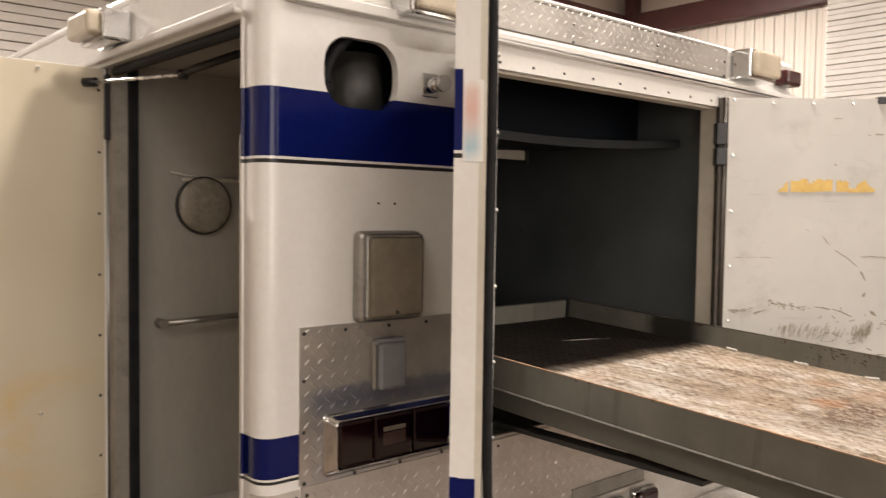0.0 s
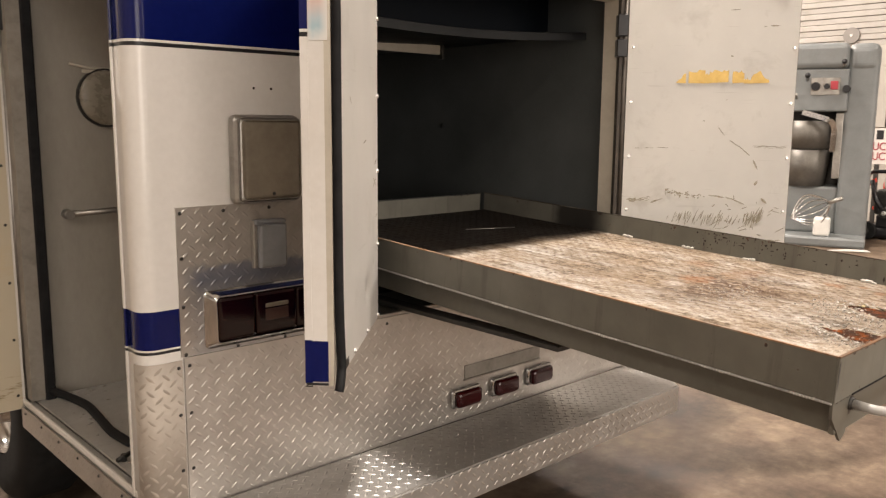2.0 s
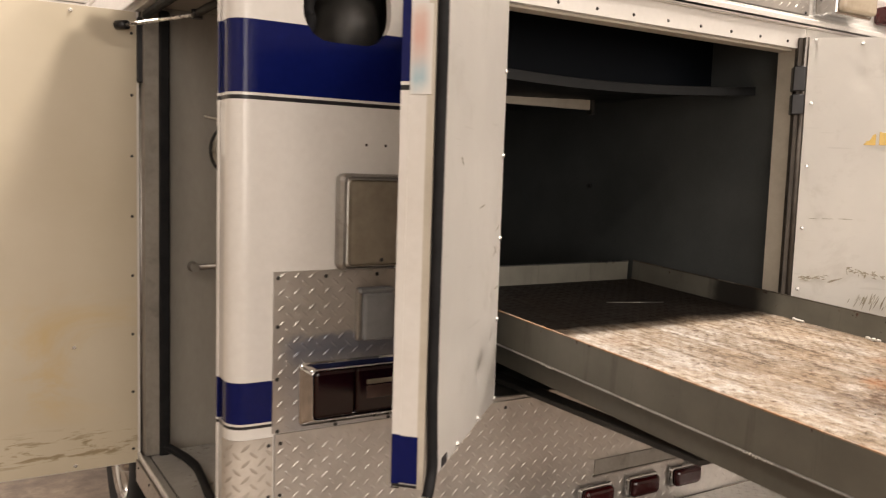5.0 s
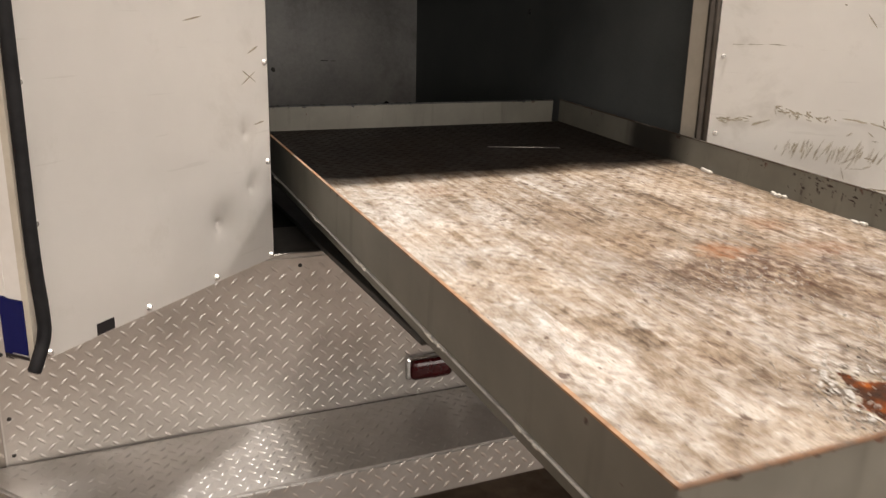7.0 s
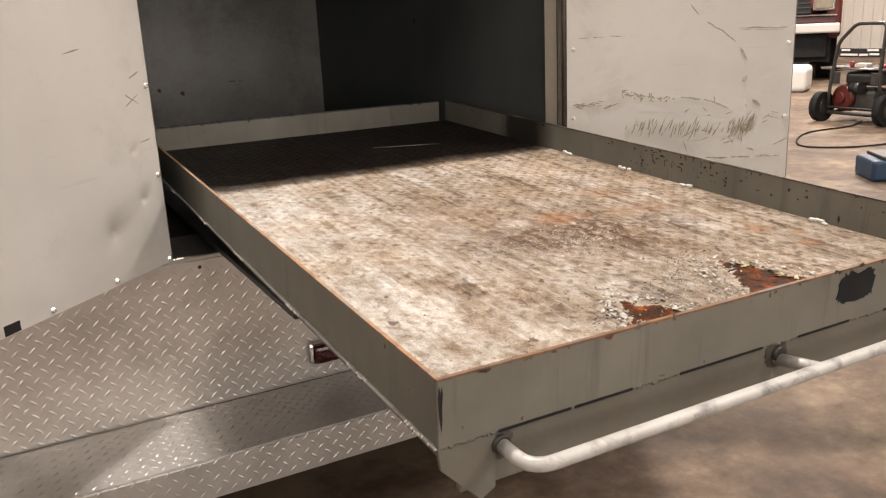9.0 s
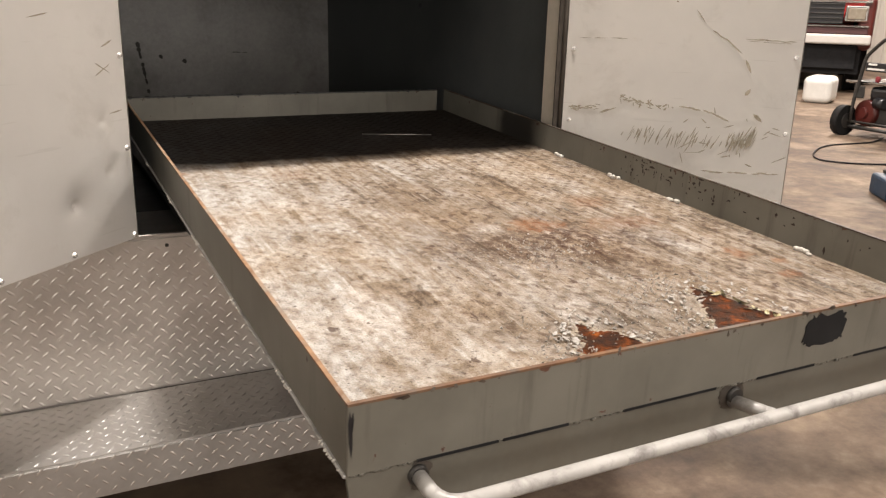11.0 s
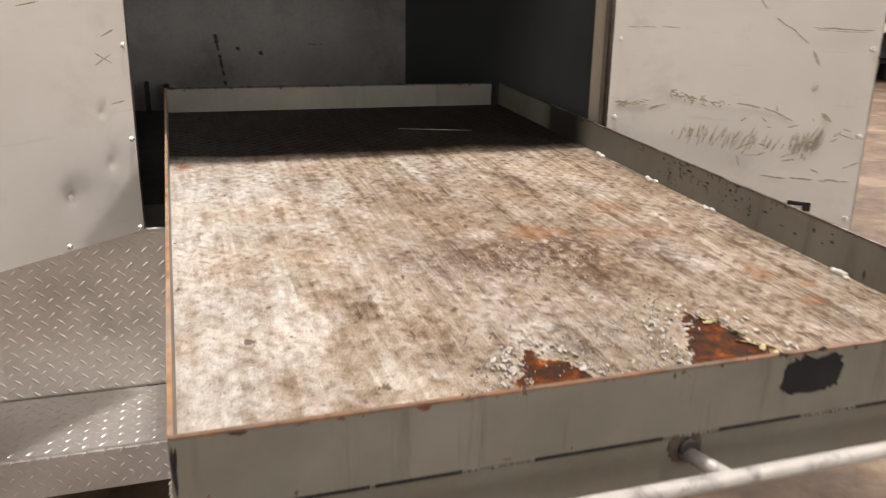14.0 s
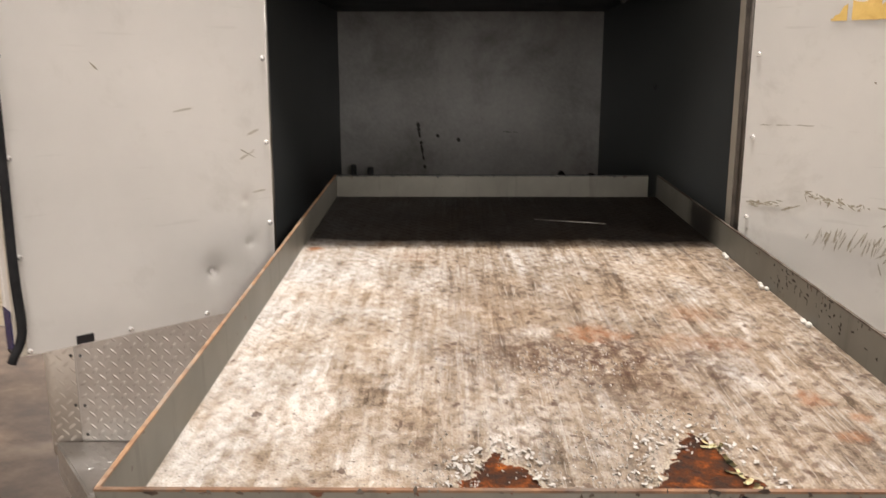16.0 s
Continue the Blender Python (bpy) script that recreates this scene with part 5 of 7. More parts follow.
def rear_left_door():
    W, T = 0.635, 0.062
    head = math.degrees(math.atan2(-0.434, -0.458))
    d, h, s, M, sub = swing_door("rear_door", (1.540, 1.611), head, W, 0.866, 1.918, T, LINING, "open rear door, white with blue stripes, dented cream lining and loose black seal", -1)
    # skin and frame: the skin side is at negative y in the door's frame
    bm = banded(box(0.0, W, -T, -T + 0.016, 0, h), BANDS, 0.866)
    sub("core", box(0.004, W - 0.001, -T + 0.016, -0.014, 0.002, h - 0.002), WHITE)
    for fx0, fx1, fz0, fz1 in ((0.002, 0.012, 0.002, h - 0.002), (W - 0.026, W - 0.001, 0.002, h - 0.002), (0.012, W - 0.026, 0.002, 0.006), (0.012, W - 0.026, h - 0.008, h - 0.002)):
        sub("edge_frame", box(fx0, fx1, -0.014, -0.0005, fz0, fz1), CREAM)
    fill_mesh(d, bm, [WHITE, BLUE, BLACK])
    bm = bmesh.new()
    # foot of the free edge carries a broader blue field with its line
    add_box(bm, W - 0.0008, W + 0.0012, -T + 0.002, -0.012, 0.012, 0.10, 0, 1)
    add_box(bm, W - 0.0008, W + 0.0012, -T + 0.002, -0.012, 0.004, 0.009, 0, 2)
    sub("edge_stripe", bm, [WHITE, BLUE, BLACK], "blue painted foot of the door edge")
    sub("faded_film", box(W - 0.0006, W + 0.0008, -T + 0.017, -0.006, 0.715, 0.87), FILM, "faded film, pink running into teal")
    lin = dented_sheet(0.001, W - 0.022, 0.0005, h - 0.002, 0.001, 1, ((0.174, 0.112, 0.011, 0.011), (0.172, 0.115, 0.040, 0.0055), (0.15, 0.09, 0.10, 0.003), (0.081, 0.28, 0.011, 0.003), (0.081, 0.285, 0.035, 0.003), (0.07, 0.17, 0.011, 0.004), (0.06, 0.175, 0.035, 0.003), (0.34, 0.22, 0.12, 0.003), (0.25, 0.62, 0.14, 0.002)), 130, 210)
    sub("lining", lin, LINING, "dented warm white metal lining")
    sub("notch", box(0.474, 0.512, 0.0012, 0.0022, 0.002, 0.022), BLACK, "dark notch in the lining")
    sub("scuffing", strokes(((0.04, 0.45, 0.06, 0.442, 0.004), (0.05, 0.40, 0.085, 0.382, 0.006), (0.085, 0.405, 0.05, 0.385, 0.004), (0.03, 0.30, 0.055, 0.297, 0.003), (0.215, 0.508, 0.245, 0.503, 0.003), (0.42, 0.60, 0.43, 0.61, 0.004)), 0.0022, 1), SCUFF)["kind"] = "stuff"
    for k in range(6):
        for x in (0.012, 0.608):
            stud(RIVET, "rivet", d, M @ pose(x, 0.001, 0.009 + k * 0.205, -90))
    for x in (0.20, 0.39):
        stud(RIVET, "rivet", d, M @ pose(x, 0.001, 0.011, -90))
    for x in (0.14, 0.27, 0.40, 0.52):
        stud(RIVET, "rivet", d, M @ pose(x, 0.001, h - 0.02, -90))
    # seal hangs a little loose at its foot
    pts = [(W - 0.010, 0.009, h - 0.005), (W - 0.009, 0.010, 0.8), (W - 0.012, 0.009, 0.5), (W - 0.010, 0.010, 0.2), (W - 0.013, 0.012, 0.085), (W - 0.009, 0.014, 0.045), (W + 0.008, 0.014, 0.010), (W + 0.014, 0.012, -0.004)]
    fine = []
    for i in range(len(pts) - 1):
        p0, p1, p2, p3 = (Vector(pts[max(0, min(len(pts) - 1, i + q))]) for q in (-1, 0, 1, 2))
        for k in range(6):
            t = k / 6
            fine.append(0.5 * (2 * p1 + (p2 - p0) * t + (2 * p0 - 5 * p1 + 4 * p2 - p3) * t * t + (3 * p1 - p0 - 3 * p2 + p3) * t ** 3))
    fine.append(Vector(pts[-1]))
    sub("seal", tube(fine, 0.0100, 10), RUBBER, "loose black rubber seal")
    # hinge
    sub("hinge", cyl((-0.004, -0.012, 0.0), (-0.004, -0.012, h), 0.009, None, 8), STEEL)


rear_left_door()


def rear_right_door():
    W, T = 0.626, 0.055
    head = -44.6
    d, h, s, M, sub = swing_door("rear_door", (2.738, 1.627), head, W, 0.866, 1.912, T, LINING_SCUFFED, "open rear door, scuffed cream lining with a torn strip of yellow tape", 1)
    # the lining faces negative y, the skin lies at positive y in the door's frame
    fill_mesh(d, banded(box(0.0, W, T - 0.016, T, 0, h), BANDS, 0.866), [WHITE, BLUE, BLACK])
    sub("core", box(0.004, W - 0.001, 0.014, T - 0.016, 0.002, h - 0.002), CREAM)
    for fx0, fx1, fz0, fz1 in ((0.002, 0.010, 0.002, h - 0.002), (W - 0.008, W - 0.001, 0.002, h - 0.002), (0.01, W - 0.008, 0.002, 0.006), (0.01, W - 0.008, h - 0.008, h - 0.002)):
        sub("edge_frame", box(fx0, fx1, 0.0005, 0.014, fz0, fz1), CREAM)
    sub("lining", dented_sheet(0.001, W - 0.001, 0.0005, h - 0.002, -0.001, -1, ((0.3, 0.09, 0.10, 0.004), (0.16, 0.92, 0.03, 0.003), (0.25, 0.90, 0.02, 0.002), (0.45, 0.5, 0.16, 0.002))), LINING_SCUFFED, "scuffed warm white metal lining")
    random.seed(31)
    O = 0.013
    marks = [(O + 0.03, 0.464, O + 0.168, 0.466, 0.003), (O + 0.471, 0.476, O + 0.589, 0.471, 0.004), (O + 0.48, 0.470, O + 0.585, 0.467, 0.002), (O + 0.382, 0.494, O + 0.425, 0.468, 0.004),
             (O + 0.42, 0.472, O + 0.459, 0.440, 0.006), (O + 0.477, 0.416, O + 0.491, 0.388, 0.007), (O + 0.484, 0.328, O + 0.494, 0.342, 0.010), (O + 0.101, 0.258, O + 0.136, 0.272, 0.008),
             (O + 0.319, 0.287, O + 0.388, 0.280, 0.006), (O + 0.38, 0.282, O + 0.448, 0.256, 0.006), (O + 0.515, 0.275, O + 0.53, 0.262, 0.010), (O + 0.396, 0.111, O + 0.594, 0.117, 0.006),
             (O + 0.34, 0.54, O + 0.355, 0.52, 0.003), (O + 0.36, 0.97, O + 0.385, 0.972, 0.003), (O + 0.512, 0.915, O + 0.535, 0.915, 0.005), (O + 0.482, 0.912, O + 0.490, 0.912, 0.003), (O + 0.361, 0.646, O + 0.3635, 0.644, 0.003), (O + 0.280, 0.568, O + 0.284, 0.566, 0.004), (O + 0.369, 0.806, O + 0.376, 0.804, 0.005)]
    for k in range(26):
        x, z = O + random.uniform(0.005, 0.085), random.gauss(0.267, 0.004)
        marks.append((x, z, x + random.uniform(0.004, 0.014), z + random.uniform(-0.003, 0.003), random.uniform(0.002, 0.004)))
    for k in range(34):
        x = O + random.uniform(0.145, 0.30)
        z = 0.304 - (x - O - 0.145) * 0.14 + random.gauss(0, 0.006)
        marks.append((x, z, x + random.uniform(-0.006, 0.014), z + random.uniform(-0.01, 0.006), random.uniform(0.002, 0.006)))
    for k in range(105):
        x = O + random.choice((random.uniform(0.16, 0.44), random.uniform(0.45, 0.52)))
        z, le = random.gauss(0.203, 0.011), random.uniform(0.008, 0.034)
        marks.append((x, z - le / 2, x + le * random.uniform(0.15, 0.6), z + le / 2, random.uniform(0.0014, 0.0045)))
    for k in range(26):
        x, z = O + random.uniform(0.32, 0.58), random.uniform(0.13, 0.29)
        marks.append((x, z, x + random.uniform(-0.02, 0.03), z + random.uniform(-0.008, 0.02), random.uniform(0.0015, 0.004)))
    sub("scuffing", strokes(marks, -0.0022, -1), SCUFF, "brown scuff marks")["kind"] = "stuff"
    for k in range(6):
        for x in (0.020, W - 0.014):
            stud(RIVET, "rivet", d, M @ pose(x, -0.001, 0.027 + k * 0.2022, 90))
    bm = box(0.477, 0.531, -0.004, -0.0021, 0.046, 0.057, 0.001)
    add_box(bm, 0.477, 0.485, -0.004, -0.0021, 0.038, 0.046)
    add_box(bm, 0.513, 0.531, -0.004, -0.0021, 0.034, 0.046)
    sub("notch", bm, BLACK, "dark bracket slot in the lining")
    sub("edge_cap", box(W, W + 0.0015, 0.001, T - 0.001, 0.002, h - 0.002), EDGE_GREY)
    for x in (0.16, 0.30, 0.44):
        for zz in (0.012, h - 0.02):
            stud(RIVET, "rivet", d, M @ pose(x, -0.001, zz, 90))
    random.seed(4)
    for x0, x1 in ((0.184, 0.219), (0.229, 0.290), (0.2902, 0.306), (0.3062, 0.377), (0.391, 0.434), (0.4342, 0.460), (0.4602, 0.526)):
        out = [(x0, 0.706)]
        n = 8
        for k in range(n + 1):
            t = k / n
            top = 0.750 + random.uniform(-0.007, 0.005) - (0.026 * (1 - t) + 0.010 if x0 < 0.19 else 0) - (0.012 if 0.2901 < x0 < 0.3 else 0) - (0.028 if 0.434 < x0 < 0.45 else 0) - (0.06 * max(0.0, abs(t - 0.4) - 0.1) + 0.002 if x0 > 0.45 else 0)
            out.append((x0 + (x1 - x0) * t, top))
        out.append((x1, 0.706 + random.uniform(-0.003, 0.006)))
        b2 = bmesh.new()
        add_prism(b2, [(x, -zz) for x, zz in out], -0.0028, -0.0020)
        bmesh.ops.transform(b2, matrix=Matrix(((1, 0, 0, 0), (0, 0, 1, 0), (0, -1, 0, 0), (0, 0, 0, 1))), verts=b2.verts)
        sub("tape_strip", b2, TAPE, "torn yellow tape")
    sub("latch_stub", box(W - 0.10, W - 0.055, -0.008, 0.03, h - 0.02, h + 0.004, 0.002), BLACK)
    hinge = cyl((-0.006, 0.012, 0.0), (-0.006, 0.012, h), 0.010, None, 8)
    add_box(hinge, -0.028, -0.006, 0.012, 0.03, 0, h)
    sub("hinge", hinge, HINGE, "stained piano hinge")
    bm = box(-0.040, -0.001, -0.002, 0.055, 0.80, 0.865, 0.003)
    add_box(bm, -0.040, -0.001, -0.002, 0.055, 0.875, 0.955, 0.003)
    sub("hinge_block", bm, BLACK, "black hinge block")


rear_right_door()


def side_door():
    W, T = 0.92, 0.055
    d, h, s, M, sub = swing_door("side_door", (LX + 0.012, 2.668), 180, W, 0.462, 1.912, T, LINING_STAINED, "open side door with stained cream lining", 1)
    # frame: x runs away from the truck, the lining faces the rear (positive y in the door's frame)
    bm = add_box(bmesh.new(), 0.0, W, -T, -T + 0.016, 0, h)
    add_box(bm, 0.004, W - 0.002, -T + 0.016, 0.0, 0.002, h - 0.002)
    fill_mesh(d, bm, [WHITE])
    sub("lining", box(0.012, W - 0.012, -0.001, 0.003, 0.004, h - 0.004), LINING_STAINED, "stained cream metal lining")
    for k in range(8):
        stud(SCREW, "screw", d, M @ pose(0.026, 0.003, 0.05 + k * 0.19, -90))
    for x in (0.2, 0.42, 0.64):
        for zz in (0.02, h - 0.02, 0.40):
            stud(RIVET, "rivet", d, M @ pose(x, 0.003, zz, -90))
    sub("hinge", cyl((-0.004, -0.012, 0.0), (-0.004, -0.012, h), 0.010, None, 8), STEEL, "stained piano hinge")
    sub("hinge_block", box(-0.028, 0.012, 0.003, 0.02, h - 0.22, h - 0.02, 0.003), BLACK, "black hinge block")


side_door()
strut = part("door_stay", tube([(0.955, 2.285, 1.857), (0.975, 2.23, 1.872), (1.03, 2.08, 1.900)], 0.012, 8), DARK_STEEL, truck, "dark folding stay that holds the side door")
part("rod", tube([(0.832, 2.645, 1.862), (0.960, 2.276, 1.858)], 0.0055, 8), ALU, strut, "pale stay rod")
part("end_fitting", cyl((0.812, 2.664, 1.862), (0.838, 2.632, 1.862), 0.014, 0.014, 10), BLACK, strut)
part("pivot", cyl((0.958, 2.280, 1.846), (0.958, 2.280, 1.870), 0.016, 0.016, 12), BLACK, strut)

# ---- the slide-out tray ----
TM = pose(1.602, 0.362, 0.9385, 2.95)
TW, TL, TH = 1.101, 1.965, 0.074
tray = thing("slide_out_tray", "grey steel slide-out tray with worn whitish deck and tube handle", "tray", TM)


def tpart(n, bm, mats, lab="", smooth=False):
    return part(n, bm, mats, tray, lab, smooth, at=TM)


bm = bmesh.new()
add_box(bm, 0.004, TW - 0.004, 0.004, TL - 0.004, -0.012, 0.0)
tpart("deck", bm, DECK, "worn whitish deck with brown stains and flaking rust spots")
tpart("raised_tread", lugs([(0.006, TW - 0.006, 0.004, TL - 0.01)], lambda u, v, h: (u, v, h), height=0.0011), DECK, "worn lugs of the tread plate under the coating")["kind"] = "stuff"
tpart("left_wall", box(0, 0.005, 0, TL, -0.014, TH, 0.0012), TRAY_PAINT, "chipped grey side wall")
tpart("right_wall", box(TW - 0.005, TW, 0, TL, -0.014, TH, 0.0012), TRAY_PAINT, "chipped grey side wall")
tpart("front_wall", box(0.0, TW, -0.004, 0.001, -0.014, TH, 0.0012), TRAY_PAINT, "chipped grey front wall")
tpart("back_wall", box(0.005, TW - 0.034, TL - 0.006, TL - 0.001, -0.014, TH, 0.0012), TRAY_PAINT, "chipped grey back wall")


tpart("rim", box(-0.0003, 0.0053, 0.0, TL, TH - 0.002, TH + 0.0008), RIM_RUST, "rust along the upper edge")
tpart("rim", box(0.0, TW, -0.0043, 0.0013, TH - 0.0022, TH + 0.0008), RIM_FRONT, "rusty upper edge")
tpart("rim", box(TW - 0.0053, TW + 0.0003, 0.0, TL, TH - 0.002, TH + 0.0008), RIM_DARK, "dark chipped upper edge")
tpart("rim", box(0.005, TW - 0.034, TL - 0.0063, TL - 0.0007, TH - 0.003, TH + 0.0008), BLACK, "grimy dark upper edge")
random.seed(9)
bm = bmesh.new()
for k in range(64):
    x, w, h = random.uniform(0.008, TW - 0.06), random.uniform(0.003, 0.020), random.uniform(0.002, 0.010) * random.uniform(0.3, 1.4)
    ragged = [(x + w * (q / 6), TH - h * random.uniform(0.3, 1.0) * math.sin(math.pi * (q + 0.4) / 6.8)) for q in range(7)]
    lo = [bm.verts.new((px, TL - 0.0066, pz)) for px, pz in ragged] + [bm.verts.new((x + w, TL - 0.0066, TH + 0.0012)), bm.verts.new((x, TL - 0.0066, TH + 0.0012 + random.uniform(0, 0.003)))]
    hi = [bm.verts.new((c.co.x, TL - 0.006, c.co.z)) for c in lo]
    bm.faces.new(lo), bm.faces.new(hi[::-1])
    for q in range(9):
        bm.faces.new((lo[q], hi[q], hi[(q + 1) % 9], lo[(q + 1) % 9]))
tpart("grime", bm, BLACK, "grime that hangs from the back edge")["kind"] = "stuff"


def wall_chips(n, seed, place):
    """Chips in the paint: small ragged scabs of dark rust."""
    rng = random.Random(seed)
    bm = bmesh.new()
    for k in range(n):
        v, w = place(rng)
        r, m = rng.uniform(0.0012, 0.0052), 9
        a0 = rng.uniform(0, 6)
        sx, sz = rng.choice(((1.0, 0.7), (1.6, 0.5), (0.5, 1.5), (0.8, 0.8)))
        out = [(v + sx * r * math.cos(a0 + 6.283 * q / m) * rng.uniform(0.4, 1.6), w + sz * r * math.sin(a0 + 6.283 * q / m) * rng.uniform(0.4, 1.5)) for q in range(m)]
        add_prism(bm, out, 0, 0.0004)
    return bm


bm = wall_chips(70, 3, lambda g: (g.choice((g.gauss(0.62, 0.08), g.gauss(0.85, 0.05), g.uniform(0.1, 1.1))), min(0.07, max(0.006, g.gauss(0.048, 0.014)))))
bmesh.ops.transform(bm, matrix=Matrix(((0, 0, -1, TW - 0.005), (1, 0, 0, 0), (0, 1, 0, 0), (0, 0, 0, 1))), verts=bm.verts)
tpart("chipped_paint", bm, CHIP, "dark rusty chips in the paint")["kind"] = "stuff"
bm = wall_chips(34, 5, lambda g: (g.uniform(0.05, 1.05), 0.075 - abs(g.gauss(0, 0.006))))
bmesh.ops.transform(bm, matrix=Matrix(((1, 0, 0, 0), (0, 0, -1, -0.004), (0, 1, 0, 0), (0, 0, 0, 1))), verts=bm.verts)
tpart("chipped_paint", bm, RIM_DARK, "dark chips under the edge")["kind"] = "stuff"
bm = strokes(((0.003, 0.052, 0.004, 0.022, 0.005), (0.006, 0.062, 0.005, 0.04, 0.003)), 0, -1)
bmesh.ops.transform(bm, matrix=Matrix(((1, 0, 0, 0), (0, 0, 1, 0), (0, -1, 0, 0), (0, 0, 0, 1))), verts=bm.verts)
bmesh.ops.transform(bm, matrix=Matrix(((1, 0, 0, 0), (0, 0, -1, -0.004), (0, 1, 0, 0), (0, 0, 0, 1))), verts=bm.verts)
tpart("chipped_paint", bm, BLACK, "black chips down the corner")["kind"] = "stuff"
# lower frame
for n, x0 in (("left_rail", 0.045), ("right_rail", TW - 0.075)):
    tpart(n, box(x0, x0 + 0.03, 0.012, TL, -0.088, -0.018, 0.002), GREY_PAINT, "grey frame rail")
tpart("seam", box(-0.003, 0.008, 0.0, TL, -0.018, -0.0142, 0.001), HANDLE_PAINT, "pale worn seam")
for v in (0.015, 0.20, 0.47, 0.80, 1.09, 1.42):
    tpart("weld", bead((-0.002, v, -0.0160), (-0.002, v + 0.06, -0.0160), 0.0027, seed=int(v * 100)), WELD, "pale weld")["kind"] = "stuff"
tpart("front_rail", box(0.03, TW - 0.03, 0.0, 0.012, -0.085, -0.0145, 0.002), GREY_PAINT, "grey lower front rail")
for x0, x1 in ((0.082, 0.188), (0.194, 0.287), (0.371, 0.528), (0.604, 0.718), (0.803, 1.0)):
    tpart("front_slot", box(x0, x1, -0.0047, -0.0030, -0.0156, -0.0118), RUBBER, "dark gap over the front rail")
for x0, x1 in ((0.0, 0.078), (0.289, 0.369), (0.530, 0.602), (0.720, 0.801), (1.002, TW)):
    tpart("weld", bead((x0 + 0.004, -0.002, -0.0145), (x1 - 0.004, -0.002, -0.0145), 0.0034, seed=int(x0 * 100)), GREY_PAINT, "lumpy painted weld")["kind"] = "stuff"
for x0, s in ((0.0, 1), (TW, -1)):
    bm = bmesh.new()
    add_prism(bm, [(x0, 0.014), (x0 + s * 0.078, 0.014), (x0 + s * 0.078, 0.090), (x0 + s * 0.058, 0.102), (x0 + s * 0.004, 0.045)], 0, 0.006)
    bmesh.ops.transform(bm, matrix=Matrix(((1, 0, 0, 0), (0, 0, 1, -0.002), (0, -1, 0, 0), (0, 0, 0, 1))), verts=bm.verts)
    tpart("corner_bracket", bm, GREY_PAINT, "cut corner bracket")
HZ, HO = -0.033, -0.067
bm = tube(arc_pts([(0.085, 0.0, HZ), (0.085, HO, HZ), (TW - 0.085, HO, HZ), (TW - 0.085, 0.0, HZ)], 0.034, 7), 0.0092, 16)
h_ob = tpart("handle", bm, HANDLE_PAINT, "chipped white tube handle")
for x in (0.572,):
    bm = tube([(x - 0.008, 0.0, HZ - 0.008), (x + 0.006, HO, HZ)], 0.0092, 12)
    part("handle_stub", bm, HANDLE_PAINT, h_ob, at=TM)
for x in (0.085, 0.566):
    rng = random.Random(int(x * 1000))
    out = [(x + 0.021 * math.cos(6.283 * k / 30) * rng.uniform(0.86, 1.16) - 0.004, -HZ + 0.022 * math.sin(6.283 * k / 30) * rng.uniform(0.86, 1.16)) for k in range(30)]
    bm = add_prism(bmesh.new(), out, 0, 0.0008)
    bmesh.ops.transform(bm, matrix=Matrix(((1, 0, 0, 0), (0, 0, 1, -0.0012), (0, -1, 0, 0), (0, 0, 0, 1))), verts=bm.verts)
    tpart("grime", bm, HINGE, "dark grime smeared round the handle root")
    bm = cyl((x, 0.004, HZ), (x, -0.008, HZ), 0.0135, 0.0120, 14)
    part("boss", bm, DARK_STEEL, h_ob, "dark grimy boss", at=TM)
bm = bmesh.new()
random.seed(12)
out = [(0.724 + 0.043 * math.copysign(abs(math.cos(a)) ** 0.45, math.cos(a)) * random.uniform(0.86, 1.08), 0.043 + 0.024 * math.copysign(abs(math.sin(a)) ** 0.45, math.sin(a)) * random.uniform(0.8, 1.15)) for a in [2 * math.pi * k / 44 for k in range(44)]]
add_prism(bm, [(x, -z) for x, z in out], 0, 0.0008)
bmesh.ops.transform(bm, matrix=Matrix(((1, 0, 0, 0), (0, 0, 1, -0.0052), (0, -1, 0, 0), (0, 0, 0, 1))), verts=bm.verts)
tpart("black_patch", bm, RUBBER, "black smeared patch on the front wall")
for v in (0.70, 0.93, 1.18, 0.32):
    b = bmesh.new()
    for k in range(4):
        x, y = TW - 0.012 - random.uniform(0, 0.008), v + k * 0.011
        add_box(b, x - 0.004, x + 0.005, y - 0.006, y + 0.006, 0.0, 0.005 + random.uniform(0, 0.004), 0.002)
    tpart("foam_bead", b, WELD, "blob of pale sealant")

bm = tube([(0.644, 1.612, 0.002), (0.85, 1.555, 0.002)], 0.0014, 6)
tagged(part("thin_rod", bm, STEEL, None, at=TM), "thin metal rod lying on the deck", "rod")

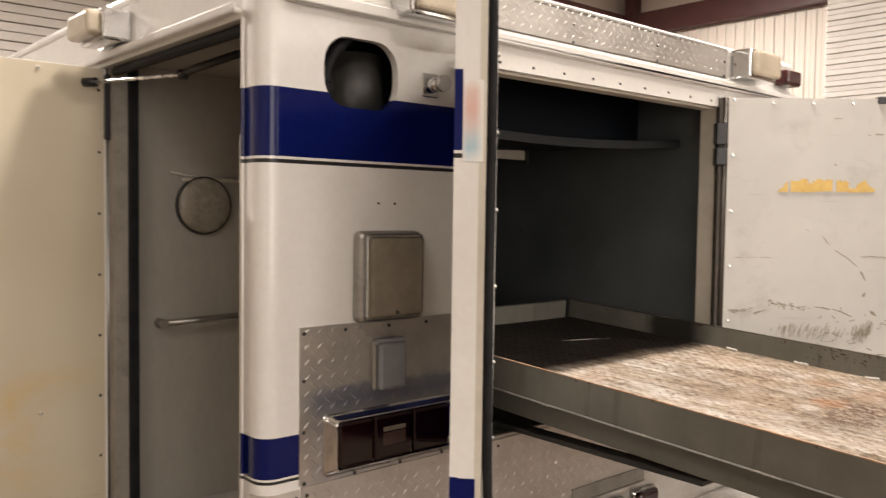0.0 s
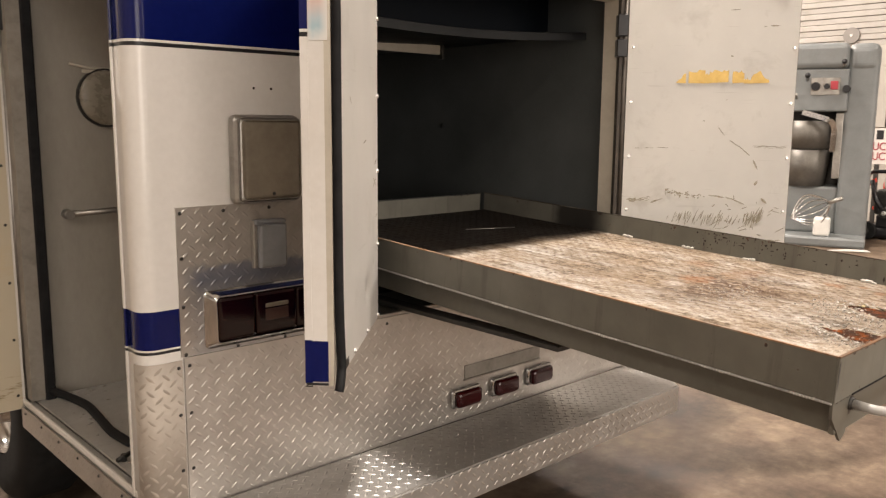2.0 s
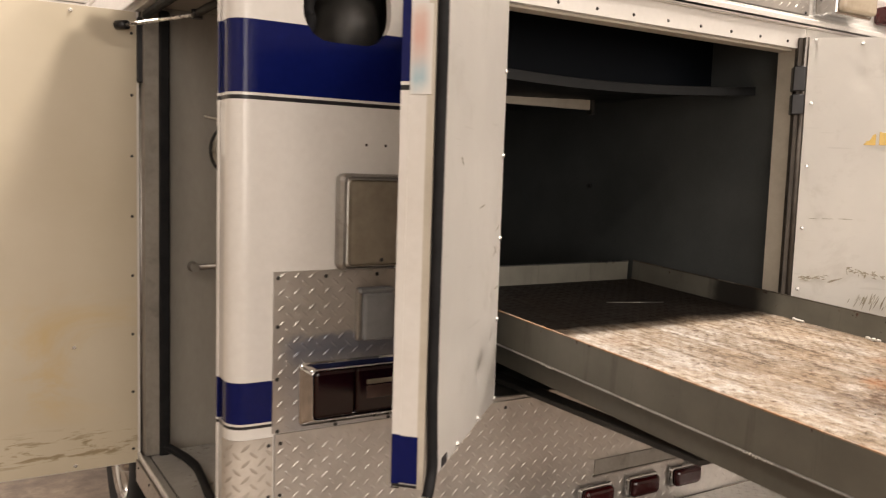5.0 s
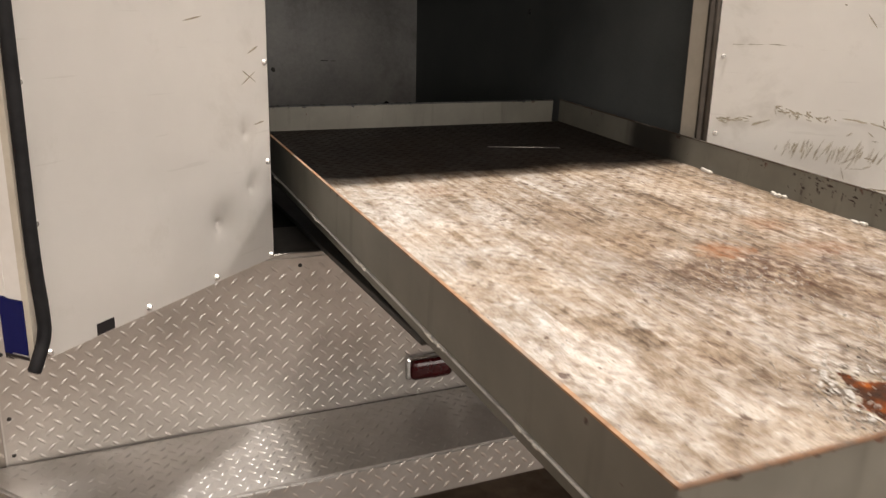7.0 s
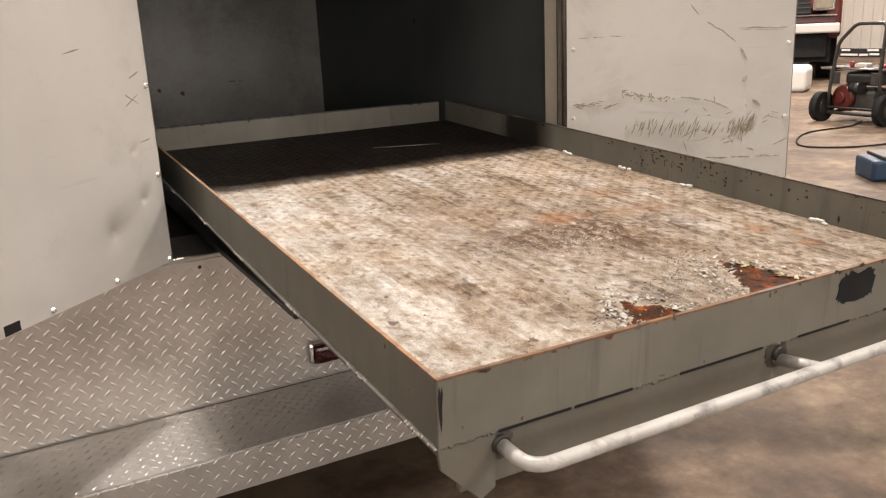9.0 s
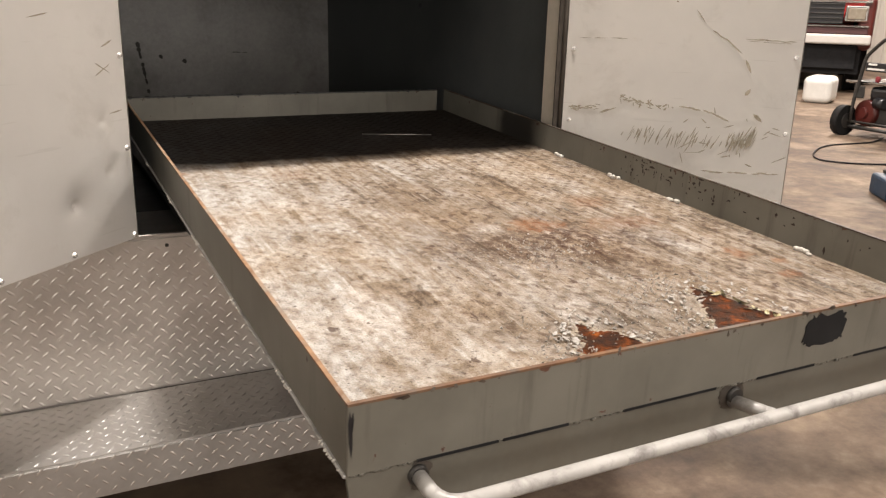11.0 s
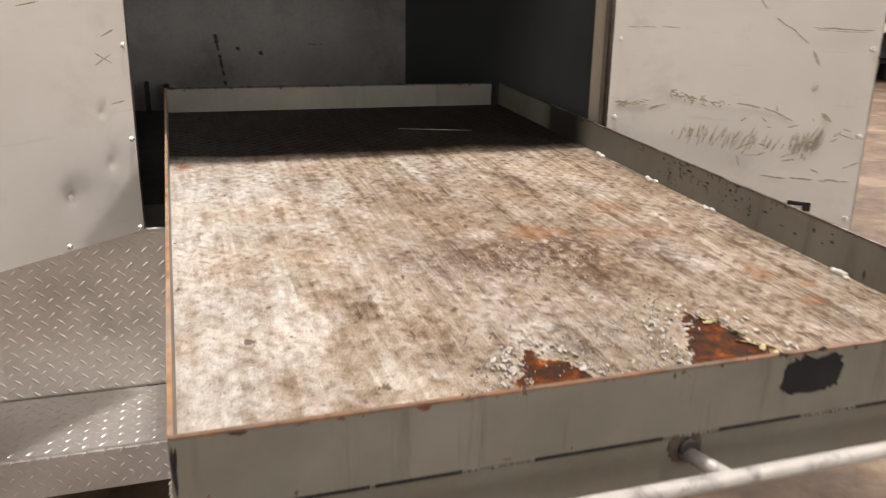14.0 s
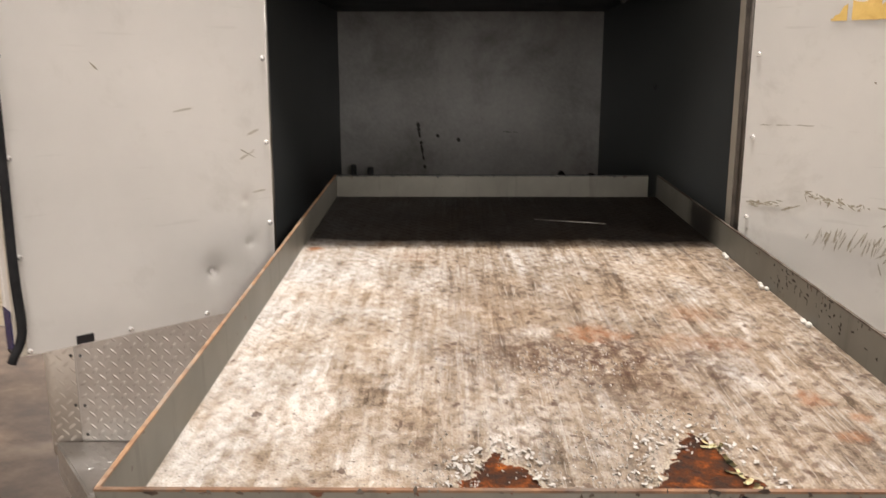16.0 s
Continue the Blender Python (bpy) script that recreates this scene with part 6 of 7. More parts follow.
# flakes of coating curled up round the rust, and loose crumbs
random.seed(21)
bm = bmesh.new()
for cx, cy, rx, ry, n in ((0.452, 0.09, 0.062, 0.13, 230), (0.722, 0.10, 0.090, 0.165, 300)):
    for k in range(n):
        a = random.uniform(0, 2 * math.pi)
        rr = random.gauss(1.04, 0.14)
        x, y = cx + rx * rr * math.cos(a), max(0.012, cy + ry * rr * math.sin(a))
        s = random.uniform(0.0014, 0.0052) * random.uniform(0.7, 1.5)
        m = pose(x, y, 0.002 + s * 0.15, random.uniform(-28, 28), random.uniform(-28, 28), random.uniform(0, 360))
        n2 = 5
        top = [m @ Vector((s * math.cos(2 * math.pi * q / n2) * random.uniform(0.6, 1.2), s * 0.6 * math.sin(2 * math.pi * q / n2) * random.uniform(0.6, 1.2), 0.0006)) for q in range(n2)]
        low = [p - (m.to_3x3() @ Vector((0, 0, 0.0005))) for p in top]
        tv, lv = [bm.verts.new(p) for p in top], [bm.verts.new(p) for p in low]
        bm.faces.new(tv), bm.faces.new(lv[::-1])
        for q in range(n2):
            bm.faces.new((tv[q], lv[q], lv[(q + 1) % n2], tv[(q + 1) % n2]))
fl = part("flaked_paint", bm, FLAKE_PALE, None, at=TM)
tagged(fl, "curled whitish flakes of old coating round the rust", "flakes", kind="stuff")
# a few larger curls of yellowed coating
for k in range(16):
    u, v = ((0.748 + 0.048 * k / 12 + random.gauss(0, 0.006), 0.235 - 0.19 * k / 12 + random.gauss(0, 0.008)) if k < 12 else (0.505 + 0.012 * (k - 12) + random.gauss(0, 0.004), 0.05 + random.gauss(0, 0.012)))
    ln, wd, cr = random.uniform(0.018, 0.036), random.uniform(0.006, 0.012), random.uniform(12, 32)
    bm = bmesh.new()
    rows = []
    for q in range(6):
        a = radians(cr) * (q / 5 - 0.5) * 2
        r = ln / (2 * radians(cr))
        wq = wd * (1 - 0.5 * abs(q / 5 - 0.5)) * random.uniform(0.75, 1.1)
        rows.append([bm.verts.new((r * math.sin(a), s2 * wq / 2, r * (1 - math.cos(a)) + 0.001)) for s2 in (-1, 1)])
    for a2, b2 in zip(rows, rows[1:]):
        bm.faces.new((a2[0], b2[0], b2[1], a2[1])).smooth = True
    bmesh.ops.solidify(bm, geom=bm.faces[:], thickness=0.0009)
    tagged(part("coating_curl", bm, FLAKE, None, at=TM @ pose(u, max(0.02, v), 0.0015, random.uniform(-12, 12), 0, random.uniform(0, 180))), "curled yellowed flake of old coating on the deck", "flake", "curled flakes by the rust")
bm = bmesh.new()
for cx, cy, rx, ry, n in ((0.385, 0.13, 0.05, 0.13, 260), (0.55, 0.17, 0.12, 0.10, 150), (0.57, 0.50, 0.16, 0.10, 220), (0.70, 0.30, 0.10, 0.06, 200), (0.62, 0.22, 0.06, 0.10, 120)):
    for k in range(n):
        x, y = random.gauss(cx, rx * 0.5), random.gauss(cy, ry * 0.5)
        if y < 0.01:
            continue
        s = random.uniform(0.0008, 0.0026)
        m = pose(x, y, s * 0.4, random.uniform(0, 90), random.uniform(0, 90), random.uniform(0, 360)) @ Matrix.Diagonal((s * 1.5, s, s * 0.6, 1))
        r = bmesh.ops.create_cone(bm, cap_ends=True, segments=4, radius1=1, radius2=0.5, depth=1.0, matrix=m)
tagged(part("debris", bm, DEBRIS, None, at=TM), "scatter of grey and white crumbs on the deck", "debris", kind="stuff")


# ---- things behind the truck ----
def partition():
    """Sheet metal front of an inner room with glazed openings."""
    X = 13.0
    bm = bmesh.new()
    for k in range(35):
        z = 2.56 + k * 0.085
        add_box(bm, X - 0.012 * (k % 2), X + 0.1, -4.5, 5.9, z, z + 0.079, 0.008)
    w = tagged(part("shutter_wall", bm, HALL_METAL), "pale ribbed roller shutter wall", "wall", kind="structure")
    lw = part("wall_lower", box(X + 0.02, X + 0.1, -4.5, 5.9, 0, 1.38), WINDOW_FRAME)
    tagged(lw, "pale lower wall of an inner room", "wall", kind="structure")
    tagged(part("wall_band", box(X - 0.02, X + 0.1, -4.5, 5.9, 2.25, 2.56, 0.01), WINDOW_FRAME), "pale band over glazed openings", "wall", kind="structure")
    bl = thing("blind", "pale slatted blind behind glass", "blind", pose(X + 0.15, 0.7, 1.4))
    for k in range(11):
        z = 1.42 + k * 0.073
        part("slat", box(X + 0.14, X + 0.16, -4.4, 5.8, z, z + 0.060, 0.004), HALL_METAL, bl)
    tagged(part("backing_wall", box(X + 0.20, X + 0.24, -4.5, 5.9, 1.2, 2.6), PLAIN_WALL), "plain wall behind the blind", "wall", kind="structure")
    for k in range(9):
        y0 = 4.244 - 1.12 * (8 - k)
        f = thing("window_%d" % (k + 1), "pale framed window with a slatted blind behind", "window", pose(X, y0 + 0.56, 1.38), kind="structure")
        bm = bmesh.new()
        for a in ((y0 + 0.02, y0 + 0.15, 1.38, 2.25), (y0 + 0.97, y0 + 1.10, 1.38, 2.25), (y0 + 0.15, y0 + 0.97, 1.38, 1.455), (y0 + 0.15, y0 + 0.97, 2.175, 2.25)):
            add_box(bm, X - 0.03, X + 0.05, a[0], a[1], a[2], a[3], 0.006)
        part("window_frame", bm, WINDOW_FRAME, f)
        g = part("pane", box(X + 0.005, X + 0.011, y0 + 0.15, y0 + 0.97, 1.455, 2.175), GLASS, f)
        g.visible_shadow = False
        part("gasket", box(X - 0.01, X + 0.03, y0 - 0.018, y0 + 0.018, 1.38, 2.25), RUBBER, f, "dark rubber gap between two windows")
    bm = cyl((X - 0.05, 4.83, 2.715), (X - 0.01, 4.83, 2.715), 0.115, 0.115, 28)
    fan = tagged(part("wall_vent", bm, WINDOW_GREY), "round grey wall vent", "vent")
    part("hub", cyl((X - 0.06, 4.83, 2.715), (X - 0.05, 4.83, 2.715), 0.02, 0.02, 12), WHITE, fan)
    lid = add_prism(bmesh.new(), [(0.10 * math.cos(math.pi * q / 12), 0.085 * math.sin(math.pi * q / 12)) for q in range(13)], 0, 0.03)
    tagged(part("shutter_cover", lid, WINDOW_GREY, None, at=pose(X - 0.012, 4.02, 2.565, 90, 0, -90)), "half-round grey cover on the shutter", "cover")


partition()


def sign():
    X, Y0, Y1 = 12.2, 2.9, 4.26
    s = thing("auction_sign", "white sign board with red lettering, leaning on a low frame", "sign", pose(X, 3.5, 0))
    part("board", box(X, X + 0.03, Y0, Y1, 0.88, 1.37, 0.004), SIGN_WHITE, s)
    for y in (Y0 + 0.2, Y1 - 0.2):
        part("leg", box(X + 0.005, X + 0.035, y - 0.03, y + 0.03, 0, 0.88, 0.003), DARK_STEEL, s)
    for k in range(9):
        y = Y1 - 0.05 - k * 0.125
        part("bar", box(X - 0.006, X, y - 0.09, y, 1.22, 1.345, 0.003), BLACK, s, "black bar")
    for z in (1.075, 0.94):
        cu = bpy.data.curves.new("lettering", "FONT")
        cu.body, cu.size, cu.extrude, cu.align_x = "AUCTIONEER", 0.155, 0.003, "LEFT"
        tmp = bpy.data.objects.new("lettering", cu)
        me = bpy.data.meshes.new_from_object(tmp)
        bpy.data.objects.remove(tmp)
        me.materials.clear()
        me.materials.append(SIGN_RED)
        ob = new("lettering", me)
        ob.parent = s
        ob.matrix_basis = s.matrix_basis.inverted() @ pose(X - 0.005, Y1 - 0.05, z, 90, 0, -90) @ Matrix.Diagonal((0.80, 1, 1, 1))


sign()


def mixer():
    """Tall floor-standing dough mixer; x runs to its right flank, y to its back."""
    M = pose(10.285, 3.432, 0, 0, 0, -69.9)
    mx = thing("floor_mixer", "tall grey floor-standing dough mixer with steel bowl guard", "mixer", M)

    def q(n, bm, mats, lab="", smooth=False, up=None):
        return part(n, bm, mats, up or mx, lab, smooth, at=M)
    bm = bmesh.new()
    add_prism(bm, rounded_rect(0.345, 0.72, 0.06, 6, -0.172, 0.36), 0.10, 2.24)
    q("column", bm, MIXER_GREY, "blue-grey painted column")
    q("head", box(-1.08, -0.325, -0.07, 0.62, 2.06, 2.36, 0.07, 5), MIXER_GREY, "blue-grey painted head")
    q("head_cap", box(-0.345, 0.004, -0.02, 0.74, 2.02, 2.352, 0.10, 6), MIXER_GREY, "rounded blue-grey cap of the column")
    face = q("head_face", box(-1.04, -0.31, -0.05, 0.5, 1.57, 2.06, 0.02, 3), MIXER_GREY)
    q("control_plate", box(-0.71, -0.40, -0.062, -0.048, 1.76, 1.96, 0.004), STEEL, "steel control plate", False, face)
    for x, z, r in ((-0.66, 1.86, 0.052), (-0.54, 1.86, 0.034), (-0.33, 1.83, 0.045)):
        q("knob", cyl((x, -0.052, z), (x, -0.12, z), r, r * 0.85, 16), BLACK, "", False, face)
    q("switch", box(-0.50, -0.42, -0.075, -0.055, 1.82, 1.92, 0.008, 2), SIGN_RED, "red switch", False, face)
    for x, z in ((-0.75, 1.98), (-0.37, 2.13), (-0.86, 1.77)):
        lv = q("lever", tube([(x, -0.04, z - 0.05), (x, -0.13, z)], 0.014, 8), STEEL, "", False, face)
    bm = bmesh.new()
    bmesh.ops.create_icosphere(bm, subdivisions=2, radius=0.033, matrix=Matrix.Translation((-0.75, -0.14, 1.985)))
    bmesh.ops.create_icosphere(bm, subdivisions=2, radius=0.030, matrix=Matrix.Translation((-0.37, -0.14, 2.135)))
    q("lever_ball", bm, BLACK, "black ball grips", True, face)
    q("recess_back", box(-1.0, -0.33, 0.42, 0.46, 0.64, 1.58), DARK_STEEL, "dark recess behind the bowl")
    q("slide_post", box(-0.42, -0.335, 0.02, 0.2, 0.78, 1.56, 0.01, 2), STEEL, "worn steel slide")
    bm = bmesh.new()
    add_cyl(bm, (-0.72, 0.20, 0.68), (-0.72, 0.20, 1.12), 0.22, 0.27, 32)
    q("bowl", bm, BOWL, "dull steel bowl")
    bm = bmesh.new()
    add_cyl(bm, (-0.72, 0.20, 1.13), (-0.72, 0.20, 1.46), 0.275, 0.275, 32)
    q("bowl_guard", bm, BOWL, "bent steel bowl guard")
    bm = bmesh.new()
    pts = arc_pts([(-0.78, -0.10, 1.56), (-0.47, -0.12, 1.47), (-0.42, -0.10, 1.40), (-0.43, -0.08, 1.10)], 0.08, 6)
    for a, b2 in zip(pts, pts[1:]):
        d = (b2 - a).normalized()
        n2 = Vector((d.z, 0, -d.x)) * 0.03
        vs = [bm.verts.new(p) for p in (a - n2, a + n2, b2 + n2, b2 - n2)]
        bm.faces.new(vs)
    bmesh.ops.remove_doubles(bm, verts=bm.verts, dist=0.004)
    bmesh.ops.solidify(bm, geom=bm.faces[:], thickness=0.012)
    q("guard_strap", bm, CHROME, "bright bent steel strap")
    q("pedestal", box(-1.0, -0.335, 0.05, 0.6, 0.12, 0.68, 0.03, 2), MIXER_GREY, "blue-grey pedestal")
    q("base", box(-1.08, 0.0, -0.34, 0.74, 0.0, 0.12, 0.03, 2), MIXER_GREY, "grey base")
    # loose whisk and blocks left on the base
    W = M @ pose(-0.60, -0.30, 0.42, 18, 62, 10) @ Matrix.Scale(1.25, 4)
    wk = part("whisk", cyl((0, 0, 0.17), (0, 0, 0.30), 0.02, 0.02, 10), STEEL, None, at=W)
    tagged(wk, "steel wire whisk leaning on the mixer base", "whisk")
    for k in range(8):
        a = math.pi * k / 8
        pts = [(0.15 * math.cos(a) * math.sin(math.pi * t / 14), 0.15 * math.sin(a) * math.sin(math.pi * t / 14), -0.19 + 0.38 * t / 14) for t in range(15)]
        part("wire", tube(pts, 0.0075, 6), CHROME, wk, at=W)
    b = box(-0.56, -0.38, -0.30, -0.12, 0.12, 0.34, 0.03, 3)
    tagged(part("white_block", b, WHITE_PLASTIC, None, at=M), "off-white plastic block standing on the mixer base", "block")
    bm = bmesh.new()
    add_prism(bm, [(-0.42, -0.62), (0.06, -0.60), (0.02, -0.42), (-0.20, -0.40)], 0.0, 0.004)
    for v in bm.verts:
        v.co.z += 0.07 * max(0.0, v.co.x + 0.12)
    tagged(part("paper_sheet", bm, SIGN_WHITE, None, at=M), "white sheet of paper lying on the floor", "paper")


mixer()


def carrier():
    """Low machine with a red tube frame and a white tank; x runs along its side, y to its far side."""
    M = pose(11.0, 3.5, 0, 0, 0, -90)
    c = thing("pressure_washer", "small red framed machine with a white tank and black engine", "machine", M)

    def q(n, bm, mats, lab="", smooth=False):
        return part(n, bm, mats, c, lab, smooth, at=M)
    q("base", box(-0.30, 0.85, -0.02, 0.62, 0.03, 0.15, 0.04, 3), BLACK, "black base")
    for y in (0.0, 0.60):
        q("frame", tube(arc_pts([(-0.34, y, 0.33), (-0.22, y, 0.34), (-0.21, y, 0.70), (-0.12, y + 0.03, 0.74)], 0.05), 0.026, 10), ORANGE_RED, "bright red tube frame")
        q("frame", tube(arc_pts([(0.50, y - 0.04, 0.77), (0.27, y - 0.04, 0.745), (0.235, y - 0.04, 0.68), (0.235, y - 0.04, 0.30), (0.60, y - 0.04, 0.30)], 0.05), 0.028, 10), ORANGE_RED, "bright red tube frame")
    tank = box(-0.06, 0.72, 0.06, 0.56, 0.62, 0.86, 0.06, 4)
    for w in tank.verts:
        if w.co.z > 0.75:
            w.co.z -= 0.10 * max(0.0, (0.30 - w.co.x)) + 0.02 * w.co.x
    q("tank", tank, WHITE_PLASTIC, "white plastic tank")
    q("filler_cap", cyl((0.34, 0.25, 0.84), (0.34, 0.25, 0.88), 0.045, 0.04, 16), SIGN_RED, "red filler cap")
    q("grip", tube(arc_pts([(-0.24, 0.02, 0.70), (-0.20, 0.02, 0.84), (0.16, 0.02, 0.86), (0.18, 0.02, 0.80), (0.02, 0.01, 0.72)], 0.05), 0.024, 10), BLACK, "black grip")
    q("lever", tube([(-0.16, -0.01, 0.74), (-0.10, -0.02, 0.50), (0.0, -0.03, 0.36)], 0.030, 10), BLACK, "black lever")
    q("engine", box(-0.16, 0.20, 0.06, 0.50, 0.30, 0.62, 0.05, 3), DARK_STEEL, "dark engine")
    q("pump", cyl((0.02, 0.04, 0.34), (0.02, -0.05, 0.34), 0.075, 0.065, 18), DARK_STEEL)
    q("pump_fitting", cyl((0.02, -0.05, 0.34), (0.02, -0.08, 0.34), 0.03, 0.02, 12), ALU)
    q("gearbox", box(-0.10, 0.22, 0.02, 0.40, 0.14, 0.31, 0.03, 2), BLACK)
    q("label_plate", box(0.08, 0.18, -0.002, 0.03, 0.20, 0.28, 0.006), ALU, "bare metal plate")
    q("canister", cyl((0.40, 0.10, 0.15), (0.40, 0.10, 0.56), 0.10, 0.10, 22), WHITE_PLASTIC, "white canister")
    for x in (-0.16, 0.66):
        wh = q("wheel", cyl((x, -0.10, 0.11), (x, -0.02, 0.11), 0.11, 0.11, 20), TYRE, "black wheel")
        part("hub", cyl((x, -0.104, 0.11), (x, -0.016, 0.11), 0.04, 0.04, 14), DARK_STEEL, wh, at=M)


carrier()


def generator():
    M = pose(10.15, 5.92, 0, 0, 0, -90)
    g = thing("portable_generator", "portable generator on two wheels with dark tube frame and red engine", "generator", M)

    def q(n, bm, mats, lab="", smooth=False):
        return part(n, bm, mats, g, lab, smooth, at=M)
    q("frame", tube(arc_pts([(-0.33, 0.0, 0.16), (-0.32, 0.0, 0.42), (-0.245, 0.0, 0.94), (-0.03, 0.0, 1.155), (0.345, 0.0, 1.155), (0.315, 0.0, 0.60), (0.34, 0.0, 0.10)], 0.07, 6), 0.021, 10), DARK_STEEL, "dark bent tube frame")
    q("frame", tube(arc_pts([(-0.33, 0.52, 0.10), (-0.33, 0.52, 0.62), (0.34, 0.52, 0.62), (0.34, 0.52, 0.10)], 0.07, 6), 0.021, 10), DARK_STEEL, "dark bent tube frame")
    for x in (-0.32, 0.33):
        q("cross_tube", tube([(x, 0, 0.115), (x, 0.52, 0.115)], 0.018, 8), DARK_STEEL)
        q("cross_tube", tube([(x, 0, 0.615), (x, 0.52, 0.615)], 0.018, 8), DARK_STEEL)
    for y in (0.0, 0.52):
        q("base_tube", tube([(-0.33, y, 0.115), (0.34, y, 0.115)], 0.020, 8), DARK_STEEL)
    pn = q("panel", box(-0.23, 0.315, -0.012, 0.035, 0.775, 0.875, 0.008), BLACK, "black control panel")
    for x0, x1, z0 in ((-0.20, 0.02, 0.792), (0.04, 0.15, 0.792), (0.17, 0.29, 0.800), (-0.19, -0.08, 0.845), (0.14, 0.28, 0.845)):
        part("panel_label", box(x0, x1, -0.016, -0.011, z0, z0 + 0.022), WHITE_PLASTIC, pn, "pale label strip", at=M)
    q("shelf", box(-0.46, 0.46, 0.03, 0.56, 0.630, 0.650, 0.006), DARK_STEEL, "dark shelf plate")
    q("shelf_edge", tube([(-0.47, 0.02, 0.640), (0.47, 0.02, 0.640)], 0.015, 8), CHROME, "bright tube along the shelf")
    q("bracket", box(-0.34, -0.20, 0.0, 0.02, 0.46, 0.60, 0.006), DARK_STEEL)
    q("bracket", box(0.20, 0.34, 0.0, 0.02, 0.46, 0.60, 0.006), DARK_STEEL)
    q("engine", box(-0.12, 0.24, 0.08, 0.46, 0.14, 0.40, 0.05, 3), DARK_STEEL, "dark engine block")
    q("tank", box(-0.18, 0.26, 0.06, 0.48, 0.44, 0.60, 0.05, 3), BLACK, "black tank")
    fl = q("flywheel_cover", cyl((-0.16, 0.16, 0.29), (-0.185, 0.04, 0.29), 0.17, 0.145, 28), DULL_RED, "dull red engine cover")
    part("starter", cyl((-0.185, 0.045, 0.29), (-0.192, 0.015, 0.29), 0.07, 0.06, 18), DULL_RED, fl, at=M)
    q("muffler", cyl((-0.06, 0.06, 0.42), (0.09, 0.02, 0.42), 0.065, 0.065, 18), BLACK, "black muffler")
    q("alternator", cyl((0.08, 0.20, 0.24), (0.28, 0.20, 0.24), 0.10, 0.10, 20), STEEL, "dull metal alternator")
    for x in (-0.415, 0.415):
        w = q("wheel", cyl((x - 0.045, 0.0, 0.18), (x + 0.045, 0.0, 0.18), 0.18, 0.18, 28), TYRE, "black rubber wheel")
        part("hub", cyl((x - 0.052, 0.0, 0.18), (x + 0.052, 0.0, 0.18), 0.09, 0.09, 18), DARK_STEEL, w, at=M)
    q("axle", tube([(-0.43, 0.0, 0.18), (0.43, 0.0, 0.18)], 0.012, 8), DARK_STEEL)
    # odds and ends left on the shelf
    for sx, sy, w, d, h, mat, lab, nm in ((-0.12, 0.10, 0.05, 0.05, 0.07, SIGN_RED, "small red can standing on the generator shelf", "can"), (0.02, 0.12, 0.16, 0.12, 0.05, SIGN_WHITE, "crumpled pale cloth on the generator shelf", "cloth"), (0.30, 0.14, 0.14, 0.10, 0.04, SIGN_RED, "crumpled red cloth on the generator shelf", "cloth")):
        lump = box(sx - w / 2, sx + w / 2, sy - d / 2, sy + d / 2, 0.650, 0.650 + h, min(w, d, h) * 0.4, 3)
        tagged(part(nm, lump, mat, None, at=M), lab, nm)
    pts = [(10.4, 5.95, 0.012), (9.9, 5.75, 0.012), (9.2, 5.75, 0.012), (8.62, 5.45, 0.012), (8.35, 5.1, 0.012), (8.75, 4.75, 0.012), (9.6, 4.72, 0.012), (10.6, 5.0, 0.012)]
    fine = []
    for i in range(len(pts) - 1):
        p0, p1, p2, p3 = (Vector(pts[max(0, min(len(pts) - 1, i + k))]) for k in (-1, 0, 1, 2))
        for k in range(8):
            t = k / 8
            fine.append(0.5 * (2 * p1 + (p2 - p0) * t + (2 * p0 - 5 * p1 + 4 * p2 - p3) * t * t + (3 * p1 - p0 - 3 * p2 + p3) * t ** 3))
    tagged(part("power_cord", tube(fine, 0.009, 6), RUBBER), "dark power cord looped on the floor", "cord")


generator()


def jug():
    M = pose(13.1, 9.1, 0, 0, 0, 30)
    j = thing("plastic_jug", "white plastic jug lying on the floor", "jug", M)
    part("jug_body", box(-0.35, 0.35, -0.22, 0.22, 0.0, 0.42, 0.09, 4), WHITE_PLASTIC, j, at=M)
    part("cap", cyl((0.34, 0, 0.26), (0.40, 0, 0.26), 0.05, 0.05, 14), WHITE_PLASTIC, j, at=M)
    M = pose(7.62, 3.66, 0, 0, 0, -35)
    c = thing("blue_case", "blue plastic case with a dark top on the floor", "case", M)
    part("case_body", box(-0.28, 0.32, -0.2, 0.2, 0.0, 0.17, 0.025, 2), BLUE_PLASTIC, c, at=M)
    part("case_top", box(-0.2, 0.32, -0.18, 0.18, 0.17, 0.20, 0.01, 2), DARK_STEEL, c, at=M)
    b = box(0, 0.16, 0, 0.06, 0, 0.03, 0.008, 2)
    tagged(part("floor_scrap", b, RUBBER, at=pose(8.7, 7.1, 0, 0, 0, 20)), "small dark scrap on the floor", "scrap")


jug()


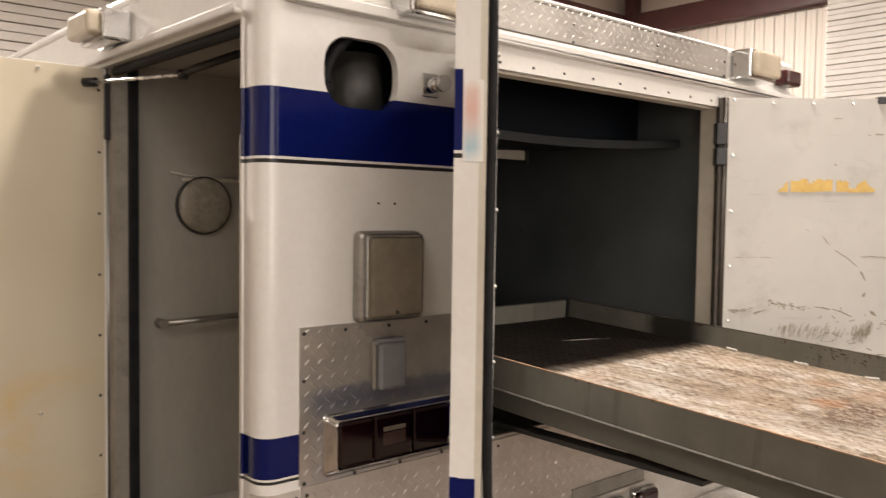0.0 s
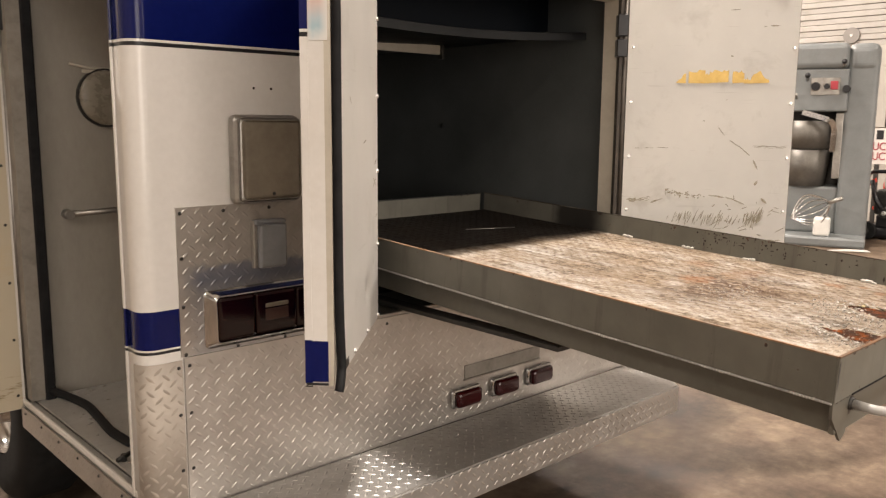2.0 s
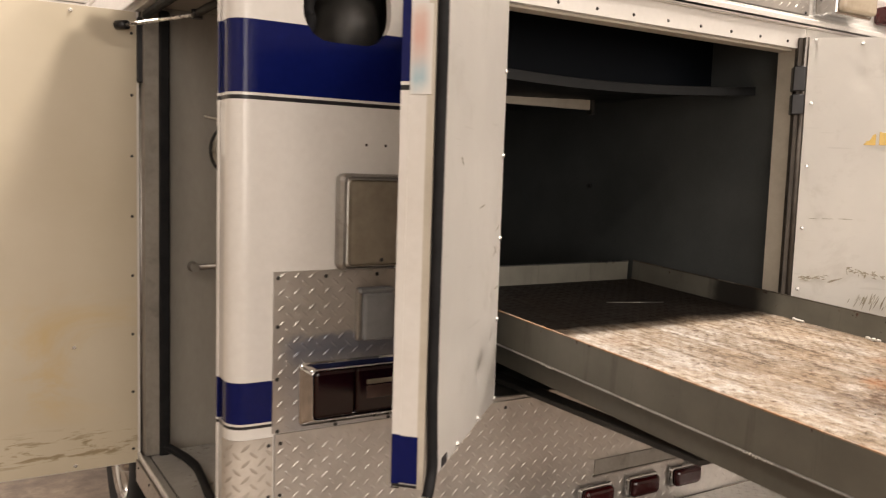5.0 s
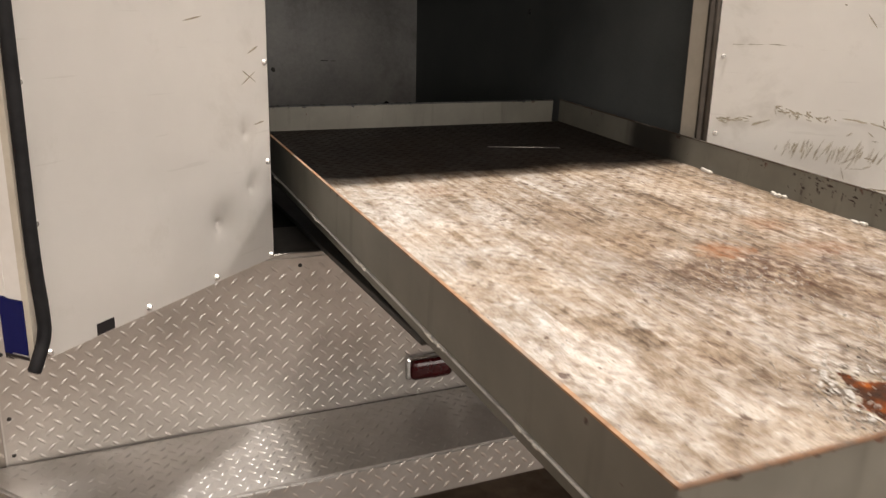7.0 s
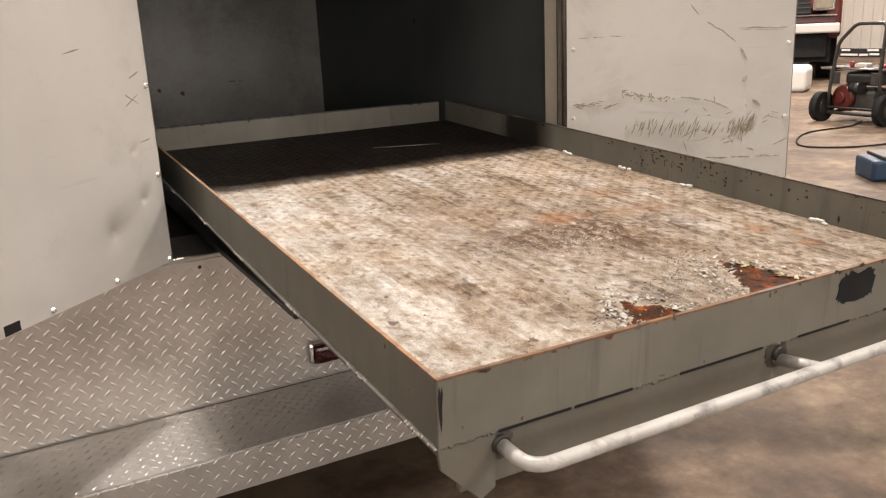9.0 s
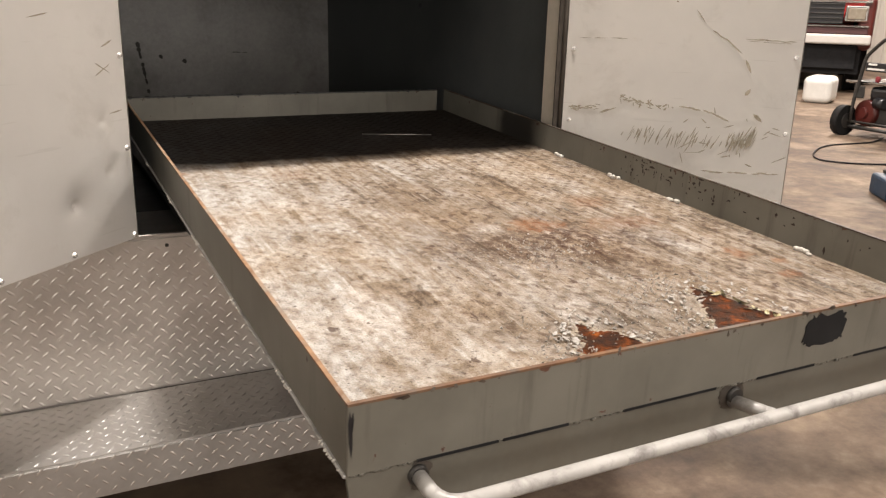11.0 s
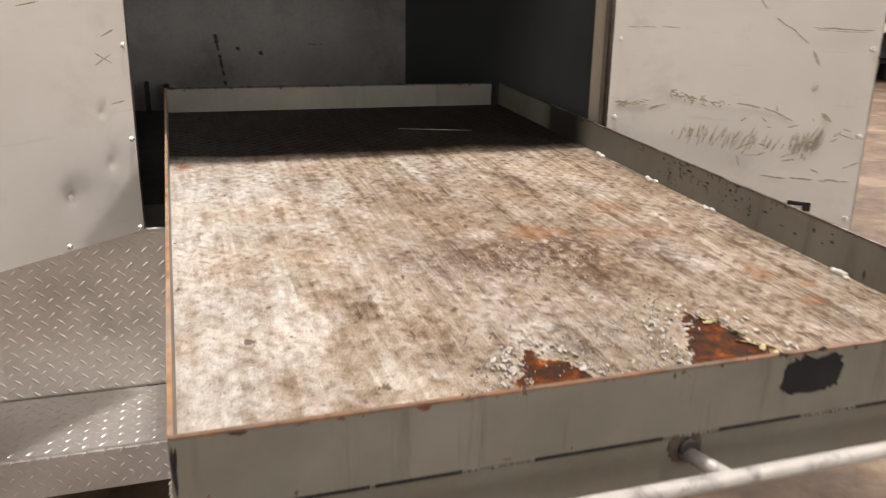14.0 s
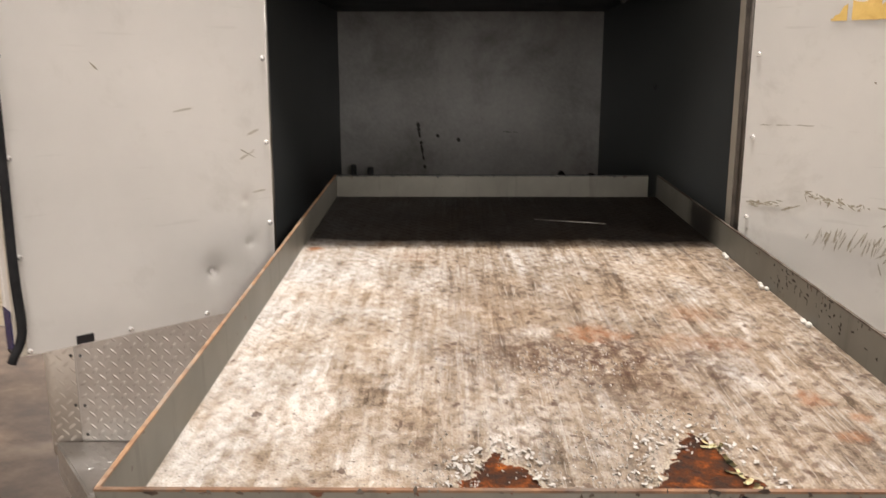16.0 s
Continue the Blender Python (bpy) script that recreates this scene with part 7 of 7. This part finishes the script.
def pickup():
    """Old red truck that faces the camera."""
    M = pose(14.2, 10.7, 0, 0, 0, -50.5) @ Matrix.Diagonal((1.25, 1.25, 1.25, 1))
    p = thing("red_truck", "old red truck with black grille and chrome bumper", "truck", M)

    def q(n, bm, mats, lab="", smooth=False):
        return part(n, bm, mats, p, lab, smooth, at=M)
    # x across, front faces negative y
    q("hood", box(-0.92, 0.92, 0.02, 1.5, 1.05, 1.52, 0.07, 4), RED_PAINT, "red hood")
    q("cab", box(-0.90, 0.90, 1.4, 3.0, 0.6, 2.1, 0.14, 4), RED_PAINT, "red cab")
    q("windscreen", box(-0.78, 0.78, 1.33, 1.42, 1.5, 2.0, 0.02, 2), BLACK, "dark windscreen")
    q("bed", box(-0.95, 0.95, 3.1, 5.2, 0.6, 1.3, 0.05, 2), RED_PAINT)
    for s in (-1, 1):
        q("fender", box(s * 0.80, s * 1.02, 0.02, 1.5, 0.62, 1.36, 0.07, 4), DULL_RED, "dull red fender")
        hl = q("headlight", box(s * 0.62, s * 0.92, -0.03, 0.03, 1.02, 1.24, 0.015, 2), CHROME, "chrome framed headlight")
        part("lens", box(s * 0.65, s * 0.89, -0.045, -0.025, 1.045, 1.215, 0.015, 2), CLEAR_LENS, hl, at=M)
        for y in (0.75, 4.2):
            wh = q("wheel", cyl((s * 0.75, y, 0.38), (s * 1.0, y, 0.38), 0.38, 0.38, 28), TYRE, "black wheel")
            part("rim", cyl((s * 0.99, y, 0.38), (s * 1.01, y, 0.38), 0.2, 0.18, 20), STEEL, wh, at=M)
    q("grille_back", box(-0.6, 0.6, 0.0, 0.03, 0.98, 1.28), BLACK, "black grille")
    for k in range(5):
        q("grille_slat", box(-0.6, 0.6, -0.025, 0.0, 0.99 + k * 0.066, 1.005 + k * 0.066, 0.003), DARK_STEEL)
    q("grille_trim", box(-0.95, 0.95, -0.03, 0.02, 1.28, 1.315, 0.006), CHROME)
    q("grille_trim", box(-0.95, 0.95, -0.03, 0.02, 0.94, 0.965, 0.006), CHROME)
    q("valance", box(-0.95, 0.95, 0.0, 0.05, 0.84, 0.94, 0.01), MAROON)
    q("bumper", box(-1.0, 1.0, -0.16, -0.04, 0.70, 0.84, 0.03, 3), HALL_METAL, "pale metal bumper")
    q("underside", box(-0.9, 0.9, 0.05, 5.0, 0.28, 0.7), RUBBER)
    q("front_apron", box(-0.85, 0.85, -0.02, 0.05, 0.34, 0.70, 0.02), RUBBER, "dark apron under the bumper")


pickup()
